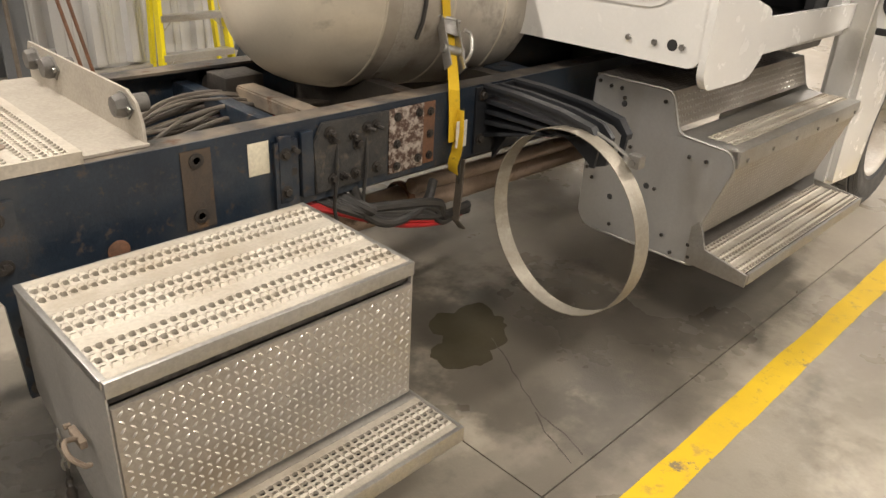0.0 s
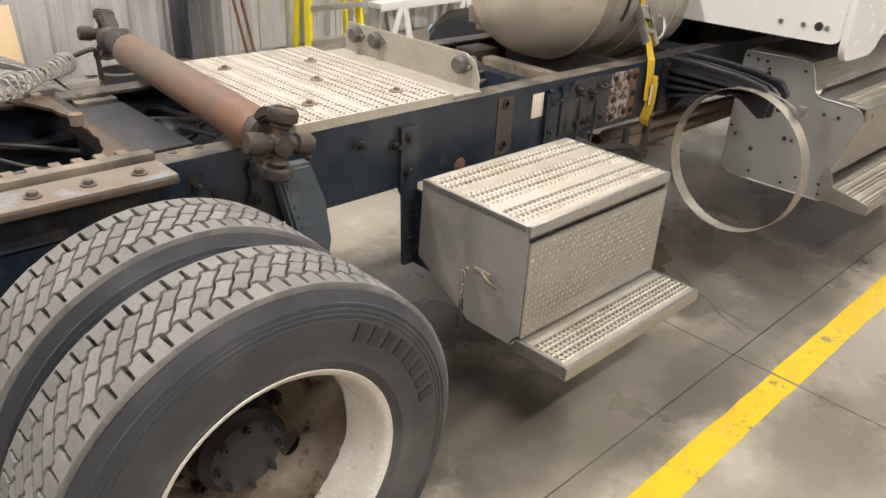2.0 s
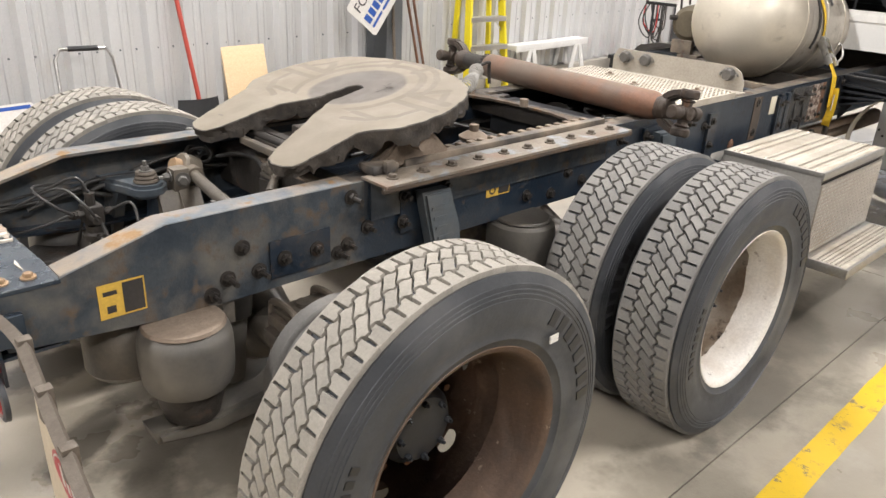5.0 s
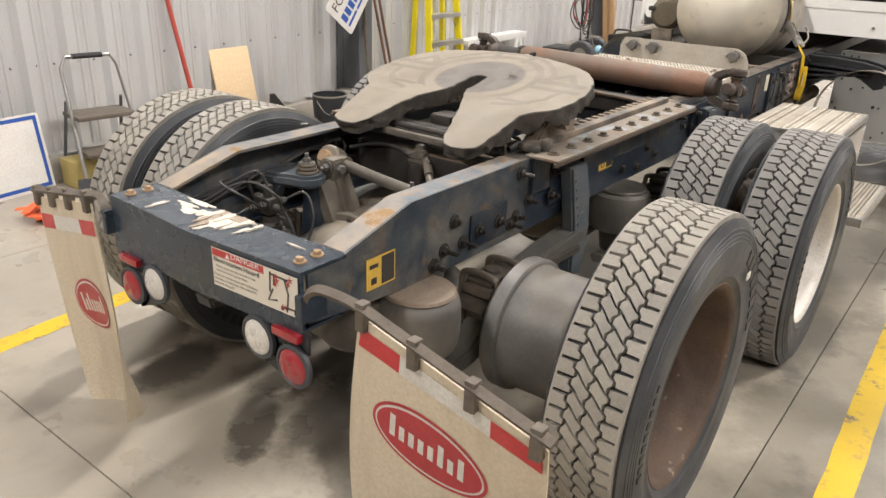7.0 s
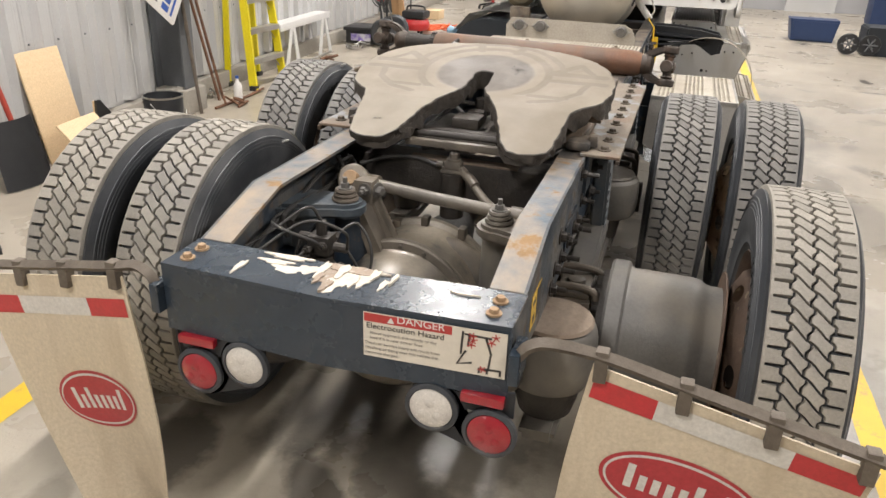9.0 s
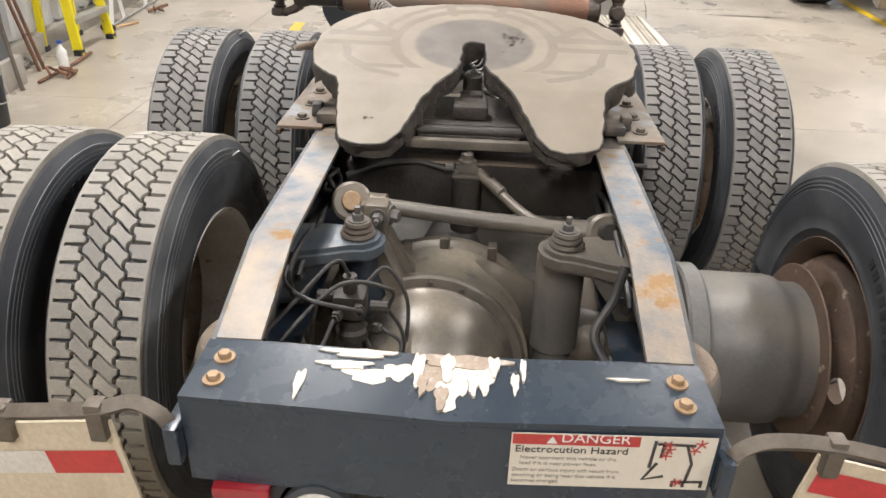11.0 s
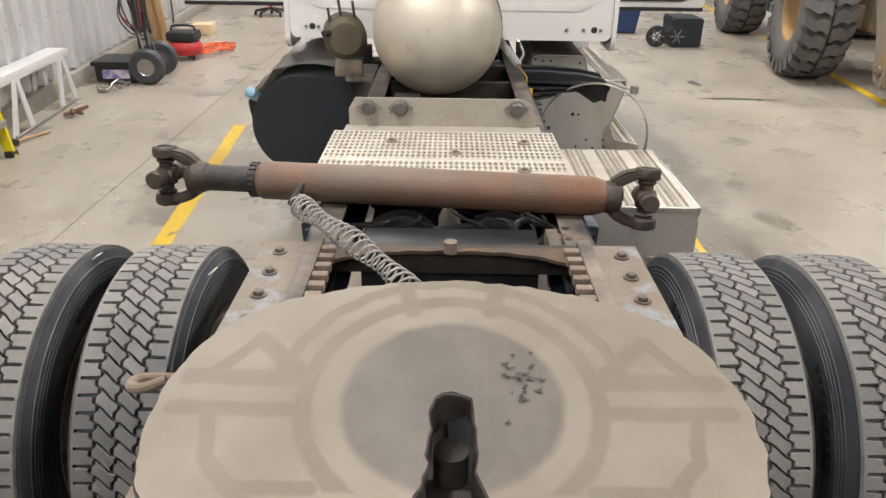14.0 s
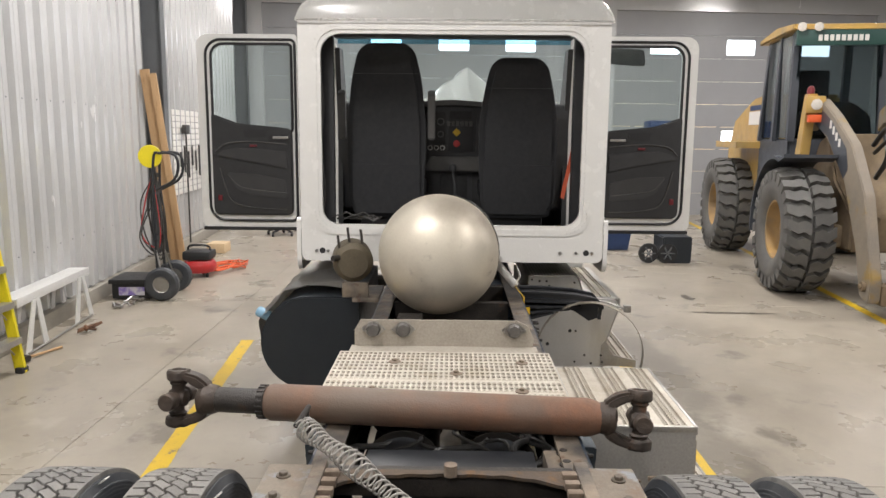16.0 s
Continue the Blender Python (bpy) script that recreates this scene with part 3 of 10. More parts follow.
for u, v in LAMPS:
    lp = thing("ceiling_light", "unseen long white strip light under the ceiling", "light", "strip lights", m=hall_pose(u, v, CEIL))
    bm = B()
    box(bm, -1.25, 1.25, -0.18, 0.18, -0.12, -0.001, 0.02)
    part("housing", bm, M["white"], lp)
    for dy in (-0.09, 0.09):
        bm = B()
        cyl(bm, (-1.2, dy, -0.145), (1.2, dy, -0.145), 0.022, 10)
        part("tube", bm, M["lamp"], lp)

# ---- the truck ----
truck = thing("truck", "stripped truck tractor chassis with dark blue frame and white cab", "truck")


def tp(name, bm, mat, label="", parent=None, smooth=35, m=None):
    return part(name, bm, M[mat], parent or truck, label, m, smooth)


RT, RB = 1.005, 0.735
for s in (-1, 1):
    # channel rail: web outside, flanges turned inwards, tail cut down to the rear
    bm = B()
    prism(bm, [(1.06, RB), (7.6, RB), (7.6, RT), (1.06, RT)], "y", s * 0.426, s * 0.434)
    rail = tp("frame_rail", bm, "rail", "dark blue steel frame rail with rust and scrapes")
    bm = B()
    prism(bm, [(0.02, 0.775), (0.45, RB), (1.06, RB), (1.06, RT), (0.42, RT), (0.15, 0.929), (0.02, 0.918)], "y", s * 0.426, s * 0.434)
    tp("rail_tail", bm, "rail_worn", "weathered blue grey tail of the rail with rust", rail)
    bm = B()
    prism(bm, [(0.157, 0.932), (0.42, RT), (1.02, RT), (1.02, RT - 0.01), (0.42, RT - 0.01), (0.157, 0.922)], "y", s * 0.345, s * 0.426)
    tp("rail_flange", bm, "tail", "bare scraped top flange with dust", rail)
    bm = B()
    box(bm, 1.02, 7.6, min(s * 0.345, s * 0.426), max(s * 0.345, s * 0.426), RT - 0.010, RT)
    tp("rail_flange", bm, "rail_dusty", "", rail)
    bm = B()
    prism(bm, [(0.02, 0.775), (0.45, RB), (7.6, RB), (7.6, RB + 0.01), (0.45, RB + 0.01), (0.02, 0.785)], "y", s * 0.345, s * 0.426)
    tp("rail_flange", bm, "rail", "", rail)


# wheels


def tyre_meshes():
    bm = B()
    half = [(0.292, 0.105), (0.312, 0.118), (0.330, 0.125), (0.332, 0.128), (0.337, 0.1285), (0.340, 0.127), (0.37, 0.134), (0.40, 0.138), (0.432, 0.1370), (0.436, 0.1368), (0.437, 0.1348), (0.443, 0.1345), (0.444, 0.1362), (0.448, 0.1355), (0.449, 0.1337),
            (0.453, 0.1325), (0.454, 0.1345), (0.459, 0.1335), (0.460, 0.1315), (0.466, 0.130), (0.467, 0.132), (0.472, 0.1305), (0.473, 0.128), (0.484, 0.1225), (0.497, 0.1165), (0.4955, 0.111), (0.4935, 0.104)]
    prof = [(r, -h) for r, h in half] + half[::-1]
    lathe(bm, prof, None, 72, closed=True)
    tyre = mesh_of(bm, "tyre", 40)
    # tread: two shoulder rows and two middle rows of slanting blocks between stepped grooves
    n = 76
    da = 2 * math.pi / n
    bm = B()
    g, gt, amp = 0.0042, 0.085, 0.0050
    cuts = (-0.107, -0.053, 0.0, 0.053, 0.107)
    phase = (0.0, 0.0, 0.90, 1.75, 0.0)
    rnd = random.Random(4)

    def step_line(j, t):
        """Where groove j runs at t pitches round the tyre: it steps from side to side once a pitch."""
        p = (t - phase[j]) % 1.0
        wave = -1 if p < 0.42 else (-1 + 2 * (p - 0.42) / 0.16 if p < 0.58 else (1 if p < 0.86 else 1 - 2 * (p - 0.86) / 0.14))
        return cuts[j] + amp * wave

    def rad(h):
        return 0.512 - 0.0025 * (h / 0.112) ** 2
    # first angle of a block on its inner and outer edge, in pitches
    rows = ((0.0, 0.0), (0.50, 1.38), (1.42, 2.25), (2.73, 2.73))
    curve = ((0.10, 0.17), (0.28, 0.34), (0.50, 0.50), (0.72, 0.66), (0.90, 0.83))
    for row, (ta, tb) in enumerate(rows):
        for k in range(n):
            pts = []
            wear = rnd.uniform(-0.0006, 0.0006)
            for side, t0 in ((0, ta), (1, tb)):
                rim = (row, side) in ((0, 0), (3, 1))
                if rim:
                    h = cuts[row + side]
                    inn = 0.009 if side == 0 else -0.009
                    # slots end short of the edge in a small round, so the edge runs on
                    line = [(k + t0 + gt, h + inn * 1.3), (k + t0 + gt * 1.3, h + inn), (k + t0 + gt, h + inn * 0.75), (k + t0, h + inn * 0.68), (k + t0, h), (k + t0 + 1, h), (k + t0 + 1, h + inn * 0.68), (k + t0 + 1 - gt, h + inn * 0.75), (k + t0 + 1 - gt * 1.3, h + inn), (k + t0 + 1 - gt, h + inn * 1.3)]
                else:
                    line = [(k + t0 + q, step_line(row + side, k + t0 + q) + (g if side == 0 else -g)) for q in (gt + 0.03, 0.22, 0.36, 0.42, 0.58, 0.70, 0.86, 1 - gt - 0.03)]
                pts += line if side == 0 else line[::-1]
                if row in (1, 2) and side == 0:
                    # wavy slanting cut at the far end
                    pts += [(k + 1 - gt + ta + (tb - ta) * f, cuts[row] + (cuts[row + 1] - cuts[row]) * e) for f, e in curve]
            if row in (1, 2):
                pts += [(k + gt + ta + (tb - ta) * f, cuts[row] + (cuts[row + 1] - cuts[row]) * e) for f, e in curve[::-1]]
            tc, hc = sum(p[0] for p in pts) / len(pts), sum(p[1] for p in pts) / len(pts)
            rings = []
            for drop, shrink in ((0.0195, 1.0), (0.0022, 1.0), (0.0005, 0.975), (0.0, 0.93)):
                rings.append([bm.verts.new((r * math.cos(a), r * math.sin(a), h)) for r, a, h in [(rad(h) - drop + (wear if drop < 0.01 else 0), (tc + (t - tc) * (1.0 if abs(h) > 0.096 else shrink)) * da, hc + (h - hc) * shrink) for t, h in pts]])
            bm.faces.new(rings[-1])
            m = len(pts)
            for v0, v1 in zip(rings, rings[1:]):
                for j in range(m):
                    bm.faces.new((v0[j], v0[(j + 1) % m], v1[(j + 1) % m], v1[j]))
    tread = mesh_of(bm, "tread", 25)
    return tyre, tread


def mark_meshes():
    """Raised plain bars where the side wall carries its moulded writing, one mesh each."""
    out = []
    for r0, r1, count, wide, gap in ((0.388, 0.430, 8, 0.070, 0.048), (0.394, 0.418, 9, 0.045, 0.032)):
        bm = B()
        for k in range(count):
            a = k * (wide + gap)
            pts = [(a + wide * i / 4, r0) for i in range(5)] + [(a + wide * i / 4, r1) for i in range(4, -1, -1)]
            for h, keep in ((0.1345, False), (0.1402, True)):
                v = [bm.verts.new((r * math.cos(t), r * math.sin(t), h - 0.10 * max(0, 0.385 - r))) for t, r in pts]
                if keep:
                    bm.faces.new(v)
                    for j in range(len(v)):
                        bm.faces.new((low[j], low[(j + 1) % len(v)], v[(j + 1) % len(v)], v[j]))
                low = v
        out.append(mesh_of(bm, "side_marking", 30))
    return out


def rim_mesh():
    """Dual rim, its dish open to +z (the outside); the disc sits deep inside."""
    bm = B()
    lathe(bm, [(0.308, 0.112), (0.312, 0.116), (0.309, 0.119), (0.298, 0.114), (0.289, 0.104), (0.286, 0.07), (0.280, 0.05), (0.272, 0.02), (0.268, -0.05),
               (0.272, -0.085), (0.286, -0.10), (0.298, -0.112), (0.309, -0.119), (0.312, -0.116), (0.304, -0.112), (0.292, -0.10), (0.278, -0.075), (0.276, 0.03), (0.292, 0.09)], None, 64, closed=True)
    return mesh_of(bm, "rim", 40)


def disc_mesh():
    bm = B()
    n, holes = 16, 5
    prof = [(0.11, -0.168), (0.165, -0.168), (0.180, -0.160), (0.245, -0.118), (0.262, -0.085), (0.270, -0.05)]
    seg = holes * n
    rings = []
    for r, h in prof:
        rings.append([bm.verts.new((r * math.cos(2 * math.pi * k / seg), r * math.sin(2 * math.pi * k / seg), h)) for k in range(seg)])
    for i, (a, b) in enumerate(zip(rings, rings[1:])):
        if i == 2:
            continue
        for k in range(seg):
            bm.faces.new((a[k], a[(k + 1) % seg], b[(k + 1) % seg], b[k]))
    # the band with the hand holes
    a, b = rings[2], rings[3]
    for s in range(holes):
        ks = [(s * n + j) % seg for j in range(n + 1)]
        loop = [a[k] for k in ks] + [b[k] for k in reversed(ks)]
        mid = 2 * math.pi * (s + 0.5) / holes
        cen = Vector((0.2105 * math.cos(mid), 0.2105 * math.sin(mid), -0.1403))
        ea = Vector((-math.sin(mid), math.cos(mid), 0))
        eb = Vector((math.cos(mid) * 0.065, math.sin(mid) * 0.065, 0.042)).normalized()
        hole = []
        for v in loop:
            d = v.co - cen
            ang = math.atan2(d.dot(eb), d.dot(ea))
            hole.append(bm.verts.new(cen + (ea * math.cos(ang) * 0.036 + eb * math.sin(ang) * 0.024)))
        m = len(loop)
        for j in range(m):
            bm.faces.new((loop[j], loop[(j + 1) % m], hole[(j + 1) % m], hole[j]))
    bmesh.ops.solidify(bm, geom=bm.faces[:], thickness=0.009)
    return mesh_of(bm, "disc", 40)


def grime_mesh():
    """A thin crust of brown dirt with a ragged edge, deep in the rim."""
    bm = B()
    seg = 96
    rows = [[], []]
    for k in range(seg):
        a = 2 * math.pi * k / seg
        q = Vector((math.cos(a) * 3, math.sin(a) * 3, 0))
        for row, (r, z) in zip(rows, ((0.2665, -0.060), (0.2695, -0.018 + 0.012 * noise.noise(q) + 0.006 * noise.noise(q * 5)))):
            r = 0.2658 + max(0.0, z + 0.050) * 0.062
            row.append(bm.verts.new((r * math.cos(a), r * math.sin(a), z)))
    for k in range(seg):
        j = (k + 1) % seg
        bm.faces.new((rows[0][k], rows[0][j], rows[1][j], rows[1][k]))
    bmesh.ops.solidify(bm, geom=bm.faces[:], thickness=0.0012)
    return mesh_of(bm, "rim_grime", 40)


def hub_mesh():
    bm = B()
    lathe(bm, [(0.135, -0.17), (0.135, -0.15), (0.118, -0.145), (0.112, -0.07), (0.098, -0.055), (0.092, -0.045), (0.075, -0.04), (0, -0.038)], None, 32)
    for k in range(8):
        a = 2 * math.pi * k / 8
        bolt(bm, (0.082 * math.cos(a), 0.082 * math.sin(a), -0.044), (0, 0, 1), 0.010, 0.012, False, 0.012)
    return mesh_of(bm, "hub", 35)


def nut_mesh():
    bm = B()
    bolt(bm, (0, 0, 0), (0, 0, 1), 0.019, 0.03, False, 0.02)
    return mesh_of(bm, "wheel_nut", 30)


def stud_mesh():
    bm = B()
    cyl(bm, (0, 0, 0), (0, 0, 0.075), 0.011, 10, chamfer=0.002)
    return mesh_of(bm, "stud", 30)


STUD = stud_mesh()
M["disc_dirt"] = surf("grimy_disc", (0.30, 0.24, 0.175), 0.6, 0.0, (0.16, 0.105, 0.065), 9, 0.5, spot=(0.05, 0.035, 0.027), spot_scale=13, spot_at=0.60, spot_soft=0.06, stain=(0.46, 0.41, 0.34), stain_scale=6, stain_at=0.60, bump=0.4)
M["hub_oil"] = surf("oily_rusty_hub", (0.05, 0.035, 0.025), 0.4, 0.2, (0.20, 0.085, 0.035), 9, 0.5, spot=(0.24, 0.12, 0.045), spot_scale=9, spot_at=0.62, spot_soft=0.08, bump=0.6)
TYRE, TREAD = tyre_meshes()
TREAD_LIT = TREAD.copy()


def vary_blocks(mt, low, high):
    """Lets each separate block of a mesh take its own brightness."""
    N, L = mt.node_tree.nodes, mt.node_tree.links
    P = N["Principled BSDF"]
    src = P.inputs["Base Color"].links[0].from_socket
    r = N.new("ShaderNodeMapRange")
    r.inputs["To Min"].default_value, r.inputs["To Max"].default_value = low, high
    L.new(N.new("ShaderNodeNewGeometry").outputs["Random Per Island"], r.inputs["Value"])
    v = N.new("ShaderNodeVectorMath")
    v.operation = "SCALE"
    L.new(src, v.inputs[0])
    L.new(r.outputs[0], v.inputs["Scale"])
    L.new(v.outputs[0], P.inputs["Base Color"])


vary_blocks(M["tread"], 0.80, 1.14)
vary_blocks(M["tread_lit"], 0.82, 1.12)
RIMS = {k: rim_mesh() for k in ("rim_white", "rim_rust")}
DISCS = {k: disc_mesh() for k in ("rim_white", "rim_rust")}
HUB, NUT, MARKS, GRIME = hub_mesh(), nut_mesh(), mark_meshes(), grime_mesh()
AXF, AXR, AZ, AZR = 2.225, 0.815, 0.497, 0.518


def wheel(m, paint, hub=True, label="", tread="tread"):
    """m: the wheel's own place, its deep side towards local +z."""
    rim = up = part("wheel", RIMS[paint], M[paint], truck, label, m)
    part("tyre", TYRE, M["rubber"], up, "black truck tyre with grey side wall")
    part("tread", TREAD_LIT if tread == "tread_lit" else TREAD, M[tread], up, "worn dusty tread blocks")
    for side in (0, 180):
        for me, a in zip(MARKS, (12, 160)):
            part("side_marking", me, M["rubber_mark"], up, "black raised moulding", pose(0, 0, 0, side, 0, a))
    part("wheel_disc", DISCS[paint], M["disc_dirt" if paint == "rim_white" else "rim_rust"], up, "dusty rusty wheel disc with hand holes")
    if hub and paint == "rim_white":
        part("rim_grime", GRIME, M["disc_dirt"], up, "brown dirt crusted inside the rim")
    if hub:
        part("hub", HUB, M["black_paint"], rim, "black wheel hub")
        for k in range(10):
            a = 2 * math.pi * (k + 0.5) / 10
            part("wheel_nut", NUT, M["grime"], rim, m=pose(0.1425 * math.cos(a), 0.1425 * math.sin(a), -0.160))
    return rim


random.seed(5)
for s in (-1, 1):
    for x in (AXF, AXR):
        if (s, x) == (-1, AXR):
            continue
        front = x == AXF
        paint = "rim_white" if front else "rim_rust"
        yo = {(-1, AXF): 1.10, (1, AXF): 1.15, (1, AXR): 1.13}[s, x]
        yi = {(-1, AXF): 0.765, (1, AXF): 0.80, (1, AXR): 0.785}[s, x]
        size = Matrix.Diagonal((1, 1, 1, 1) if front else (1.02, 1.02, 0.98, 1))
        wheel(pose(x, s * yo, AZ if front else AZR, -90 * s) @ pose(0, 0, 0, 0, 0, 0 if s < 0 else 130) @ size, paint, True, "white painted steel wheel with rust" if front else "bare rusty steel wheel", "tread" if front else "tread_lit")
        wheel(pose(x, s * yi, AZ if front else AZR, 90 * s) @ pose(0, 0, 0, 0, 0, 205) @ size, "rim_white", False, "inner dual wheel with white rim", "tread" if front else "tread_lit")
# the right rear hub carries its outer wheel alone
wheel(pose(0.812, -1.085, 0.520, 90) @ pose(0, 0, 0, 0, 0, -8) @ Matrix.Diagonal((1.02, 1.02, 0.94, 1)), "rim_rust", False, "bare rusty steel wheel on the drum without its inner twin", "tread_lit")
hub = part("hub", HUB, M["hub_oil"], truck, "oily rusty wheel hub with studs", pose(AXR, -1.06, AZR, 90))
for k in range(10):
    a = 2 * math.pi * (k + 0.5) / 10
    part("stud", STUD, M["hub_oil"], hub, m=pose(0.1425 * math.cos(a), 0.1425 * math.sin(a), -0.175))

# ---- tail of the frame ----
M["hanger"] = surf("cast_hanger", (0.055, 0.072, 0.088), 0.55, 0.0, (0.08, 0.095, 0.105), 8, 0.6, stain=(0.14, 0.13, 0.115), stain_scale=5, stain_at=0.6, bump=0.3)
SW = Matrix.Translation((0.055, 0, -0.016)) @ Matrix(((0, 1, 0, 0), (1, 0, 0, 0), (0, 0, 1, 0), (0, 0, 0, 1)))
bm = B()
prism(bm, [(-0.437, -0.06), (-0.20, -0.072), (0.0, -0.082), (0.20, -0.070), (0.437, -0.06), (0.437, 0.10), (0.30, 0.10), (0.0, 0.085), (-0.30, 0.10), (-0.437, 0.10)], "z", 0.936, 0.946, m=SW)
end = tp("end_crossmember", bm, "end", "dark blue end crossmember with flaked paint")
bm = B()
face = [(-0.437, -0.06), (-0.20, -0.072), (0.0, -0.082), (0.20, -0.070), (0.437, -0.06), (0.437, -0.051), (0.20, -0.061), (0.0, -0.073), (-0.20, -0.063), (-0.437, -0.051)]
prism(bm, face, "z", 0.765, 0.9355, m=SW)
tp("face_plate", bm, "end", "dark blue face plate", end)
bm = B()
box(bm, 0.005, 0.155, -0.424, 0.424, 0.749, 0.757)
tp("bottom_flange", bm, "end", "", end)


def flaked():
    """Bare primer showing in flakes with torn edges."""
    rnd = random.Random(11)
    lift = 0
    for cx, cy, w, h, n in ((0.02, 0.135, 0.050, 0.022, 1), (0.035, 0.09, 0.03, 0.025, 1), (0.03, 0.03, 0.026, 0.042, 1), (-0.015, 0.0, 0.022, 0.05, 1), (0.03, -0.02, 0.024, 0.05, 1),
                            (0.045, 0.18, 0.05, 0.014, 1), (0.03, -0.06, 0.018, 0.045, 1), (0.02, -0.11, 0.008, 0.03, 1), (0.078, 0.16, 0.07, 0.014, 1), (0.07, -0.02, 0.09, 0.022, 1), (-0.01, 0.25, 0.01, 0.04, 1), (0.045, -0.30, 0.035, 0.004, 1), (0.045, 0.055, 0.012, 0.05, 1), (0.0, 0.045, 0.010, 0.03, 1), (0.05, 0.005, 0.014, 0.045, 1), (0.01, -0.04, 0.010, 0.035, 1), (0.06, -0.075, 0.012, 0.03, 1), (-0.03, 0.012, 0.012, 0.035, 1), (0.055, -0.125, 0.006, 0.035, 1)):
        bm = B()
        k = 22
        pts = []
        for q in range(k):
            a = 2 * math.pi * q / k
            r = 0.85 + 0.16 * math.sin(3 * a + 2 * cy) + 0.12 * math.sin(5 * a + 40 * cy) + rnd.uniform(-0.09, 0.09)
            pts.append((cy + w * r * math.cos(a), max(-0.07, min(0.098, cx + h * r * math.sin(a)))))
        prism(bm, pts, "z", 0.9462, 0.9470 + 0.0003 * lift, m=SW)
        lift += 1
        tp("paint_flake", bm, "primer" if rnd.random() < 0.75 else "primer_brown", "patch of bare cream primer", end)


M["primer"] = surf("bare_primer", (0.62, 0.57, 0.49), 0.6, 0.0, (0.50, 0.44, 0.36), 25, 0.6, spot=(0.22, 0.17, 0.13), spot_scale=30, spot_at=0.66, spot_soft=0.03, bump=0.3)
M["primer_brown"] = surf("bare_primer_brown", (0.22, 0.165, 0.125), 0.7, 0.0, (0.36, 0.29, 0.22), 30, 0.6, spot=(0.6, 0.55, 0.47), spot_scale=40, spot_at=0.6, bump=0.4)
flaked()
for y in (0.392, -0.385):
    for x in (0.100, 0.040):
        bm = B()
        bolt(bm, (x, y, 0.930), (0, 0, 1), 0.0118, 0.011)
        tp("bolt", bm, "zinc", "brassy flange bolt", end)

# warning plate on the face, tilted with it
M["sign_paper"] = surf("sign_face", (0.62, 0.57, 0.48), 0.45, 0.0, (0.57, 0.52, 0.43), 10, 0.6, bump=0.03, grain=0.03)
M["sign_red"] = surf("sign_red", (0.42, 0.045, 0.04), 0.45, 0.0, (0.38, 0.04, 0.035), 10, 0.6, bump=0.03)
M["ink"] = surf("ink", (0.03, 0.028, 0.027), 0.5, 0.0, (0.05, 0.045, 0.04), 20, 0.6, bump=0)
M["ink_grey"] = surf("ink_faded", (0.27, 0.24, 0.205), 0.5, 0.0, (0.32, 0.29, 0.25), 20, 0.6, bump=0)
M["sign_white"] = surf("sign_white", (0.68, 0.66, 0.62), 0.45, 0.0, (0.62, 0.60, 0.56), 10, 0.6, bump=0.02)
# sign frame: its own x to the right as read, y up, z towards the reader
SGN = Matrix.Translation((-0.0240, -0.104, 0.802)) @ Matrix(((0.045, 0, -1, 0), (-1, 0, -0.045, 0), (0, 1, 0, 0), (0, 0, 0, 1))) @ Matrix.Diagonal((1.115, 1.04, 1, 1))
SWD, SHT = 0.292, 0.108
bm = B()
box(bm, 0, SWD, 0, SHT, 0, 0.0012)
sign = tp("warning_sign", bm, "sign_paper", "worn cream and red danger warning plate", end, m=SGN)
bm = B()
box(bm, 0.002, 0.183, SHT - 0.022, SHT - 0.002, 0.0013, 0.0018)
tp("red_band", bm, "sign_red", "", sign)


def on_sign(body, x, y, size, mat, parent=None, m=None):
    me = letters(body, size, 0.0003)
    return part("writing", me, M[mat], parent or sign, "", (m or Matrix()) @ pose(x, y, 0.0022))


on_sign("DANGER", 0.070, SHT - 0.0205, 0.0245, "sign_white")
on_sign("Electrocution Hazard", 0.006, SHT - 0.041, 0.0188, "ink")
for k, line in enumerate(("Never approach this vehicle or the", "load if it is near power lines.", "Death or serious injury will result from", "touching or being near this vehicle if it", "becomes charged.")):
    on_sign(line, 0.014 if k < 2 else 0.004, SHT - 0.0535 - k * 0.0117 - (0.002 if k > 1 else 0), 0.0098, "ink_grey")
bm = B()
prism(bm, [(0.050, SHT - 0.019), (0.066, SHT - 0.019), (0.058, SHT - 0.005)], "z", 0.0019, 0.0023)
tp("warning_triangle", bm, "sign_white", "", sign)
bm = B()
for pts in (((0.202, 0.045), (0.205, 0.1)), ((0.208, 0.094), (0.262, 0.092)), ((0.25, 0.094), (0.262, 0.055), (0.258, 0.018)), ((0.218, 0.098), (0.216, 0.066)), ((0.212, 0.055), (0.195, 0.02), (0.225, 0.028)), ((0.238, 0.016), (0.284, 0.018)), ((0.240, 0.006), (0.240, 0.018)), ((0.256, 0.006), (0.256, 0.018)), ((0.282, 0.006), (0.282, 0.018))):
    tube(bm, [(x, y, 0.002) for x, y in pts], 0.002, 5, flat=(0.0022, 0.0006))
tp("crane_drawing", bm, "ink", "black line drawing of a crane", sign)
for cx, cy in ((0.224, 0.092), (0.226, 0.083), (0.27, 0.096), (0.262, 0.083), (0.222, 0.071), (0.246, 0.016)):
    bm = B()
    for k in range(5):
        a = k * 1.2566 + cx * 90
        tube(bm, [(cx, cy, 0.0026), (cx + 0.009 * math.cos(a), cy + 0.009 * math.sin(a), 0.0026)], 0.001, 4, flat=(0.0011, 0.0003))
    tp("spark_drawing", bm, "sign_red", "red spark mark", sign)

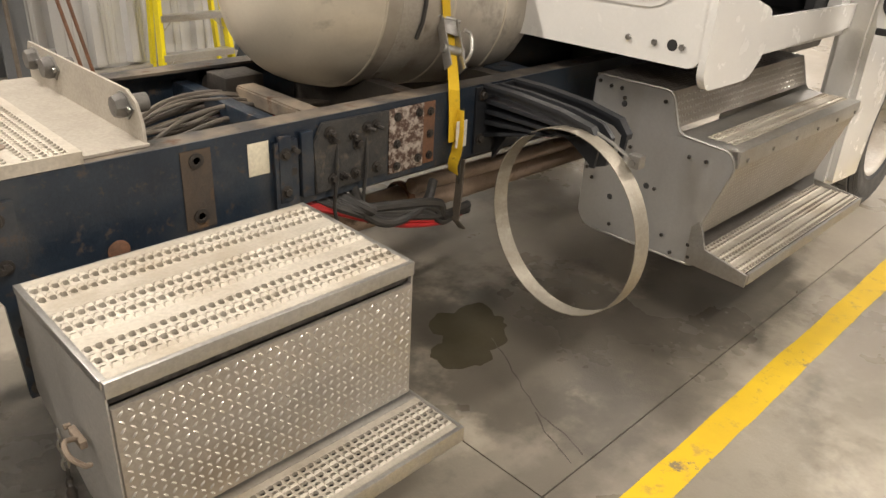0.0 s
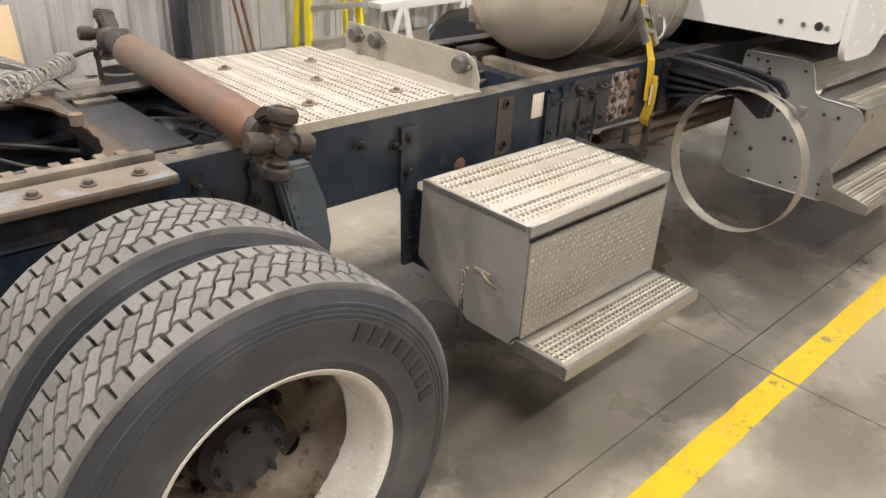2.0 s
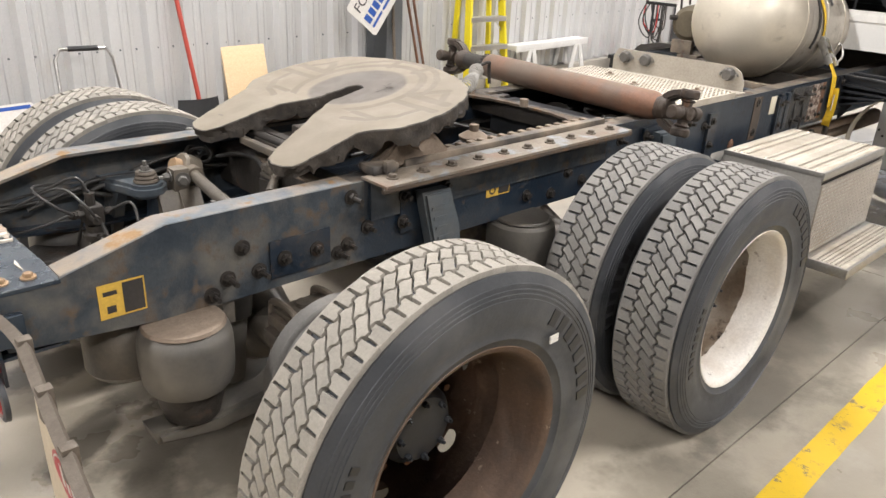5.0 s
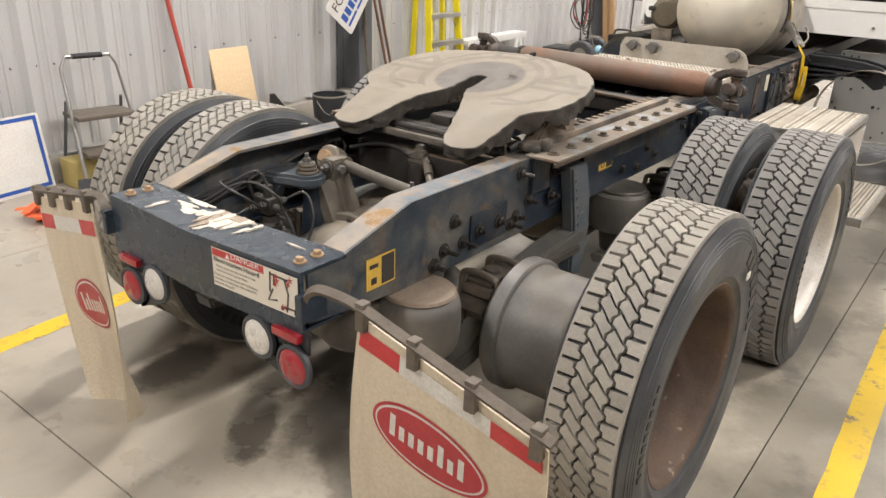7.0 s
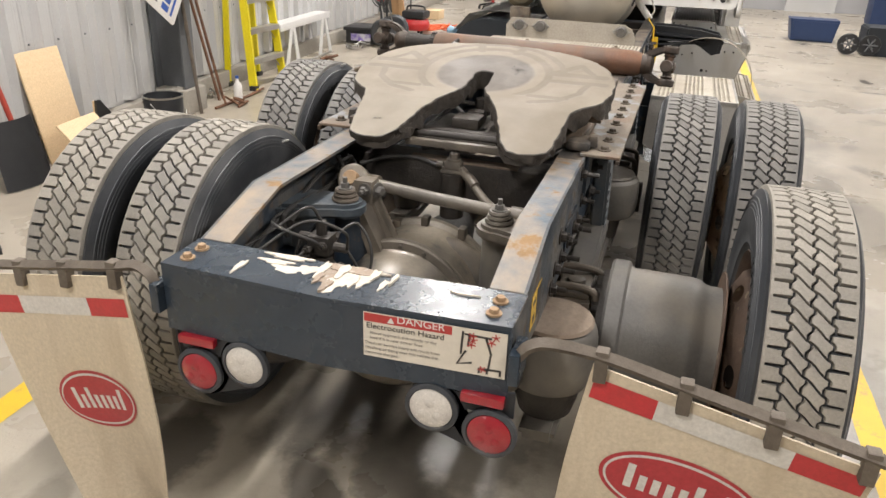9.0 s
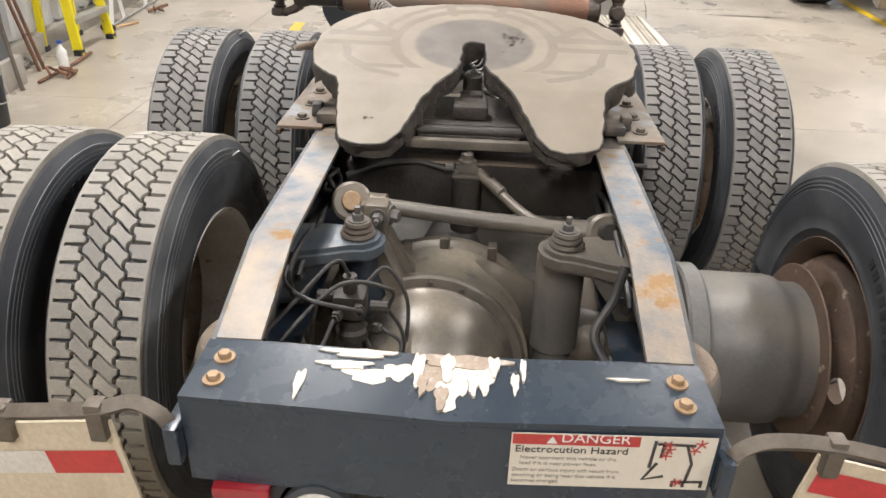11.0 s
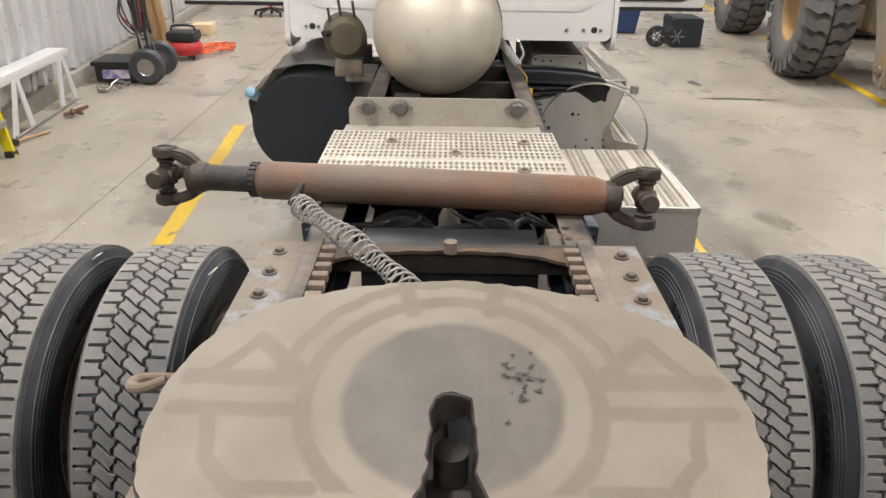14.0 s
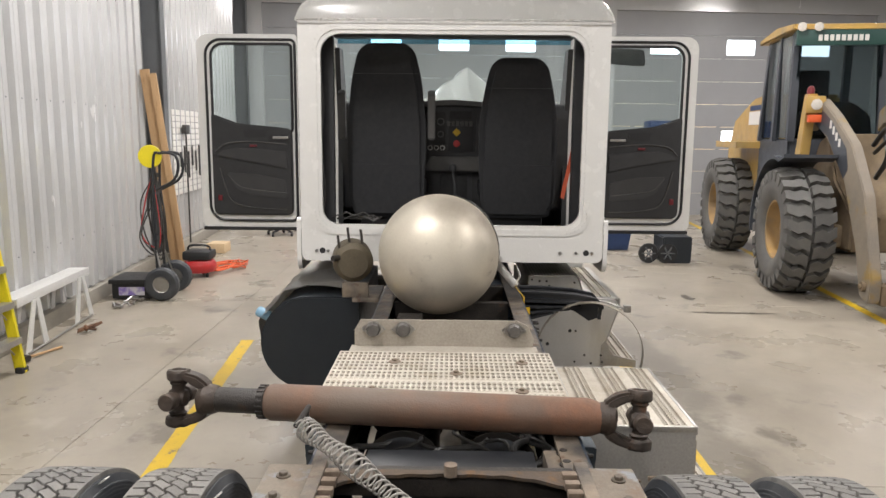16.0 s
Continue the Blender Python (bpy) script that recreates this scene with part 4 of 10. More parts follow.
# yellow stickers on the web of the rail
M["sticker"] = surf("yellow_sticker", (0.62, 0.40, 0.06), 0.5, 0.0, (0.52, 0.33, 0.06), 20, 0.6, spot=(0.30, 0.24, 0.16), spot_scale=18, spot_at=0.7, bump=0.05)
for x0, x1, z0, z1, two in ((0.232, 0.350, 0.790, 0.885, True), (1.62, 1.745, 0.835, 0.885, False)):
    st = []
    bm = B()
    box(bm, x0, x1, -0.4358, -0.4345, z0, z1)
    st = tp("sticker", bm, "sticker", "small yellow caution sticker")
    bm = B()
    xm = (x0 + x1) / 2
    box(bm, xm + 0.002, x1 - 0.004, -0.4366, -0.436, z0 + 0.005, z1 - 0.005)
    tp("print", bm, "ink", "", st)
    bm = B()
    if two:
        box(bm, x0 + 0.012, xm - 0.012, -0.4366, -0.436, z1 - 0.032, z1 - 0.02)
        tp("pictogram", bm, "ink", "", st)
        bm = B()
        box(bm, x0 + 0.018, xm - 0.018, -0.4366, -0.436, z0 + 0.014, z0 + 0.034)
    else:
        ring = [(x0 + 0.032 + 0.017 * math.cos(a * math.pi / 8), (z0 + z1) / 2 + 0.017 * math.sin(a * math.pi / 8)) for a in range(16)]
        inner = [(x0 + 0.032 + 0.011 * math.cos(a * math.pi / 8), (z0 + z1) / 2 + 0.011 * math.sin(a * math.pi / 8)) for a in range(16)]
        ring_plate(bm, ring, inner, "y", -0.4366, -0.436)
    tp("pictogram", bm, "ink", "", st)

# tail lights on bent black plates below the face
for name, (ry, rz), (wy, wz), (my, mz) in (("l", (0.352, 0.646), (0.218, 0.694), (0.348, 0.737)), ("r", (-0.405, 0.654), (-0.266, 0.691), (-0.385, 0.744))):
    bm = B()
    # plate outline hugs both lamps and the marker
    pts = []
    n = 14
    for cy, cz, r, a0, a1 in sorted([(ry, rz, 0.074, 0, 0), (wy, wz, 0.071, 0, 0)], key=lambda q: -q[0]):
        pts.append((cy, cz, r))
    (ly, lz, lr), (qy, qz, qr) = pts
    line = [(ly + lr * math.cos(a), lz + lr * math.sin(a)) for a in [radians(70 + 190 * k / n) for k in range(n + 1)]]
    line += [(qy + qr * math.cos(a), qz + qr * math.sin(a)) for a in [radians(-95 + 185 * k / n) for k in range(n + 1)]]
    prism(bm, [(y, z) for y, z in line], "x", -0.006, 0.0)
    holder = tp("light_bracket", bm, "black_paint", "black tail light bracket plate")
    bm = B()
    box(bm, -0.004, 0.003, min(ly, qy) - 0.05, max(ly, qy) + 0.05, 0.70, 0.765)
    tp("bracket_tab", bm, "black_paint", "", holder)
    for cy, cz, mat, lab in ((ry, rz, "lens_red", "round red tail lamp"), (wy, wz, "lens_white", "round white reversing lamp")):
        bm = B()
        lathe(bm, [(0.064, 0.0), (0.064, 0.012), (0.054, 0.016), (0.050, 0.010)], pose(-0.006, cy, cz, 0, -90, 0), 32)
        tp("grommet", bm, "rubber", "black rubber lamp ring", holder)
        bm = B()
        lathe(bm, [(0.052, 0.0), (0.051, 0.012), (0.040, 0.019), (0.022, 0.022), (0, 0.023)], pose(-0.008, cy, cz, 0, -90, 0), 32)
        for q in range(3):
            a = radians(90 + 120 * q)
            lathe(bm, [(0.009, 0.0), (0.011, 0.002), (0.006, 0.004), (0, 0.0045)], pose(-0.029, cy + 0.020 * math.cos(a), cz + 0.020 * math.sin(a), 0, -90, 0), 14)
        tp("lamp_lens", bm, mat, lab, holder)
    bm = B()
    box(bm, -0.026, -0.004, my - 0.050, my + 0.050, mz - 0.012, mz + 0.012, 0.004)
    tp("marker_lamp", bm, "lens_red", "slim red marker lamp", holder)

# mud flaps on bent hanger rods
M["rod"] = surf("hanger_bar", (0.15, 0.125, 0.098), 0.6, 0.2, (0.085, 0.068, 0.052), 12, 0.6, bump=0.3)
M["tape_red"] = surf("tape_red", (0.46, 0.03, 0.035), 0.4, 0.0, (0.40, 0.03, 0.03), 20, 0.6, bump=0.1)
M["tape_white"] = surf("tape_white", (0.58, 0.56, 0.51), 0.4, 0.0, (0.52, 0.49, 0.44), 20, 0.6, bump=0.1)
M["logo_red"] = surf("flap_red", (0.38, 0.035, 0.04), 0.5, 0.0, (0.34, 0.03, 0.035), 15, 0.6, bump=0.05)


def flap_point(s, a, h):
    """a: 0 to 1 outwards, h: metres down from the top edge."""
    f = min(max(0.0, h) / 0.72, 1.05)
    if s > 0:
        # twisted: the outer edge leans forwards above and curls in towards the bottom
        y = 0.556 + a * (0.60 - 0.40 * f**1.2) - 0.045 * math.sin(2.6 * f) * (1 - a)
        return Vector((-0.012 + 0.095 * a * (1 - f) + 0.13 * math.sin(math.pi * a) * f * f, y, 0.872 - 0.14 * a - h * 1.17))
    y = 0.610 + 0.56 * a
    return Vector((0.022 - 0.05 * a + 0.10 * a * math.sin(1.95 * f) + 0.03 * f * f, -(y - 0.10 * a * f**1.3 - 0.05 * (1 - a) * math.sin(2.6 * f)), 0.862 - 0.085 * a - h * 1.17))


def flap_sheet(bm, s, a0, a1, h0, h1, off, thick=0.0, na=10, nh=18, mask=None):
    def grid(o):
        return [[bm.verts.new(flap_point(s, a0 + (a1 - a0) * i / na, h0 + (h1 - h0) * j / nh) + Vector((o, 0, 0))) for i in range(na + 1)] for j in range(nh + 1)]
    layers = [grid(off)] + ([grid(off + thick)] if thick else [])
    for g in layers:
        for j in range(nh):
            for i in range(na):
                bm.faces.new((g[j][i], g[j][i + 1], g[j + 1][i + 1], g[j + 1][i]))
    if thick:
        a, b = layers
        rim = [(0, i) for i in range(na + 1)] + [(j, na) for j in range(1, nh + 1)] + [(nh, i) for i in range(na - 1, -1, -1)] + [(j, 0) for j in range(nh - 1, 0, -1)]
        for (j, i), (q, p) in zip(rim, rim[1:] + rim[:1]):
            bm.faces.new((a[j][i], a[q][p], b[q][p], b[j][i]))


for s in (1, -1):
    bm = B()
    top_edge = [flap_point(s, q, -0.028) + Vector((-0.008, 0, 0)) for q in (0.04, 0.35, 0.7, 1.03)]
    tube(bm, [(0.03, s * 0.44, 0.850), (-0.005, s * 0.452, 0.862), (-0.006, s * 0.475, 0.892), (0.0, s * 0.52, 0.905)] + top_edge, 0.012, 8, 6, flat=(0.007, 0.012))
    hang = tp("flap_hanger", bm, "rod", "bent brown steel mud flap hanger")
    bm = B()
    box(bm, -0.03, 0.06, min(s * 0.438, s * 0.462), max(s * 0.438, s * 0.462), 0.80, 0.878, 0.004)
    tp("mount", bm, "end", "dark mounting bracket", hang)
    bm = B()
    flap_sheet(bm, s, 0, 1, 0, 0.72, 0.0, 0.006)
    flap = tp("mud_flap", bm, "flap", "cream plastic mud flap with red oval and reflective strip")
    for k in range(4):
        a = 0.03 + 0.31 * k
        p, q = flap_point(s, a, -0.040), flap_point(s, a, 0.025)
        bm = B()
        box(bm, p.x - 0.018, p.x + 0.012, p.y - 0.014, p.y + 0.014, q.z, p.z, 0.004)
        tp("clamp", bm, "rod", "", flap)
    for a0, a1, mat in ((0.02, 0.26, "tape_red"), (0.26, 0.74, "tape_white"), (0.74, 0.98, "tape_red")):
        bm = B()
        flap_sheet(bm, s, a0, a1, 0.052 if s > 0 else 0.022, 0.096 if s > 0 else 0.066, -0.002, 0, 4, 3)
        tp("reflective_tape", bm, mat, "reflective strip", flap)
    # oval badge with plain bars for its lettering
    oa, oh = (0.47, 0.325) if s > 0 else (0.44, 0.21)
    for rx, rh, off, mat, name in ((0.245, 0.082, -0.0018, "logo_red", "badge"), (0.232, 0.074, -0.0026, "tape_white", "badge_line"), (0.224, 0.068, -0.0034, "logo_red", "badge_field")):
        bm = B()
        cv = bm.verts.new(flap_point(s, oa, oh) + Vector((off, 0, 0)))
        rim = [bm.verts.new(flap_point(s, oa + rx * math.cos(a * math.pi / 24) * 1.25, oh + rh * math.sin(a * math.pi / 24)) + Vector((off, 0, 0))) for a in range(48)]
        mid = [bm.verts.new(flap_point(s, oa + 0.5 * rx * math.cos(a * math.pi / 24) * 1.25, oh + 0.5 * rh * math.sin(a * math.pi / 24)) + Vector((off, 0, 0))) for a in range(48)]
        for k in range(48):
            j = (k + 1) % 48
            bm.faces.new((cv, mid[k], mid[j]))
            bm.faces.new((mid[k], rim[k], rim[j], mid[j]))
        tp(name, bm, mat, "", flap)
    for k in range(8):
        bm = B()
        a0 = oa - 0.205 + 0.052 * k
        flap_sheet(bm, s, a0, a0 + 0.030, oh - (0.034 if k in (0, 5, 7) else 0.014), oh + 0.024, -0.0042, 0, 1, 2)
        tp("badge_bar", bm, "tape_white", "plain light bars", flap)

# ---- rear axle, springs and dampers ----
M["dome"] = surf("oily_dome", (0.165, 0.145, 0.115), 0.36, 0.1, (0.245, 0.208, 0.158), 5, 0.7, spot=(0.045, 0.055, 0.065), spot_scale=6, spot_at=0.62, spot_soft=0.08, spot_rough=0.4, stain=(0.075, 0.068, 0.058), stain_scale=4, stain_at=0.58, bump=0.25)
M["valve_grey"] = surf("dull_valve", (0.16, 0.15, 0.135), 0.55, 0.3, (0.08, 0.075, 0.07), 20, 0.6, bump=0.3)
for x, zc, big in ((AXR, AZR, 1.06), (AXF, AZ, 1.0)):
    bm = B()
    cyl(bm, (x, -0.60, zc), (x, 0.60, zc), 0.075, 24)
    ax = tp("axle_housing", bm, "axle", "dusty cast axle housing")
    bm = B()
    # banjo swelling of the housing
    lathe(bm, [(0.076, -0.46), (0.09, -0.38), (0.12, -0.31), (0.17, -0.22), (0.215, -0.12), (0.225, 0.0), (0.215, 0.12), (0.17, 0.22), (0.12, 0.31), (0.09, 0.38), (0.076, 0.46)], pose(x, 0.055, zc, 90, 0, 0) @ Matrix.Diagonal((0.50 * big, big, big, 1)), 48)
    tp("banjo", bm, "axle", "", ax)
    bm = B()
    lathe(bm, [(0.10, -0.03), (0.262, -0.03), (0.272, -0.024), (0.272, 0.0), (0.266, 0.005), (0.255, 0.010), (0.250, 0.03), (0.247, 0.07), (0.243, 0.12), (0.238, 0.16), (0.20, 0.17)], pose(x + 0.03, 0.050, zc - 0.004, 0, -88, 0), 64)
    tp("housing_drum", bm, "dome", "dusty banjo ring with a bolted lip", ax)
    CM = pose(x - 0.135, 0.075, zc - 0.004, 0, -83, 0) @ Matrix.Diagonal((0.79 * big, 0.79 * big, 0.9 * big, 1))
    bm = B()
    lathe(bm, [(0.24, -0.02), (0.292, -0.012), (0.297, -0.004), (0.297, 0.022), (0.290, 0.028), (0.262, 0.030)], CM @ Matrix.Diagonal((1.02, 1.02, 1, 1)), 64)
    tp("cover_flange", bm, "rod_dust", "dusty weld ring", ax)
    bm = B()
    lathe(bm, [(0.268, 0.024), (0.270, 0.040), (0.262, 0.052), (0.258, 0.085), (0.243, 0.135), (0.21, 0.185), (0.16, 0.222), (0.10, 0.245), (0.05, 0.254), (0, 0.257)], CM, 64)
    tp("differential_cover", bm, "dome", "rounded dusty differential cover", ax)
    bm = B()
    lathe(bm, [(0, 0.0), (0.016, 0.0), (0.016, 0.014), (0.009, 0.018), (0, 0.018)], CM @ pose(-0.10, 0.01, 0.243), 8)
    tp("fill_plug", bm, "grime", "", ax)
    bm = B()
    box(bm, -0.118, -0.090, -0.012, 0.022, 0.262, 0.266, 0.002, CM)
    box(bm, -0.095, -0.090, -0.004, 0.006, 0.240, 0.300, 0.001, CM)
    tp("tag", bm, "rust", "rusty metal tag", ax)
    for k in range(3):
        bm = B()
        a = 2 * math.pi * (k - 1) / 18
        bolt(bm, CM @ Vector((0.281 * math.cos(a), 0.281 * math.sin(a), 0.028)), CM.to_3x3() @ Vector((0, 0, 1)), 0.008, 0.007, False)
        tp("cover_bolt", bm, "axle", "", ax)
    for dy in (-0.11, 0.02, 0.12):
        bm = B()
        box(bm, x + 0.020, x + 0.062, 0.03 + dy - 0.013, 0.03 + dy + 0.013, zc + 0.235 - 1.6 * dy * dy, zc + 0.280 - 1.8 * dy * dy, 0.006)
        tp("casting_lug", bm, "axle", "", ax)
    bm = B()
    lathe(bm, [(0.11, 0), (0.105, 0.12), (0.085, 0.2), (0.07, 0.27), (0.05, 0.28), (0, 0.28)], pose(x + 0.12, 0.04, zc + 0.09, 0, 84, 0), 24)
    tp("pinion_nose", bm, "grime", "greasy pinion housing", ax)

# torque rod across the frame with its tower on the axle
bm = B()
tube(bm, [(0.80, 0.215, 0.905), (0.775, 0.0, 0.895), (0.75, -0.285, 0.885)], 0.021, 14, 3)
rod = tp("torque_rod", bm, "rod_dust", "dusty grey torque rod across the frame")
for (x, y, z), r in (((0.81, 0.29, 0.905), 0.052), ((0.745, -0.35, 0.883), 0.05)):
    bm = B()
    lathe(bm, [(0.025, -0.036), (r - 0.008, -0.036), (r, -0.028), (r, 0.028), (r - 0.008, 0.036), (0.025, 0.036)], pose(x, y, z, 0, -62, 8), 28, closed=True)
    tp("rod_eye", bm, "rod_dust", "", rod)
    bm = B()
    lathe(bm, [(0, -0.05), (0.026, -0.05), (0.026, 0.058), (0.022, 0.064), (0, 0.064)], pose(x, y, z, 0, -62, 8), 18)
    tp("bushing", bm, "zinc" if y > 0 else "grime", "orange bushing pin", rod)
    bm = B()
    tube(bm, [(x, y, z), (x - 0.05 * (0.16 if y > 0 else -0.16), y - (0.09 if y > 0 else -0.09), z)], 0.03, 12)
    tp("rod_neck", bm, "rod_dust", "", rod)
bm = B()
prism(bm, [(0.06, 0.66), (0.36, 0.66), (0.30, 0.78), (0.275, 0.90), (0.255, 0.935), (0.20, 0.935), (0.185, 0.86)], "x", 0.73, 0.765)
prism(bm, [(0.10, 0.66), (0.16, 0.66), (0.225, 0.84), (0.20, 0.87)], "x", 0.66, 0.81)
box(bm, 0.715, 0.775, 0.185, 0.245, 0.86, 0.943, 0.012)
tower = tp("rod_tower", bm, "rod_dust", "cast tower bracket on the axle")
bm = B()
bolt(bm, (0.745, 0.182, 0.905), (-0.3, -1, 0), 0.017, 0.02)
tp("tower_bolt", bm, "valve_grey", "", tower)
bm = B()
bolt(bm, (0.712, 0.21, 0.915), (-1, 0, 0), 0.014, 0.02, True, 0.02)
tp("tower_bolt", bm, "valve_grey", "", tower)

for s in (1, -1):
    # damper with its cast arm from the rail
    bm = B()
    lathe(bm, [(0, 0), (0.045, 0), (0.047, 0.02), (0.047, 0.22), (0.060, 0.23), (0.061, 0.485), (0.03, 0.49), (0, 0.49)], pose(0.655, s * 0.248, 0.36, 0, 6, 0), 24)
    damper = tp("damper", bm, "bag" if s < 0 else "rail", "dark shock absorber")
    bm = B()
    for k, r in enumerate((0.040, 0.034, 0.030)):
        lathe(bm, [(0, 0), (r, 0), (r + 0.003, 0.006), (r, 0.013), (0, 0.013)], pose(0.645, s * 0.248, 0.898 + 0.013 * k), 20)
    tp("top_bushing", bm, "rod" if s > 0 else "rod_dust", "", damper)
    bm = B()
    bolt(bm, (0.645, s * 0.248, 0.936), (0, 0, 1), 0.015, 0.016, True, 0.02)
    tp("top_nut", bm, "valve_grey", "", damper)
    bm = B()
    outline = [(0.70, 0.425), (0.71, 0.33)] + [(0.645 + 0.066 * math.cos(radians(30 - 24 * k)), 0.248 + 0.066 * math.sin(radians(30 - 24 * k))) for k in range(10)] + [(0.55, 0.33), (0.52, 0.425)]
    prism(bm, [(x, s * y) for x, y in outline], "z", 0.852, 0.898, bevel=0.012)
    prism(bm, [(0.56, s * 0.40), (0.66, s * 0.40), (0.665, s * 0.425), (0.555, s * 0.425)], "z", 0.75, 0.852)
    prism(bm, [(s * 0.305, 0.855), (s * 0.425, 0.855), (s * 0.425, 0.66), (s * 0.40, 0.69), (s * 0.355, 0.78)], "x", 0.565, 0.60)
    tp("damper_arm", bm, "arm_blue" if s > 0 else "rod_dust", "cast damper bracket on the rail")
    # air spring and trailing arm
    for x, back in ((0.43, 0.115), (AXF - 0.425, 0.0)):
        bm = B()
        flat = 0.83 if back else 0.80
        lathe(bm, [(0, 0), (0.095, 0), (0.112, 0.008), (0.122, 0.030), (0.126, 0.07), (0.127, 0.13), (0.126, 0.175), (0.120, 0.205), (0.106, 0.220), (0, 0.224)], pose(x, s * 0.465, 0.729 - 0.224 * flat) @ Matrix.Diagonal((1.06 if not back else 1, 1.06 if not back else 1, flat, 1)), 40)
        bag = tp("air_spring", bm, "bag", "grey dusty rubber air spring bag")
        bm = B()
        lathe(bm, [(0, 0), (0.108, 0), (0.112, 0.004), (0.106, 0.012), (0, 0.014)], pose(x, s * 0.465, 0.728), 36)
        tp("top_plate", bm, "rust_light" if back else "axle", "dusty rusty top plate", bag)
        bm = B()
        lathe(bm, [(0, 0), (0.085, 0), (0.10, 0.03), (0.10, 0.055), (0, 0.055)], pose(x, s * 0.465, 0.45) @ Matrix.Diagonal((0.9 if back else 0.72, 0.9 if back else 0.72, 1.75 if back else 2.4, 1)), 32)
        tp("piston", bm, "grime", "", bag)
        bm = B()
        pts = [(x - 0.13, 0.43), (x + 0.05, 0.415), (x + 0.22, 0.43), (x + 0.36, 0.52), (x + 0.50, 0.60), (x + 0.72, 0.64), (x + 0.98, 0.66), (x + 0.98, 0.60), (x + 0.70, 0.555), (x + 0.50, 0.51), (x + 0.38, 0.42), (x + 0.24, 0.365), (x + 0.05, 0.355), (x - 0.12, 0.39)]
        prism(bm, [(a, b + 0.02) for a, b in pts], "y", s * 0.465 - 0.05, s * 0.465 + 0.05, bevel=0.012)
        arm = tp("spring_arm", bm, "bag", "dark cast suspension arm")
        cx, cy = x + 0.49 - back, s * 0.478
        bm = B()
        prism(bm, [(cx - 0.02, 0.575), (cx + 0.30, 0.590), (cx + 0.54, 0.585), (cx + 0.54, 0.618), (cx + 0.30, 0.632), (cx - 0.02, 0.628)], "y", cy - 0.050, cy + 0.050, bevel=0.006)
        tp("support_beam", bm, "axle", "dusty grey suspension beam", arm)
        bm = B()
        box(bm, cx - 0.115, cx + 0.115, cy - 0.064, cy + 0.064, 0.560, 0.604, 0.012)
        box(bm, cx - 0.100, cx + 0.100, cy - 0.060, cy + 0.060, 0.612, 0.650, 0.014)
        tp("axle_clamp", bm, "rail_dusty", "dusty clamp blocks over the axle", arm)
        bm = B()
        box(bm, cx - 0.085, cx + 0.085, cy - 0.050, cy + 0.050, 0.652, 0.672, 0.008)
        lathe(bm, [(0, 0), (0.030, 0), (0.027, 0.012), (0.012, 0.016), (0, 0.016)], pose(cx, cy, 0.671), 20)
        caked(bm, 0.002, 9, 2)
        tp("clamp_cap", bm, "axle", "dusty clamp cap", arm)
        for xx in (cx - 0.075, cx + 0.075):
            bm = B()
            tube(bm, [(xx, cy - 0.072, 0.43), (xx, cy - 0.072, 0.64), (xx, cy - 0.05, 0.684), (xx, cy + 0.05, 0.684), (xx, cy + 0.072, 0.64), (xx, cy + 0.072, 0.43)], 0.012, 10, 4)
            tp("u_bolt", bm, "rod", "", arm)
    # pivot hanger castings with ribbed face
    for x in (1.30, 2.72):
        bm = B()
        prism(bm, [(x - 0.10, 0.80), (x + 0.10, 0.80), (x + 0.10, 0.965), (x - 0.10, 0.965)], "y", s * 0.4345, s * 0.447)
        hg = tp("hanger_bracket", bm, "rail", "cast suspension hanger on the frame rail")
        bm = B()
        prism(bm, [(x - 0.05, 0.945), (x + 0.075, 0.94), (x + 0.128, 0.80), (x + 0.148, 0.66), (x + 0.118, 0.465), (x + 0.022, 0.485), (x + 0.012, 0.70)], "y", s * 0.447, s * 0.505, bevel=0.010)
        tp("hanger_body", bm, "hanger", "grey blue cast hanger leg with raised marks", hg)
        for k in range(8):
            z = 0.885 - 0.0375 * k
            c = x + 0.012 + 0.011 * k
            bm = B()
            box(bm, c - 0.026, c + 0.030, s * 0.5065 - 0.002, s * 0.5065 + 0.002, z - 0.006, z + 0.006)
            tp("raised_mark", bm, "hanger", "", hg)
        for dx, z in ((-0.085, 0.93), (-0.09, 0.84), (0.09, 0.94)):
            bm = B()
            bolt(bm, (x + dx, s * 0.447, z), (0, s, 0), 0.016, 0.016, True, 0.02)
            tp("hanger_bolt", bm, "grime", "", hg)
# brake drum and the bare spindle side of the wheel without its inner tyre
bm = B()
lathe(bm, [(0.12, -0.02), (0.222, -0.02), (0.228, -0.012), (0.228, 0.030), (0.222, 0.036), (0.214, 0.038), (0.208, 0.05), (0.207, 0.225), (0.203, 0.250), (0.192, 0.266), (0.188, 0.280), (0.188, 0.318), (0.0, 0.318)], pose(AXR, -0.600, AZR, 90, 0, 0), 56)
drum = tp("brake_drum", bm, "drum", "dusty bare brake drum")
# added ring: blocks bright floor in the hand holes, passes for disc face
bm = B()
lathe(bm, [(0.15, 0.0), (0.238, 0.0), (0.240, 0.003), (0.238, 0.006), (0.15, 0.006)], pose(AXR, -0.9165, AZR, 90, 0, 0), 48, closed=True)
tp("backing_ring", bm, "rim_rust", "speckled rusty ring added behind the wheel disc's hand holes", drum)
for k in range(14):
    a = 2 * math.pi * k / 14
    bm = B()
    cyl(bm, (AXR + 0.15 * math.cos(a), -0.54, AZR + 0.15 * math.sin(a)), (AXR + 0.15 * math.cos(a), -0.61, AZR + 0.15 * math.sin(a)), 0.02, 8)
    tp("brake_bolt", bm, "grime", "", drum)
bm = B()
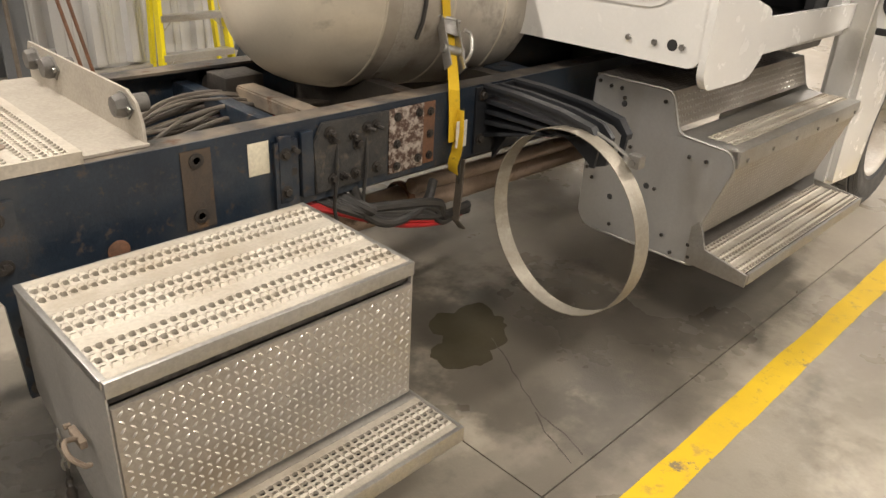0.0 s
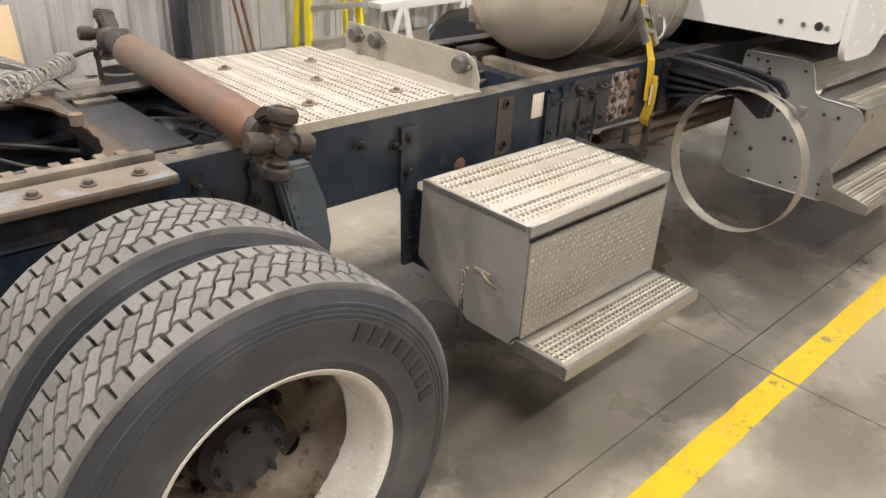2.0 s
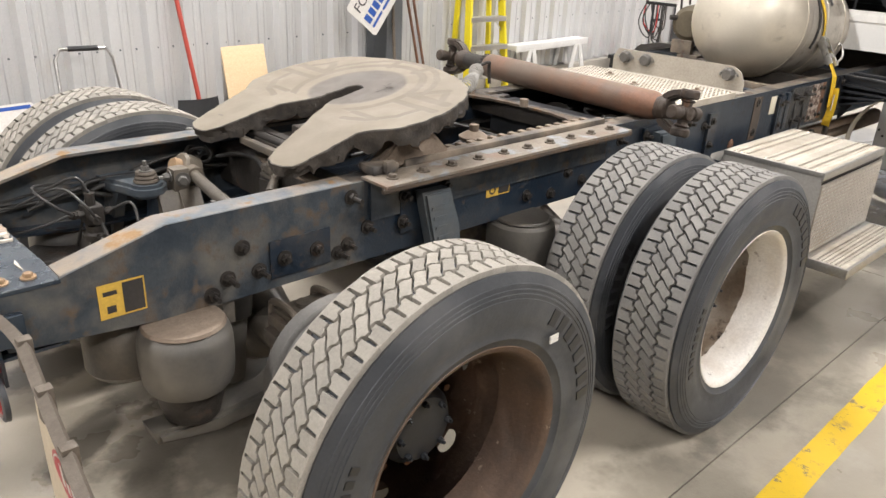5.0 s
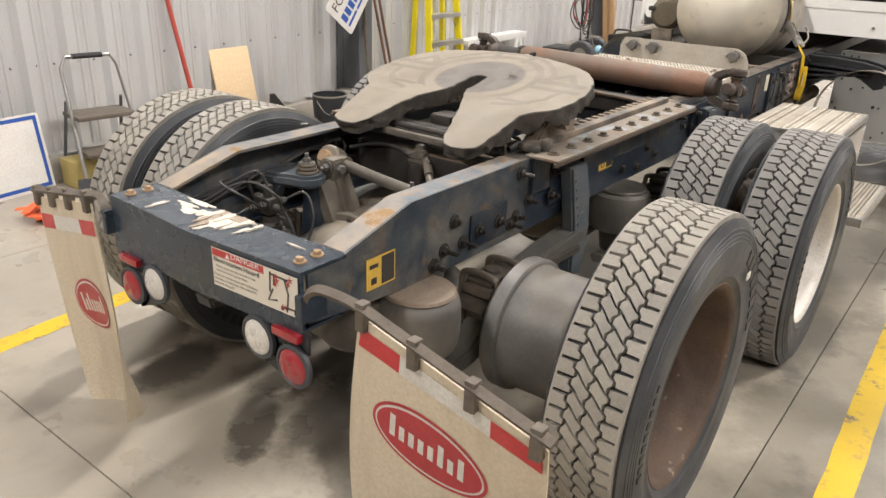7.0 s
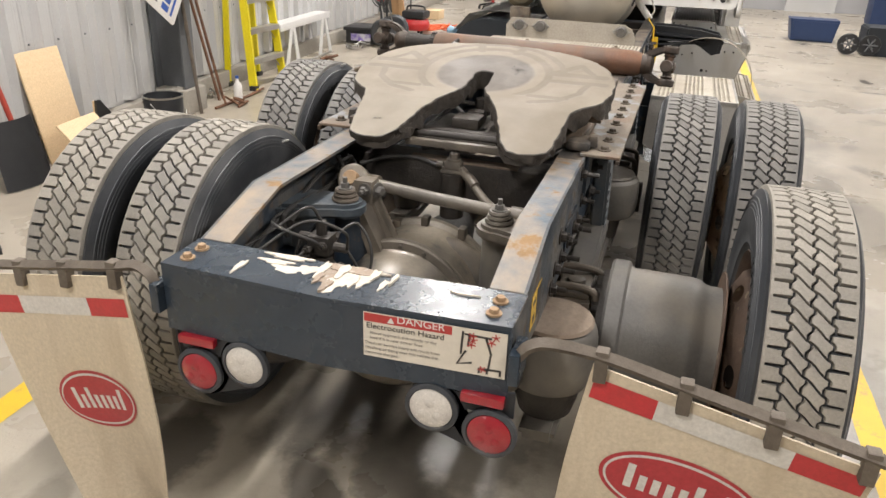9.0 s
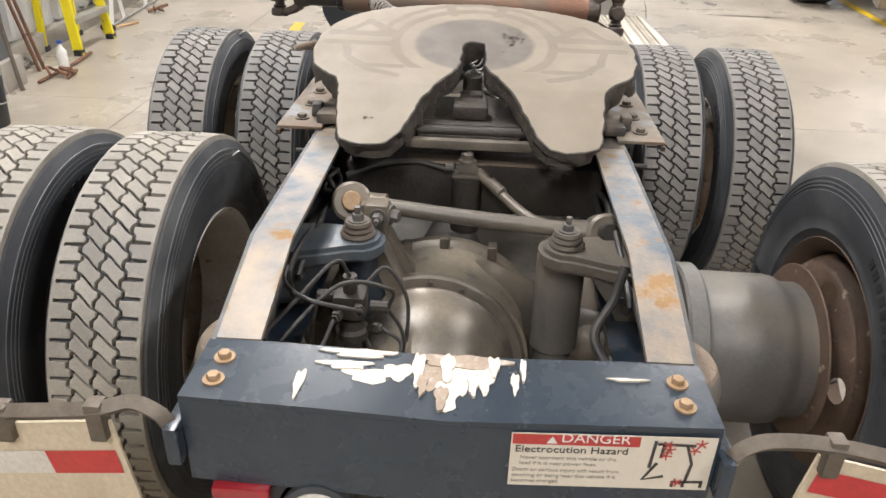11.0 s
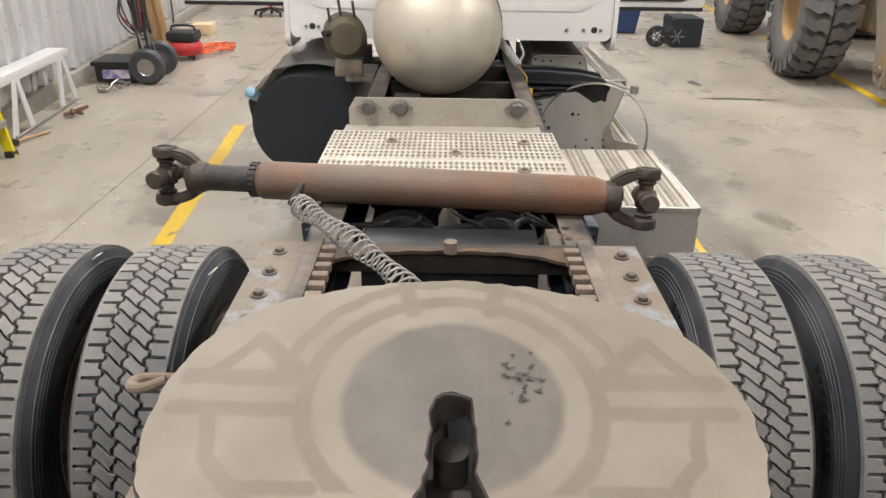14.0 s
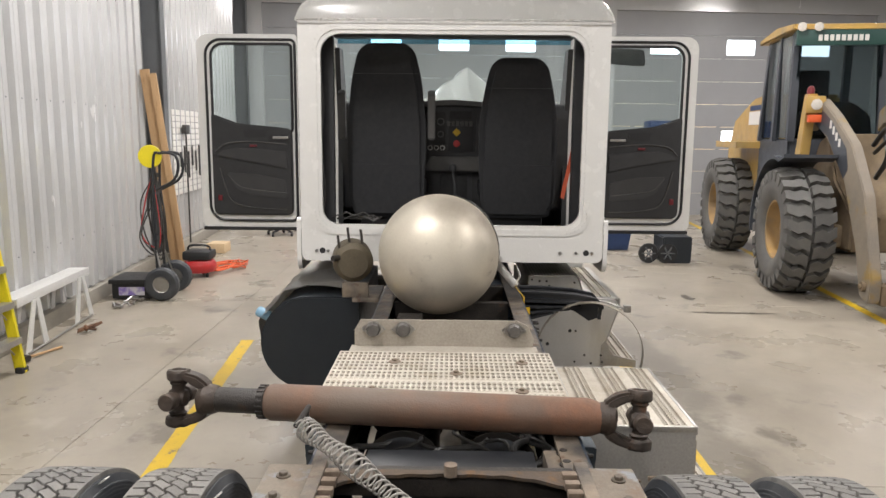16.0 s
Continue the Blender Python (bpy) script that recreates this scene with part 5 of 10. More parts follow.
lathe(bm, [(0.07, 0), (0.19, 0), (0.19, 0.02), (0.07, 0.02)], pose(AXR, -0.56, AZR, 90, 0, 0), 32, closed=True)
tp("brake_shoe_plate", bm, "grime", "greasy brake parts behind the drum")

# bolts and a patch plate on the outside of both webs
random.seed(3)
for s in (1, -1):
    for x, z in ((0.63, 0.889), (0.679, 0.805), (0.581, 0.807), (0.53, 0.77), (0.992, 0.81), (1.008, 0.963), (0.955, 0.79), (1.07, 0.85), (2.10, 0.85), (2.45, 0.93), (2.52, 0.88), (3.18, 0.90), (3.22, 0.80), (4.20, 0.93), (4.28, 0.93), (4.24, 0.80), (4.05, 0.86), (4.05, 0.93), (2.0, 0.78), (1.85, 0.80), (2.2, 0.80), (3.03, 0.93)):
        bm = B()
        bolt(bm, (x, s * 0.434, z), (0, s, 0), 0.0155, 0.016, True, random.choice((0.012, 0.03, 0.042)) if x < 1.2 else random.choice((0, 0.022, 0.03)))
        tp("bolt", bm, "grime")
    bm = B()
    box(bm, 0.715, 0.925, min(s * 0.4345, s * 0.441), max(s * 0.4345, s * 0.441), 0.768, 0.885, 0.002)
    pp = tp("patch_plate", bm, "rail", "bolted steel patch plate in frame paint")
    for x, z in ((0.761, 0.825), (0.874, 0.826)):
        bm = B()
        bolt(bm, (x, s * 0.441, z), (0, s, 0), 0.016, 0.014, True, 0.016)
        tp("bolt", bm, "grime", "", pp)
# valve block with its hoses inside the left rail
bm = B()
box(bm, 0.42, 0.48, 0.20, 0.27, 0.80, 0.86, 0.008)
cyl(bm, (0.45, 0.235, 0.86), (0.45, 0.235, 0.90), 0.016, 10)
cyl(bm, (0.44, 0.19, 0.83), (0.44, 0.15, 0.83), 0.014, 10)
cyl(bm, (0.46, 0.27, 0.84), (0.46, 0.31, 0.84), 0.014, 10)
box(bm, 0.435, 0.465, 0.215, 0.255, 0.62, 0.80, 0.006)
lathe(bm, [(0, 0), (0.036, 0), (0.038, 0.02), (0.030, 0.028), (0.030, 0.05), (0, 0.052)], pose(0.455, 0.235, 0.74), 20)
for p, q in (((0.42, 0.215, 0.84), (0.385, 0.205, 0.845)), ((0.42, 0.255, 0.82), (0.385, 0.262, 0.825)), ((0.48, 0.22, 0.83), (0.51, 0.215, 0.84)), ((0.455, 0.20, 0.76), (0.45, 0.165, 0.765))):
    cyl(bm, p, q, 0.010, 6)
    cyl(bm, Vector(p).lerp(Vector(q), 0.4), Vector(p).lerp(Vector(q), 0.75), 0.014, 6)
vb = tp("relay_valve", bm, "grime", "air valve block with fittings")
for pts in (((0.44, 0.15, 0.83), (0.40, 0.14, 0.90), (0.36, 0.24, 0.93), (0.25, 0.34, 0.86), (0.12, 0.38, 0.82)), ((0.45, 0.235, 0.90), (0.42, 0.26, 0.95), (0.33, 0.33, 0.90), (0.20, 0.40, 0.86)),
            ((0.46, 0.31, 0.84), (0.42, 0.33, 0.70), (0.36, 0.30, 0.56)), ((0.45, 0.16, 0.83), (0.46, 0.12, 0.74), (0.44, 0.13, 0.62)), ((0.47, 0.24, 0.80), (0.44, 0.18, 0.68), (0.40, 0.16, 0.60)), ((0.385, 0.205, 0.845), (0.33, 0.20, 0.89), (0.30, 0.29, 0.93), (0.42, 0.37, 0.90), (0.60, 0.39, 0.88)),
            ((0.385, 0.262, 0.825), (0.30, 0.28, 0.80), (0.22, 0.33, 0.78), (0.10, 0.39, 0.80)), ((0.51, 0.215, 0.84), (0.56, 0.17, 0.86), (0.55, 0.12, 0.78), (0.50, 0.12, 0.66)), ((0.45, 0.165, 0.765), (0.42, 0.12, 0.74), (0.36, 0.16, 0.66), (0.34, 0.24, 0.60))):
    bm = B()
    tube(bm, pts, 0.0046, 8, 8)
    tp("air_hose", bm, "wire", "thin black air hose", vb)
rnd = random.Random(8)
for s in (1, -1):
    for k in range(4):
        bm = B()
        y = s * (0.405 - 0.014 * k)
        tube(bm, [(0.10 + 0.2 * k, y, 0.84 - 0.015 * k), (0.5, y, 0.86 + rnd.uniform(-0.02, 0.03)), (0.8, y - s * 0.01, 0.90 + rnd.uniform(-0.03, 0.03)), (1.1, y, 0.86), (1.6, y, 0.84 + rnd.uniform(-0.03, 0.03)), (2.4, y, 0.86), (3.4, y, 0.84)], 0.008, 8, 6)
        tp("frame_hose", bm, "wire", "black air line along the rail")
bm = B()
pts = [(0.86 + 0.035 * math.cos(k * 0.9) + 0.012 * k / 4, 0.36 + 0.02 * math.sin(k * 1.3), 0.93 + 0.03 * math.sin(k * 0.9)) for k in range(16)]
tube(bm, pts, 0.006, 7, 5)
tp("tied_hose", bm, "wire", "coiled black hose tied to the rail")
bm = B()
tube(bm, [(0.50, -0.36, 0.93), (0.47, -0.34, 0.86), (0.42, -0.30, 0.80), (0.36, -0.33, 0.76), (0.30, -0.36, 0.78)], 0.011, 10, 8)
tp("air_hose", bm, "wire", "thick black air hose")
bm = B()
lathe(bm, [(0, 0), (0.10, 0), (0.115, 0.02), (0.115, 0.12), (0.09, 0.16), (0, 0.165)], pose(0.33, -0.30, 0.56), 32)
tp("brake_chamber", bm, "axle", "grey brake chamber")
bm = B()
lathe(bm, [(0, 0), (0.10, 0), (0.115, 0.02), (0.115, 0.12), (0.09, 0.16), (0, 0.165)], pose(0.33, 0.33, 0.53), 32)
tp("brake_chamber", bm, "grime", "dark brake chamber")

# ---- fifth wheel ----
M["angle"] = surf("dusty_angle", (0.225, 0.19, 0.147), 0.7, 0.0, (0.125, 0.10, 0.075), 7, 0.6, spot=(0.27, 0.285, 0.295), spot_scale=8, spot_at=0.57, spot_soft=0.04, spot_rough=0.45, stain=(0.20, 0.12, 0.075), stain_scale=7, stain_at=0.62, bump=0.4)
M["bracket"] = surf("dusty_galvanised", (0.42, 0.385, 0.325), 0.65, 0.2, (0.33, 0.295, 0.245), 8, 0.7, spot=(0.20, 0.13, 0.08), spot_scale=9, spot_at=0.70, bump=0.25)
M["flaked"] = surf("flaking_white", (0.42, 0.37, 0.32), 0.7, 0.0, (0.20, 0.15, 0.115), 34, 0.5, spot=(0.10, 0.055, 0.038), spot_scale=34, spot_at=0.49, spot_soft=0.06, bump=0.7)
# tool box sides: aluminium darkened, with their shade put into the colour
M["alu_shaded"] = surf("aluminium_shaded_side", (0.42, 0.405, 0.375), 0.5, 0.4, (0.34, 0.325, 0.30), 4, 0.8, spot=(0.22, 0.20, 0.18), spot_scale=9, spot_at=0.72, spot_soft=0.05, bump=0.1)
M["chequer_hi"] = surf("chequer_bars", (0.60, 0.575, 0.53), 0.34, 0.75, (0.50, 0.475, 0.43), 9, 0.7, bump=0.05)
# dark mottled colour that paints the shade in the gap below the lip
M["perforated"] = surf("lip_gap_shade", (0.06, 0.055, 0.05), 0.7, 0.2, (0.16, 0.15, 0.135), 45, 0.25, bump=0.6, bump_scale=60)
CX = 1.345


def grease_plate():
    """Plate with darker, soft-edged grease channels and a worn dark middle, mirrored about the centre line."""
    mt, N, L, P = nodes_of("greased_plate")
    pos = N.new("ShaderNodeNewGeometry").outputs["Position"]

    def vm(op, a, b=None, scale=None):
        n = N.new("ShaderNodeVectorMath")
        n.operation = op
        for sock, v in ((n.inputs[0], a), (n.inputs[1], b)):
            if isinstance(v, tuple):
                sock.default_value = v
            elif v is not None:
                L.new(v, sock)
        if scale is not None:
            if isinstance(scale, float):
                n.inputs["Scale"].default_value = scale
            else:
                L.new(scale, n.inputs["Scale"])
        return n.outputs["Value"] if op in ("LENGTH", "DOT_PRODUCT") else n.outputs["Vector"]

    def ma(op, a, b=None, clamp=False):
        n = N.new("ShaderNodeMath")
        n.operation, n.use_clamp = op, clamp
        for sock, v in ((n.inputs[0], a), (n.inputs[1], b)):
            if isinstance(v, (int, float)):
                sock.default_value = v
            elif v is not None:
                L.new(v, sock)
        return n.outputs[0]

    def rng(f, a, b, c, d):
        r = N.new("ShaderNodeMapRange")
        r.interpolation_type = "SMOOTHSTEP"
        for k, v in zip(("From Min", "From Max", "To Min", "To Max"), (a, b, c, d)):
            r.inputs[k].default_value = v
        L.new(f, r.inputs["Value"])
        return r.outputs[0]

    def nz(sc, detail, ro=0.6):
        n = N.new("ShaderNodeTexNoise")
        n.inputs["Scale"].default_value, n.inputs["Detail"].default_value, n.inputs["Roughness"].default_value = sc, detail, ro
        L.new(pos, n.inputs["Vector"])
        return n

    def mix(f, a, b):
        x = N.new("ShaderNodeMix")
        x.data_type = "RGBA"
        L.new(f, x.inputs["Factor"])
        for sock, v in ((x.inputs["A"], a), (x.inputs["B"], b)):
            if isinstance(v, tuple):
                sock.default_value = (*v, 1)
            else:
                L.new(v, sock)
        return x.outputs["Result"]
    wob = vm("SCALE", vm("SUBTRACT", nz(14, 4).outputs["Color"], (0.5, 0.5, 0.5)), scale=0.016)
    sx = N.new("ShaderNodeSeparateXYZ")
    L.new(vm("ADD", pos, wob), sx.inputs[0])
    cb = N.new("ShaderNodeCombineXYZ")
    L.new(sx.outputs[0], cb.inputs[0])
    L.new(ma("ABSOLUTE", sx.outputs[1]), cb.inputs[1])
    p = cb.outputs[0]
    arc_pts = [(CX + 0.012 + 0.292 * math.cos(radians(q)), 0.292 * math.sin(radians(q))) for q in (0, 16, 32, 48, 64, 78)]
    segs = [(u, v, 0.011) for u, v in zip(arc_pts, arc_pts[1:])]
    segs += [((1.398, 0.245), (1.400, 0.435), 0.017), ((1.332, 0.25), (1.334, 0.445), 0.014), ((1.405, 0.25), (1.492, 0.335), 0.016), ((1.405, 0.40), (1.485, 0.34), 0.012),
             ((1.57, 0.072), (1.65, 0.092), 0.016), ((1.325, 0.385), (1.24, 0.368), 0.012), ((1.24, 0.368), (1.165, 0.30), 0.012), ((1.165, 0.30), (1.135, 0.215), 0.012), ((1.188, 0.205), (1.188, 0.33), 0.011)]
    near = ma("MAXIMUM", ma("DIVIDE", ma("ABSOLUTE", ma("SUBTRACT", vm("LENGTH", vm("SUBTRACT", p, (CX + 0.012, 0.0, 0.0))), 0.238)), 0.014), rng(sx.outputs[0], 1.16, 1.20, 3.0, 0.0))
    for (x0, y0), (x1, y1), w in segs:
        dx, dy = x1 - x0, y1 - y0
        l2 = dx * dx + dy * dy
        pa = vm("SUBTRACT", p, (x0, y0, 0.0))
        h = ma("MULTIPLY", vm("DOT_PRODUCT", pa, (dx / l2, dy / l2, 0.0)), 1.0, True)
        d = vm("LENGTH", vm("SUBTRACT", pa, vm("SCALE", (dx, dy, 0.0), scale=h)))
        near = ma("MINIMUM", near, ma("DIVIDE", d, w))
    line = rng(near, 0.65, 1.45, 1.0, 0.0)
    mid = rng(vm("LENGTH", vm("SUBTRACT", p, (CX + 0.012, 0.0, 0.0))), 0.168, 0.190, 1.0, 0.0)
    c = mix(rng(nz(5, 6).outputs["Fac"], 0.3, 0.7, 0.0, 1.0), (0.222, 0.191, 0.146), (0.182, 0.153, 0.113))
    c = mix(rng(nz(2.6, 5).outputs["Fac"], 0.5, 0.75, 0.0, 0.7), c, (0.168, 0.139, 0.102))
    c = mix(ma("MULTIPLY", line, rng(nz(8, 4).outputs["Fac"], 0.2, 0.7, 0.55, 1.0)), c, (0.150, 0.124, 0.092))
    c = mix(mid, c, mix(rng(nz(9, 6).outputs["Fac"], 0.35, 0.65, 0.0, 1.0), (0.125, 0.108, 0.09), (0.10, 0.086, 0.072)))
    L.new(c, P.inputs["Base Color"])
    L.new(rng(nz(6, 4).outputs["Fac"], 0.3, 0.7, 0.52, 0.72), P.inputs["Roughness"])
    hgt = ma("SUBTRACT", ma("SUBTRACT", ma("MULTIPLY", nz(60, 5).outputs["Fac"], 0.35), ma("MULTIPLY", line, 0.8)), ma("MULTIPLY", mid, 0.8))
    b = N.new("ShaderNodeBump")
    b.inputs["Strength"].default_value, b.inputs["Distance"].default_value = 0.35, 0.004
    L.new(hgt, b.inputs["Height"])
    L.new(b.outputs[0], P.inputs["Normal"])
    return mt


M["plate"] = grease_plate()


def plate_z(x):
    return 1.145 + 0.2 * (x - 1.1) if x > 1.09 else 1.143 + 0.37 * (x - 1.09)


half = [(1.660, 0.0), (1.655, 0.08), (1.643, 0.15), (1.622, 0.23), (1.597, 0.305), (1.57, 0.35), (1.54, 0.39), (1.505, 0.422), (1.465, 0.447), (1.39, 0.470), (1.33, 0.477), (1.28, 0.476), (1.23, 0.468), (1.18, 0.450), (1.14, 0.41), (1.11, 0.378), (1.085, 0.366), (1.02, 0.358), (0.96, 0.35), (0.90, 0.342), (0.868, 0.33),
        (0.852, 0.30), (0.848, 0.25), (0.855, 0.21), (0.90, 0.178), (0.96, 0.158), (1.03, 0.133), (1.09, 0.105), (1.15, 0.072), (1.195, 0.046), (1.225, 0.038), (1.345, 0.037), (1.362, 0.030), (1.372, 0.018), (1.376, 0.0)]
full = half + [(x, -y) for x, y in half[-2:0:-1]]
rnd = random.Random(21)


def noisy(x, y, k, amp):
    v = noise.noise_vector(Vector((x * 38, y * 38, k)))
    return x + v.x * amp, y + v.y * amp


# top skin as a grid of quads cut along its outline
bm = B()
vs = []
dense = []
for (x0, y0), (x1, y1) in zip(full, full[1:] + full[:1]):
    n = max(1, int(math.hypot(x1 - x0, y1 - y0) / 0.014))
    dense += [(x0 + (x1 - x0) * k / n, y0 + (y1 - y0) * k / n) for k in range(n)]
for q in (1, -1):
    # one half of the plate on each side of the slot
    run = [p for p in dense if p[1] * q > 1e-6]
    run.sort(key=lambda p: dense.index(p))
    edge = [noisy(x, y, 0.3, 0.007) for x, y in run]
    ends = [(1.66, 0.0), (1.376, 0.0)]
    ring = ([ends[0]] + edge + [ends[1]]) if q > 0 else ([ends[1]] + edge + [ends[0]])
    face = bm.faces.new([bm.verts.new((x, y, plate_z(x))) for x, y in ring])
    bmesh.ops.triangulate(bm, faces=[face])
bmesh.ops.bisect_plane(bm, geom=bm.verts[:] + bm.edges[:] + bm.faces[:], plane_co=(1.09, 0, 0), plane_no=(1, 0, 0))
for v in bm.verts:
    v.co.z = plate_z(v.co.x)
fw = tp("fifth_wheel", bm, "plate", "dusty greasy fifth wheel coupling plate", smooth=12)
# thick rim of caked grease round the edge
bm = B()
rows = []
for lev, (drop, inset, amp) in enumerate(((0.0, 0.0, 0.007), (0.004, 0.003, 0.007), (0.016, 0.002, 0.008), (0.036, 0.002, 0.015), (0.060, -0.002, 0.020))):
    line = []
    for i, (x, y) in enumerate(dense):
        (xa, ya), (xb, yb) = dense[i - 1], dense[(i + 1) % len(dense)]
        nx, ny = yb - ya, -(xb - xa)
        ln = math.hypot(nx, ny) or 1
        px, py = noisy(x, y, 0.3 if lev < 3 else 0.3 + lev * 0.37, amp)
        hz = plate_z(x) - 0.0005 - drop * (0.45 if x < 0.92 else 1.0) * (1 + 0.6 * noise.noise(Vector((x * 22, y * 22, lev))))
        line.append(bm.verts.new((px - nx / ln * inset * -1, py - ny / ln * inset * -1, hz)))
    rows.append(line)
n = len(dense)
for a, b in zip(rows, rows[1:]):
    for k in range(n):
        bm.faces.new((a[k], a[(k + 1) % n], b[(k + 1) % n], b[k]))
tp("grease_rim", bm, "grease", "thick black caked grease along the edge", fw)
bm = B()
prism(bm, full, "z", 0, 0.02)
for v in bm.verts:
    inn = 0.05 if abs(v.co.y) < 0.04 and 1.2 < v.co.x < 1.4 else 0.0
    v.co = Vector((v.co.x * 0.97 + 0.03 * 1.3 + inn, v.co.y * 0.96, plate_z(v.co.x) - 0.045 + v.co.z))
tp("underside", bm, "grease", "", fw)


bm = B()
for k in range(26):
    x, y = rnd.gauss(1.40, 0.035), rnd.gauss(-0.118, 0.018)
    a = rnd.uniform(0, 3.1)
    w = rnd.uniform(0.004, 0.011)
    v = [bm.verts.new((x + w * math.cos(a + t) * (1 if i % 2 else 0.35), y + w * math.sin(a + t) * (1 if i % 2 else 0.35), plate_z(x) + 0.0022)) for i, t in enumerate((0, 0.9, 2.0, 3.0, 4.1, 5.2))]
    bm.faces.new(v)
for x, y in ((0.945, 0.272), (0.945, 0.255)):
    v = [bm.verts.new((x + 0.006 * math.cos(t), y + 0.005 * math.sin(t), plate_z(x) + 0.0012)) for t in (0, 1, 2, 3, 4, 5)]
    bm.faces.new(v)
tagged(tp("grease_flakes", bm, "grease", "flaking grease marks", fw), kind="stuff")
# jaw and throat below the slot
bm = B()
box(bm, 1.0, 1.36, -0.14, 0.14, 1.00, 1.03, 0.006)
box(bm, 1.24, 1.29, -0.034, 0.034, 1.03, 1.075, 0.012)
box(bm, 1.10, 1.20, -0.05, 0.05, 1.04, 1.08, 0.012)
cyl(bm, (1.35, 0, 1.04), (1.35, 0, 1.10), 0.03, 20)
tp("lock_jaw", bm, "grease", "black greasy locking jaw", fw)
bm = B()
cyl(bm, (1.02, -0.20, 1.035), (1.02, 0.20, 1.035), 0.016, 12)
box(bm, 1.035, 1.075, -0.19, 0.19, 1.00, 1.05, 0.008)
tp("lock_bar", bm, "grime", "greasy locking bar", fw)
bm = B()
box(bm, 0.96, 0.985, -0.17, 0.17, 1.005, 1.03, 0.004)
caked(bm, 0.0015, 6)
tp("dusty_bar", bm, "rod_dust", "tan dusty bar across the throat", fw)
# release handle on the left
bm = B()
tube(bm, [(1.50, 0.47, 1.13), (1.50, 0.52, 1.13), (1.49, 0.565, 1.135), (1.46, 0.57, 1.14), (1.44, 0.54, 1.15), (1.45, 0.50, 1.16)], 0.010, 10, 5)
tp("release_handle", bm, "rust_light", "bent dusty release handle", fw)

# pedestals, slider rails with teeth, side angles
for s in (1, -1):
    bm = B()
    prism(bm, [(1.12, 1.012), (1.48, 1.012), (1.40, 1.09), (1.35, 1.13), (1.25, 1.13), (1.19, 1.07)], "y", s * 0.37 - 0.03, s * 0.37 + 0.03, bevel=0.008)
    cyl(bm, (1.30, s * 0.31, 1.10), (1.30, s * 0.45, 1.10), 0.035, 20)
    tp("pedestal", bm, "rust_light", "dusty rusty pivot pedestal", fw)
    bm = B()
    box(bm, 1.09, 1.20, min(s * 0.36, s * 0.44), max(s * 0.36, s * 0.44), 1.012, 1.045, 0.012)
    box(bm, 1.13, 1.17, min(s * 0.43, s * 0.46), max(s * 0.43, s * 0.46), 1.02, 1.06, 0.008)
    caked(bm, 0.004, 3)
    tp("stop_block", bm, "rail_dusty", "dirty stop block", fw)
    bm = B()
    box(bm, 1.06, 2.36, min(s * 0.415, s * 0.545), max(s * 0.415, s * 0.545), 1.0065, 1.016, 0.002)
    an = tp("side_angle", bm, "angle", "dusty bolted side angle plate")
    bm = B()
    box(bm, 1.05, 2.36, min(s * 0.533, s * 0.545), max(s * 0.533, s * 0.545), 0.992, 1.0064, 0.002)
    caked(bm, 0.0025, 5)
    tp("edge_strip", bm, "rust_patch", "dark rusty torn edge", an)
    bm = B()
    box(bm, 1.08, 2.34, min(s * 0.4345, s * 0.4445), max(s * 0.4345, s * 0.4445), 0.87, 1.005)
    tp("web_plate", bm, "rail_worn", "", an)
    for k in range(10):
        bm = B()
        bolt(bm, (1.13 + 0.128 * k, s * 0.487, 1.016), (0, 0, 1), 0.0135, 0.012)
        tp("bolt", bm, "rod", "", an)
    bm = B()
    box(bm, 1.25, 2.36, min(s * 0.368, s * 0.408), max(s * 0.368, s * 0.408), 1.0055, 1.035, 0.003)
    sl = tp("slide_rail", bm, "rail_dusty", "dusty fifth wheel slide rail")
    for k in range(16):
        bm = B()
        x = 1.44 + 0.056 * k
        box(bm, x, x + 0.028, min(s * 0.325, s * 0.368), max(s * 0.325, s * 0.368), 1.008, 1.032, 0.004)
        tp("rack_tooth", bm, "rust_light", "", sl)
bm = B()
prism(bm, [(2.3345, -0.366), (2.3345, 0.366)] + [(2.308 + 0.004 * math.sin(2.1 * q) - 0.10 * abs(q / 12) ** 3.2, 0.0305 * q) for q in range(12, -13, -1)], "z", 1.006, 1.016)
tp("slider_end_plate", bm, "rust_patch", "rusty curved end plate of the slider")
bm = B()
box(bm, 2.335, 2.36, -0.365, 0.365, 0.93, 1.016, 0.002)
tp("slider_end_plate", bm, "grime", "rusty end plate of the slider")
bm = B()
cyl(bm, (2.30, 0.0, 1.016), (2.30, 0.0, 1.05), 0.02, 10)
tp("stop_pin", bm, "rust_light")
# black cylinders added to darken the gap under the deck, and air lines
for y in (-0.17, 0.17):
    bm = B()
    lathe(bm, [(0, 0), (0.09, 0.015), (0.125, 0.06), (0.128, 0.09), (0.128, 0.85), (0.125, 0.88), (0.09, 0.925), (0, 0.94)], pose(2.58, y, 0.80, 0, 90, 0), 32)
    ar = tp("dark_filler", bm, "black_paint", "black cylinder added to darken the gap between the rails")
    for x in (2.78, 3.30):
        bm = B()
        tube(bm, [(x, y + 0.133 * math.cos(q * math.pi / 12), 0.80 + 0.133 * math.sin(q * math.pi / 12)) for q in range(25)], 0.02, flat=(0.018, 0.002))
        tp("tank_band", bm, "grime", "", ar)
line_rnd = random.Random(31)
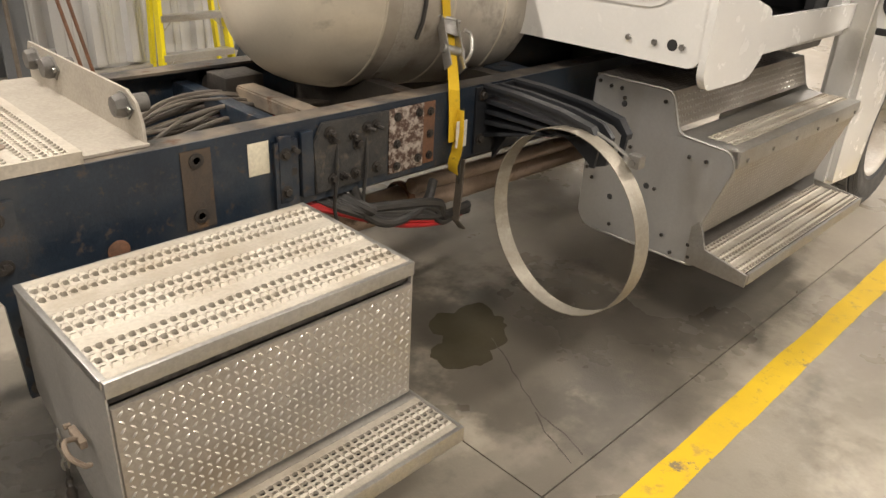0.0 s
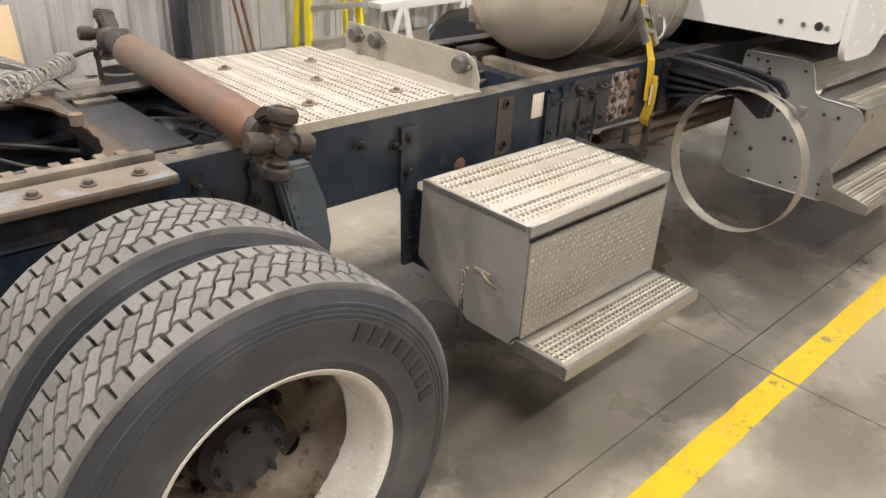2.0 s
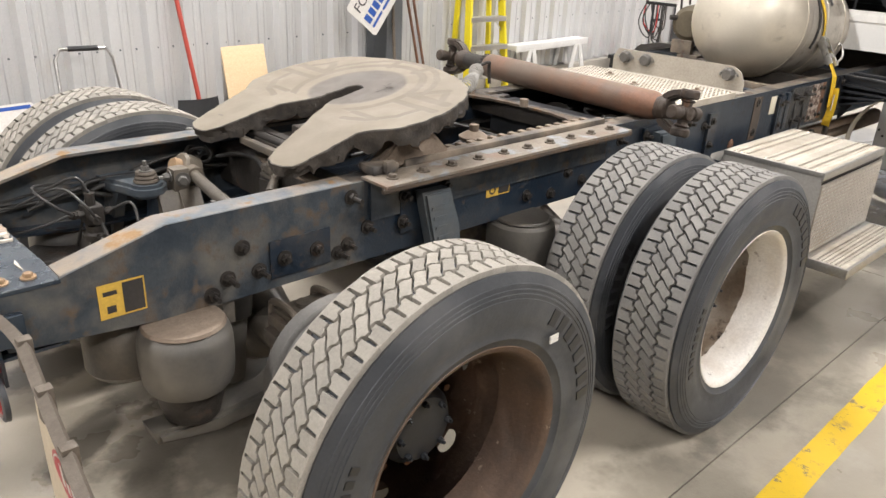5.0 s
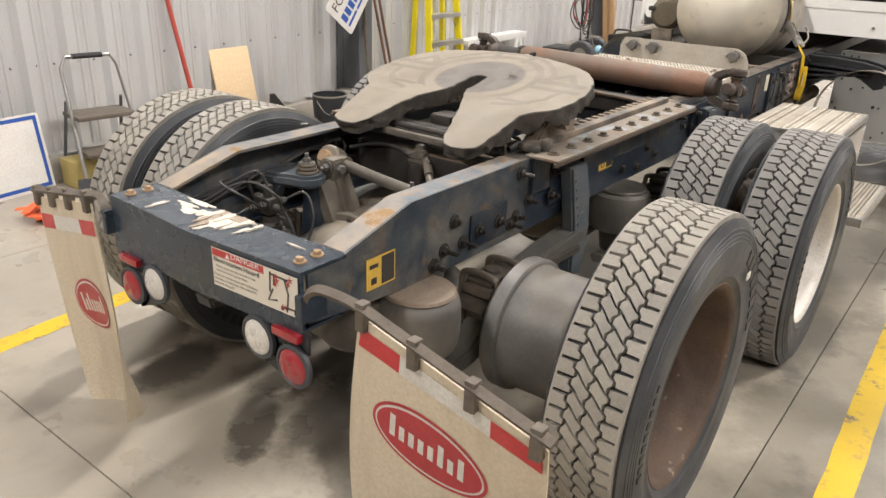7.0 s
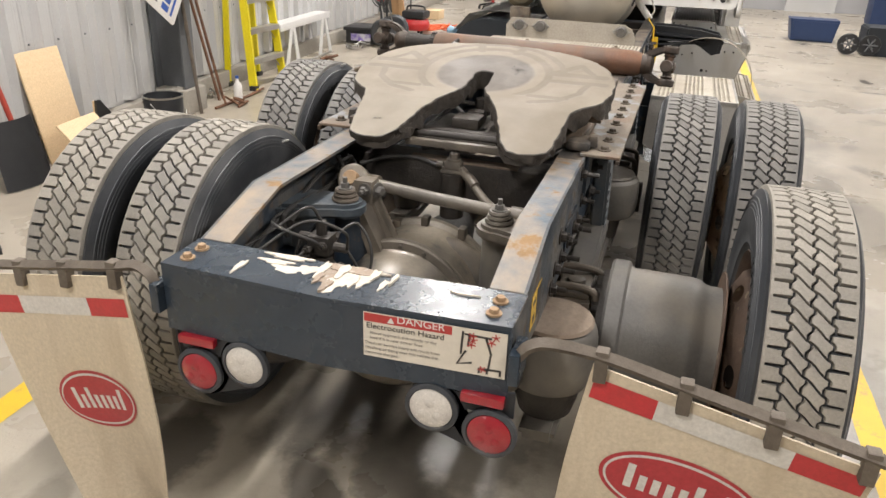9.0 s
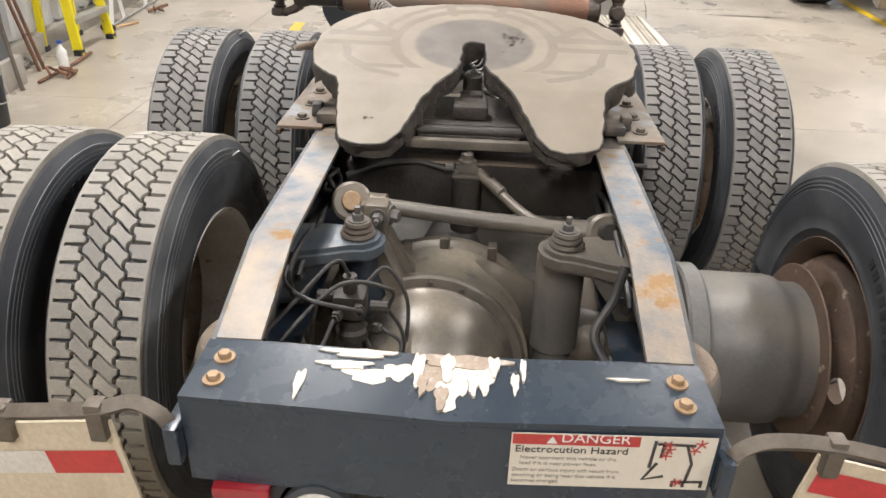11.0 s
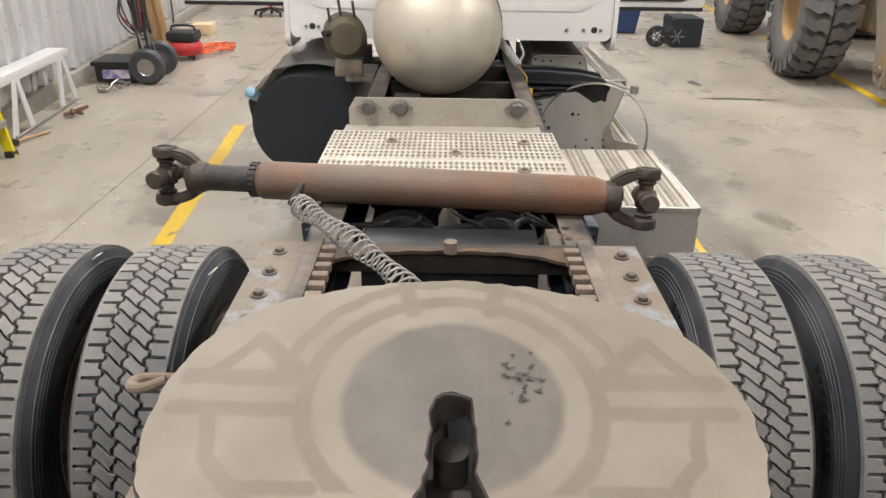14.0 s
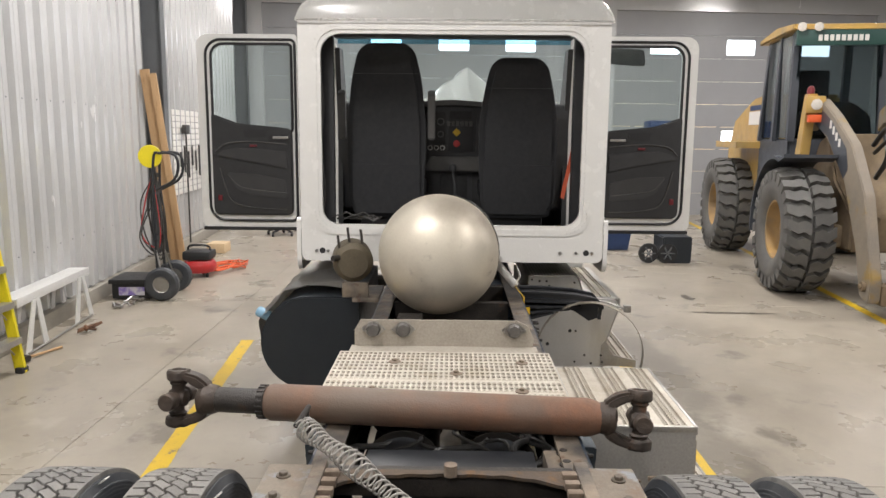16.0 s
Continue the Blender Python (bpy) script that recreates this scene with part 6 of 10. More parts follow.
for k in range(12):
    bm = B()
    y0 = line_rnd.uniform(-0.36, 0.36)
    tube(bm, [(2.56, y0, 0.86 + line_rnd.uniform(-0.04, 0.08)), (2.64 + line_rnd.uniform(-0.03, 0.05), y0 + line_rnd.uniform(-0.14, 0.14), 0.93 + line_rnd.uniform(-0.03, 0.03)), (2.76, y0 + line_rnd.uniform(-0.12, 0.12), 0.93 + line_rnd.uniform(-0.02, 0.03)), (2.95, y0, 0.90)], line_rnd.choice((0.006, 0.008, 0.011)), 8, 6)
    tp("air_line", bm, "wire", "black air line under the deck")
# crossmembers between the rails
for x0, x1, z0, z1, mat, w in ((2.372, 2.54, 0.84, 0.988, "black_paint", 0.27), (1.00, 1.14, 0.80, 0.945, "grime", 0.42), (3.56, 3.66, 0.76, 0.97, "inner", 0.424), (4.10, 4.16, 0.76, 0.95, "rail", 0.424), (5.2, 5.35, 0.76, 0.99, "rail", 0.424)):
    bm = B()
    box(bm, x0, x1, -w, w, z0, z1, 0.008)
    tp("crossmember", bm, mat, "steel crossmember between the rails")
for s in (1, -1):
    bm = B()
    box(bm, 2.40, 2.54, min(s * 0.30, s * 0.42), max(s * 0.30, s * 0.42), 0.93, 0.992, 0.006)
    tp("crossmember_end", bm, "rail_dusty", "scraped bracket plate")
    for dx in (0.03, 0.11):
        bm = B()
        bolt(bm, (2.40 + dx, s * 0.36, 0.992), (0, 0, 1), 0.014, 0.012)
        tp("bracket_bolt", bm, "grime")
# valve on the crossmember with its hose
bm = B()
box(bm, 0.962, 1.026, -0.040, 0.040, 0.918, 0.930, 0.004)
box(bm, 0.970, 1.018, -0.030, 0.030, 0.930, 0.958, 0.006)
lathe(bm, [(0.026, 0), (0.026, 0.008), (0.018, 0.012), (0.018, 0.026), (0.010, 0.030), (0, 0.031)], pose(0.994, 0.0, 0.957), 20)
for dx, dy in ((-0.022, -0.030), (0.022, -0.030), (-0.022, 0.030), (0.022, 0.030)):
    bolt(bm, (0.994 + dx, dy, 0.930), (0, 0, 1), 0.007, 0.008, False)
cyl(bm, (0.99, 0.035, 0.942), (0.99, 0.06, 0.942), 0.012, 10)
cyl(bm, (0.985, -0.030, 0.935), (0.965, -0.055, 0.925), 0.012, 6)
lv = tp("levelling_valve", bm, "rod_dust", "dusty levelling valve with hoses")
bm = B()
cyl(bm, (0.985, 0.0, 0.76), (0.985, 0.0, 0.9175), 0.042, 20)
cyl(bm, (0.985, 0.0, 0.80), (0.985, 0.0, 0.812), 0.047, 20)
tp("valve_post", bm, "grime", "dark greasy canister below the valve", lv)
for pts, r in ((((0.98, -0.035, 0.93), (0.93, -0.09, 0.90), (0.86, -0.16, 0.87), (0.79, -0.24, 0.86)), 0.014), (((0.99, 0.06, 0.935), (1.0, 0.14, 0.95), (0.98, 0.24, 0.945), (0.95, 0.33, 0.92)), 0.008), (((1.02, 0.0, 0.985), (1.05, 0.05, 0.99), (1.0, 0.12, 0.985)), 0.008)):
    bm = B()
    tube(bm, pts, r, 10, 8)
    tp("hose", bm, "rod_dust" if r > 0.01 else "wire", "dusty hose", lv)
for f in (0.06, 0.11, 0.16, 0.21):
    bm = B()
    p = Vector((0.965, -0.055, 0.922)).lerp(Vector((0.86, -0.16, 0.87)), f * 1.6)
    cyl(bm, p, p + Vector((-0.008, -0.008, -0.004)), 0.0175, 12)
    tp("hose_crimp", bm, "rod_dust", "", lv)
# pale tan strip: light on the crossmember's top edge, put into colour
bm = B()
box(bm, 1.002, 1.06, -0.22, 0.17, 0.9455, 0.9500, 0.001)
caked(bm, 0.0012, 2)
tp("lit_top_strip", bm, "rust_light", "tan strip painting the lit top edge of the crossmember")
# things seen through the frame: drive line, tank of air, wiring
bm = B()
cyl(bm, (1.25, 0.05, 0.62), (2.02, 0.05, 0.66), 0.05, 20)
tp("short_shaft", bm, "grime", "greasy drive shaft between the axles")
bm = B()
lathe(bm, [(0, 0), (0.08, 0.01), (0.12, 0.05), (0.12, 0.55), (0.08, 0.59), (0, 0.60)], pose(1.45, -0.12, 0.72, 0, 90, 0), 28)
tp("air_reservoir", bm, "black_paint", "black air reservoir between the rails")
for k in range(10):
    bm = B()
    y0 = rnd.uniform(-0.30, 0.30)
    tube(bm, [(1.5, y0, 0.83 + rnd.uniform(0, 0.06)), (1.75, y0 + rnd.uniform(-0.1, 0.1), 0.90 + rnd.uniform(-0.05, 0.06)), (2.0, y0 + rnd.uniform(-0.12, 0.12), 0.93 + rnd.uniform(-0.08, 0.05)), (2.2, y0 + rnd.uniform(-0.1, 0.1), 0.88), (2.5, y0, 0.80)], rnd.choice((0.006, 0.009, 0.012)), 8, 6)
    tp("hose", bm, "wire", "black hose between the rails")
bm = B()
lathe(bm, [(0, 0), (0.06, 0), (0.062, 0.012), (0.035, 0.03), (0.02, 0.035), (0.02, 0.06), (0, 0.062)], pose(1.86, -0.12, 0.955), 24)
tp("slide_lock_cylinder", bm, "rust_light", "dusty round lock cylinder")

# ---- deck plate and socket bracket ----
bm = B()
NX, NY = 30, 44
grip(bm, 2.792, 3.452, -0.432, 0.492, 1.040, NX, NY, along="y", bands={0, 6, 12, 17, 23, 29}, size=0.36)
deck = tp("deck_plate", bm, "alu_dusty", "dusty serrated aluminium deck plate", smooth=0)
bm = B()
for y0, y1 in ((-0.436, -0.432), (0.492, 0.496)):
    box(bm, 2.79, 3.454, y0, y1, 1.008, 1.040)
for x0, x1 in ((2.788, 2.792), (3.452, 3.456)):
    box(bm, x0, x1, -0.436, 0.496, 1.008, 1.040)
tp("deck_lip", bm, "alu_dusty", "", deck)
# added dark sheet: paints the shade seen down through the deck holes
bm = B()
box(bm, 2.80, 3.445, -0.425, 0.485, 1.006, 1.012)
tp("deck_hole_shade", bm, "grime", "", deck)
for x, y in ((2.95, 0.30), (2.95, -0.27), (3.30, 0.24), (3.30, -0.30), (3.15, -0.02)):
    bm = B()
    lathe(bm, [(0, 0), (0.026, 0), (0.026, 0.003), (0, 0.004)], pose(x, y, 1.041), 20)
    bolt(bm, (x, y, 1.044), (0, 0, 1), 0.011, 0.008, False)
    tp("deck_bolt", bm, "rust_light", "washer and bolt in the deck", deck)
bm = B()
prism(bm, [(3.455, 1.0065), (3.64, 1.0065), (3.64, 1.014), (3.455, 1.014)], "y", -0.40, 0.47)
sk = tp("socket_bracket", bm, "bracket", "dusty galvanised angle bracket with sockets")
bm = B()
prism(bm, [(-0.385, 1.014), (0.455, 1.014), (0.455, 1.09), (0.425, 1.14), (-0.31, 1.14), (-0.36, 1.115), (-0.385, 1.06)], "x", 3.632, 3.640)
tp("upright", bm, "bracket", "", sk)
for y, mat, fl in ((0.366, "valve_grey", 1), (0.225, "valve_grey", 0), (-0.294, "valve_grey", 1)):
    bm = B()
    lathe(bm, [(0, 0), (0.034, 0), (0.034, 0.018), (0.028, 0.034), (0, 0.036)], pose(3.632, y, 1.095, 0, -90, 0), 8 if fl else 16)
    cyl(bm, (3.64, y, 1.095), (3.69, y, 1.095), 0.026, 16)
    tp("socket", bm, mat, "round trailer socket", sk)
    bm = B()
    prism(bm, [(y - 0.058, 1.095), (y - 0.02, 1.13), (y + 0.02, 1.13), (y + 0.058, 1.095), (y + 0.02, 1.06), (y - 0.02, 1.06)], "x", 3.627, 3.6315)
    for dy in (-0.046, 0.046):
        bolt(bm, (3.627, y + dy, 1.095), (-1, 0, 0), 0.008, 0.008, False)
    tp("socket_flange", bm, "steel", "", sk)

# ---- tool box with steps ----
BX0, BX1, BY0, BY1, BZ = 3.222, 4.012, -1.036, -0.545, 0.798
bm = B()
side = [(BY1, BZ - 0.012), (BY0 + 0.004, BZ - 0.012), (BY0 + 0.004, 0.405), (BY0 + 0.05, 0.352), (-0.80, 0.352), (BY1 + 0.01, 0.50)]
prism(bm, side, "x", BX0, BX0 + 0.004)
tb = tp("tool_box", bm, "alu_shaded", "aluminium step tool box with chequer plate door")
bm = B()
prism(bm, side, "x", BX1 - 0.004, BX1)
tp("end_panel", bm, "alu_shaded", "", tb)
bm = B()
prism(bm, [(BY1, BZ - 0.012), (BY1 + 0.01, 0.50), (BY1 + 0.006, 0.50), (BY1 - 0.004, BZ - 0.012)], "x", BX0 + 0.004, BX1 - 0.004)
prism(bm, [(-0.80, 0.352), (BY1 + 0.01, 0.50), (BY1 + 0.01, 0.504), (-0.80, 0.357)], "x", BX0 + 0.004, BX1 - 0.004)
tp("back_panel", bm, "alu_shaded", "", tb)
bm = B()
box(bm, BX0 + 0.004, BX1 - 0.004, -1.0, -0.80, 0.352, 0.357)
tp("bottom_panel", bm, "alu_shaded", "", tb)
bm = B()
NX, NY = 34, 19
grip(bm, BX0 + 0.012, BX1 - 0.012, BY0 + 0.012, BY1 - 0.006, BZ, NX, NY, along="x", bands={0, 5, 6, 12, 13, 18}, size=0.34, lift=0.008)
tp("box_tread", bm, "alu_dusty", "serrated dusty tread plate", tb, smooth=0)
bm = B()
box(bm, BX0, BX1, BY0 - 0.003, BY0 + 0.012, BZ - 0.036, BZ + 0.001, 0.003)
box(bm, BX0 - 0.0025, BX0 + 0.012, BY0 + 0.012, BY1, BZ - 0.020, BZ + 0.0005, 0.001)
box(bm, BX1 - 0.012, BX1 + 0.0025, BY0 + 0.012, BY1, BZ - 0.020, BZ + 0.0005, 0.001)
box(bm, BX0, BX1, BY1 - 0.006, BY1, BZ - 0.030, BZ, 0.001)
tp("tread_lip", bm, "alu", "worn bright folded lip", tb)
# dark sheet added below the tread so its holes look shaded
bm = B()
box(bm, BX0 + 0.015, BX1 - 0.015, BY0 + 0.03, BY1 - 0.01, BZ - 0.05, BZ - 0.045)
tp("tread_hole_shade", bm, "grime", "", tb)
# dark strip in place of the shade behind the folded lip
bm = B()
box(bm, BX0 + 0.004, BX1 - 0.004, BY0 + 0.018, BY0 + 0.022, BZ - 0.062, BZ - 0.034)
tp("shadow_gap", bm, "perforated", "dark mottled strip painting the shade under the lip", tb)
bm = B()
box(bm, BX0 + 0.005, BX1 - 0.005, BY0 - 0.004, BY0 + 0.012, 0.392, BZ - 0.062, 0.004)
door = tp("box_door", bm, "chequer", "chequer plate door", tb)
bm = B()
lozenges(bm, BX1 - BX0 - 0.02, BZ - 0.062 - 0.392 - 0.012, 0.0205, Matrix.Translation((BX0 + 0.01, BY0 - 0.004, 0.398)) @ pose(0, 0, 0, 90, 0, 0))
tagged(tp("chequer_pattern", bm, "chequer_hi", "raised chequer bars", door), kind="stuff")
bm = B()
grip(bm, 3.240, 4.012, -1.226, -1.062, 0.384, 34, 8, along="x", bands={0, 7}, size=0.36, lift=0.005)
stp = tp("lower_step", bm, "alu_dusty", "serrated lower step", tb, smooth=0)
bm = B()
box(bm, 3.222, 4.024, -1.240, -1.226, 0.338, 0.386, 0.004)
box(bm, 3.222, 3.240, -1.226, -1.02, 0.338, 0.386, 0.003)
box(bm, 4.012, 4.024, -1.226, -1.02, 0.338, 0.386, 0.003)
box(bm, 3.240, 4.012, -1.062, -1.03, 0.380, 0.386, 0.002)
tp("step_frame", bm, "alu", "scraped bright step edge", stp)
# another added dark sheet, shading the holes of the lower step
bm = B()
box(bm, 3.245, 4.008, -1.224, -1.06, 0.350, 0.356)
tp("step_hole_shade", bm, "grime", "", stp)
# latch with its chain
bm = B()
box(bm, 3.196, 3.212, -0.905, -0.835, 0.565, 0.585, 0.004)
tube(bm, [(3.20, -0.88, 0.58), (3.17, -0.90, 0.60), (3.165, -0.93, 0.585), (3.185, -0.945, 0.56), (3.20, -0.94, 0.55)], 0.006, 8, 5)
cyl(bm, (3.212, -0.80, 0.56), (3.198, -0.80, 0.56), 0.007, 8)
la = tp("latch", bm, "rust_light", "rusty latch hook", tb)
for k in range(6):
    bm = B()
    c = Vector((3.186, -0.80, 0.545 - 0.027 * k))
    tube(bm, [c + Vector(((0.007 if k % 2 else 0) * math.cos(a), (0 if k % 2 else 0.007) * math.cos(a), 0.017 * math.sin(a))) for a in [2 * math.pi * q / 12 for q in range(13)]], 0.003, 6)
    tp("chain_link", bm, "steel" if k < 4 else "grime", "", la)
bm = B()
lathe(bm, [(0, 0), (0.012, 0.006), (0.013, 0.03), (0.006, 0.045), (0, 0.046)], pose(3.186, -0.80, 0.355), 12)
tp("chain_end", bm, "grime", "", la)
# hangers that carry the box
for x in (3.235, 4.02):
    bm = B()
    prism(bm, [(x - 0.035, 0.96), (x + 0.045, 0.96), (x + 0.045, 0.42), (x - 0.01, 0.42), (x - 0.02, 0.70), (x - 0.035, 0.73)], "y", -0.452, -0.4345)
    prism(bm, [(x + 0.035, 0.72), (x + 0.045, 0.72), (x + 0.045, 0.42), (x + 0.035, 0.42)], "y", -0.545, -0.452)
    bk = tp("box_hanger", bm, "rail", "dark blue bracket under the rail")
    for z in (0.92, 0.80, 0.62, 0.53, 0.45):
        bm = B()
        bolt(bm, (x + (0.0 if z > 0.7 else 0.012), -0.452, z), (0, -1, 0), 0.013, 0.012)
        tp("hanger_bolt", bm, "grime", "", bk)

# ---- pieces along the right rail ----
bm = B()
box(bm, 3.70, 3.79, -0.4375, -0.4345, 0.752, 0.985)
rp = tp("rust_patch_plate", bm, "rust_patch", "brown rusty rectangle where a bracket sat")
for z in (0.955, 0.79):
    bm = B()
    lathe(bm, [(0, 0), (0.010, 0), (0.022, 0.001), (0.022, 0.004), (0.011, 0.005), (0.010, 0.003)], pose(3.745, -0.4375, z, 90, 0, 0), 20)
    tp("bolt_hole", bm, "grime", "", rp)
bm = B()
box(bm, 3.905, 3.975, -0.4365, -0.4345, 0.868, 0.968, 0.0006)
tp("paper_label", bm, "paper", "faded cream paper label with stains")
bm = B()
box(bm, 4.44, 4.60, -0.4405, -0.4345, 0.755, 0.985, 0.004)
fp = tp("flaked_plate", bm, "flaked", "rusty plate with flaking white paint")
bm = B()
box(bm, 4.60, 4.655, -0.439, -0.4345, 0.76, 0.985, 0.003)
tp("side_strip", bm, "rust", "", fp)
for x, z in ((4.475, 0.955), (4.475, 0.86), (4.475, 0.78), (4.575, 0.955), (4.575, 0.79), (4.63, 0.95), (4.63, 0.87), (4.63, 0.79)):
    bm = B()
    bolt(bm, (x, -0.4405, z), (0, -1, 0), 0.010, 0.008)
    tp("bolt", bm, "grime", "", fp)
bm = B()
prism(bm, [(4.135, 0.76), (4.43, 0.768), (4.435, 0.985), (4.16, 0.99), (4.125, 0.93)], "y", -0.446, -0.4345, bevel=0.003)
caked(bm, 0.002, 5, 3)
cst = tp("rail_casting", bm, "casting", "mottled dark mounting plate with bolts on the rail")
for x, z, st in ((4.19, 0.955, 0.02), (4.20, 0.80, 0), (4.30, 0.90, 0), (4.34, 0.945, 0.035), (4.375, 0.945, 0.035), (4.38, 0.80, 0), (4.29, 0.80, 0.012)):
    bm = B()
    bolt(bm, (x, -0.446, z), (0, -1, 0), 0.013, 0.013, True, st)
    tp("casting_bolt", bm, "grime", "", cst)
for x in (4.02, 4.10):
    bm = B()
    box(bm, x - 0.022, x + 0.022, -0.455, -0.4345, 0.765, 0.975, 0.004)
    tp("rail_bracket", bm, "rail", "dark bracket strip on the rail")
bm = B()
lathe(bm, [(0, 0), (0.024, 0), (0.03, 0.004), (0.024, 0.008), (0, 0.008)], pose(3.505, -0.4345, 0.755, 90, 0, 0), 24)
tp("rust_washer", bm, "rust", "rusty washer")

# ---- tank lying on the frame, with its strap ----
M["strap_metal"] = surf("strap_metal", (0.42, 0.385, 0.32), 0.45, 0.6, (0.27, 0.24, 0.19), 9, 0.6, spot=(0.60, 0.55, 0.46), spot_scale=24, spot_at=0.62, bump=0.3)
M["yoke"] = surf("yoke_iron", (0.028, 0.025, 0.022), 0.55, 0.2, (0.085, 0.058, 0.04), 12, 0.6, spot=(0.24, 0.12, 0.06), spot_scale=9, spot_at=0.68, bump=0.5)
M["wire_dusty"] = surf("cable_dusty", (0.05, 0.045, 0.04), 0.65, 0.0, (0.17, 0.14, 0.11), 14, 0.6, bump=0.1)
M["alu_plate"] = surf("brushed_plate", (0.62, 0.62, 0.61), 0.34, 0.75, (0.52, 0.52, 0.51), 5, 0.8, streak=(1, 1, 0.35), stain=(0.42, 0.40, 0.36), stain_scale=3, stain_at=0.62, bump=0.03, grain=0.04)
M["tank_black"] = surf("tank_black", (0.008, 0.012, 0.017), 0.5, 0.0, (0.014, 0.018, 0.023), 6, 0.7, bump=0.15)
M["cap_blue"] = surf("cap_blue", (0.25, 0.42, 0.55), 0.5, 0.0, (0.2, 0.35, 0.48), 9, 0.6, bump=0.1)
M["canister"] = surf("canister_olive", (0.14, 0.115, 0.075), 0.65, 0.2, (0.09, 0.075, 0.05), 9, 0.6, spot=(0.22, 0.15, 0.09), spot_scale=12, spot_at=0.66, bump=0.4)
M["white_dim"] = surf("white_seam", (0.60, 0.59, 0.56), 0.35, 0.0, (0.52, 0.51, 0.48), 8, 0.6, bump=0.05)
M["tint_blue"] = glass("tinted_band", (0.28, 0.56, 0.72), 0.02)
M["trim_mid"] = surf("cab_trim_mid", (0.030, 0.030, 0.031), 0.5, 0.0, (0.040, 0.039, 0.039), 9, 0.6, bump=0.2, bump_scale=240)
M["red_dim"] = surf("dull_red", (0.16, 0.012, 0.018), 0.4, 0.0, (0.11, 0.01, 0.014), 30, 0.6, bump=0.1)
M["trim_dark"] = surf("cab_trim_dark", (0.017, 0.017, 0.018), 0.55, 0.0, (0.025, 0.025, 0.026), 9, 0.6, bump=0.2, bump_scale=240)
gas = thing("gas_tank", "large dull steel cylinder tank lying on the frame", "tank")
TM = pose(4.20, 0.078, 1.335, 0, 95.7, 0) @ Matrix.Diagonal((0.97, 0.97, 1, 1))
bm = B()
lathe(bm, [(0.0, 0.0), (0.06, 0.003), (0.112, 0.008), (0.16, 0.02), (0.202, 0.038), (0.242, 0.064), (0.275, 0.098), (0.305, 0.138), (0.325, 0.179), (0.343, 0.23), (0.354, 0.282), (0.361, 0.33), (0.363, 0.372)], TM, 72)
part("end_dome", bm, M["tank"], gas, "clean dull metal end dome")
bm = B()
lathe(bm, [(0.363, 0.372), (0.363, 0.62), (0.3635, 0.625), (0.363, 0.63), (0.363, 0.99), (0.354, 1.086), (0.325, 1.189), (0.275, 1.27), (0.202, 1.33), (0.112, 1.36), (0, 1.368)], TM, 72)
part("shell", bm, M["tank_side"], gas, "stained dull metal shell, darkened for the shade below it")
for h, r in ((0.37, 0.3645), (0.70, 0.3645), (0.99, 0.3645)):
    bm = B()
    lathe(bm, [(0.361, h - 0.008), (r + 0.0015, h - 0.004), (r + 0.0015, h + 0.004), (0.361, h + 0.008)], TM, 72)
    part("weld_seam", bm, M["tank"], gas)
bm = B()
lathe(bm, [(0.3645, 0.44), (0.366, 0.442), (0.366, 0.56), (0.3645, 0.562)], TM, 72)
part("dull_band", bm, M["tank_band"], gas, "dark worn band round the tank")
bm = B()
tube(bm, [TM @ Vector((0.374 * math.cos(a), 0.374 * math.sin(a), 0.52 + 0.02 * math.sin(3 * a))) for a in [radians(q) for q in range(-150, -60, 10)]], 0.008, 8)
tube(bm, [TM @ Vector((0.374 * math.cos(a), 0.374 * math.sin(a), 0.74)) for a in [radians(q) for q in range(-165, -110, 10)]], 0.007, 8)
part("hose", bm, M["wire"], gas, "black hose along the tank")
for sx in (4.62, 5.10):
    bm = B()
    low = 1.335 - 0.10 * (sx - 4.20)
    arc = [(-0.32 + 0.04 * k, min(1.0, low - math.sqrt(0.355 ** 2 - (-0.32 + 0.04 * k - 0.078) ** 2)) if abs(-0.32 + 0.04 * k - 0.078) < 0.35 else 1.0) for k in range(17)]
    prism(bm, [(-0.34, 0.80), (0.34, 0.80), (0.34, 1.0)] + arc[::-1] + [(-0.34, 1.0)], "x", sx - 0.03, sx + 0.03)
    part("cradle", bm, M["grime"], gas, "dark dusty steel cradle")

M["webbing"] = surf("yellow_webbing", (0.74, 0.49, 0.015), 0.75, 0.0, (0.64, 0.40, 0.015), 20, 0.6, spot=(0.16, 0.11, 0.05), spot_scale=18, spot_at=0.68, bump=0.5, bump_scale=300)
strap = thing("ratchet_strap", "yellow webbing ratchet strap over the tank", "strap")
bm = B()
pts = [Vector((4.86 - 0.0011 * max(0, a + 15), 0.078 - 0.358 * math.cos(radians(a)), 1.272 + 0.358 * math.sin(radians(a)))) for a in range(150, -20, -5)]
pts += [Vector((4.85, -0.292, 1.172)), Vector((4.79, -0.38, 1.085)), Vector((4.735, -0.447, 1.010)), Vector((4.74, -0.452, 0.92)), Vector((4.74, -0.455, 0.82))]
tube(bm, pts, 0.02, flat=(0.024, 0.0015))
part("webbing", bm, M["webbing"], strap)
bm = B()
tube(bm, [(4.75, -0.462, 0.94), (4.752, -0.466, 0.86), (4.745, -0.468, 0.79), (4.735, -0.462, 0.735), (4.745, -0.458, 0.70)], 0.02, 8, 4, flat=(0.025, 0.0015))
part("loose_end", bm, M["webbing"], strap, "loose yellow strap tail")
bm = B()
zz = Vector((0.07, 0.12, 0.135)).normalized()
xx = (Vector((1, 0, 0)) - zz * zz.x).normalized()
yy = zz.cross(xx)
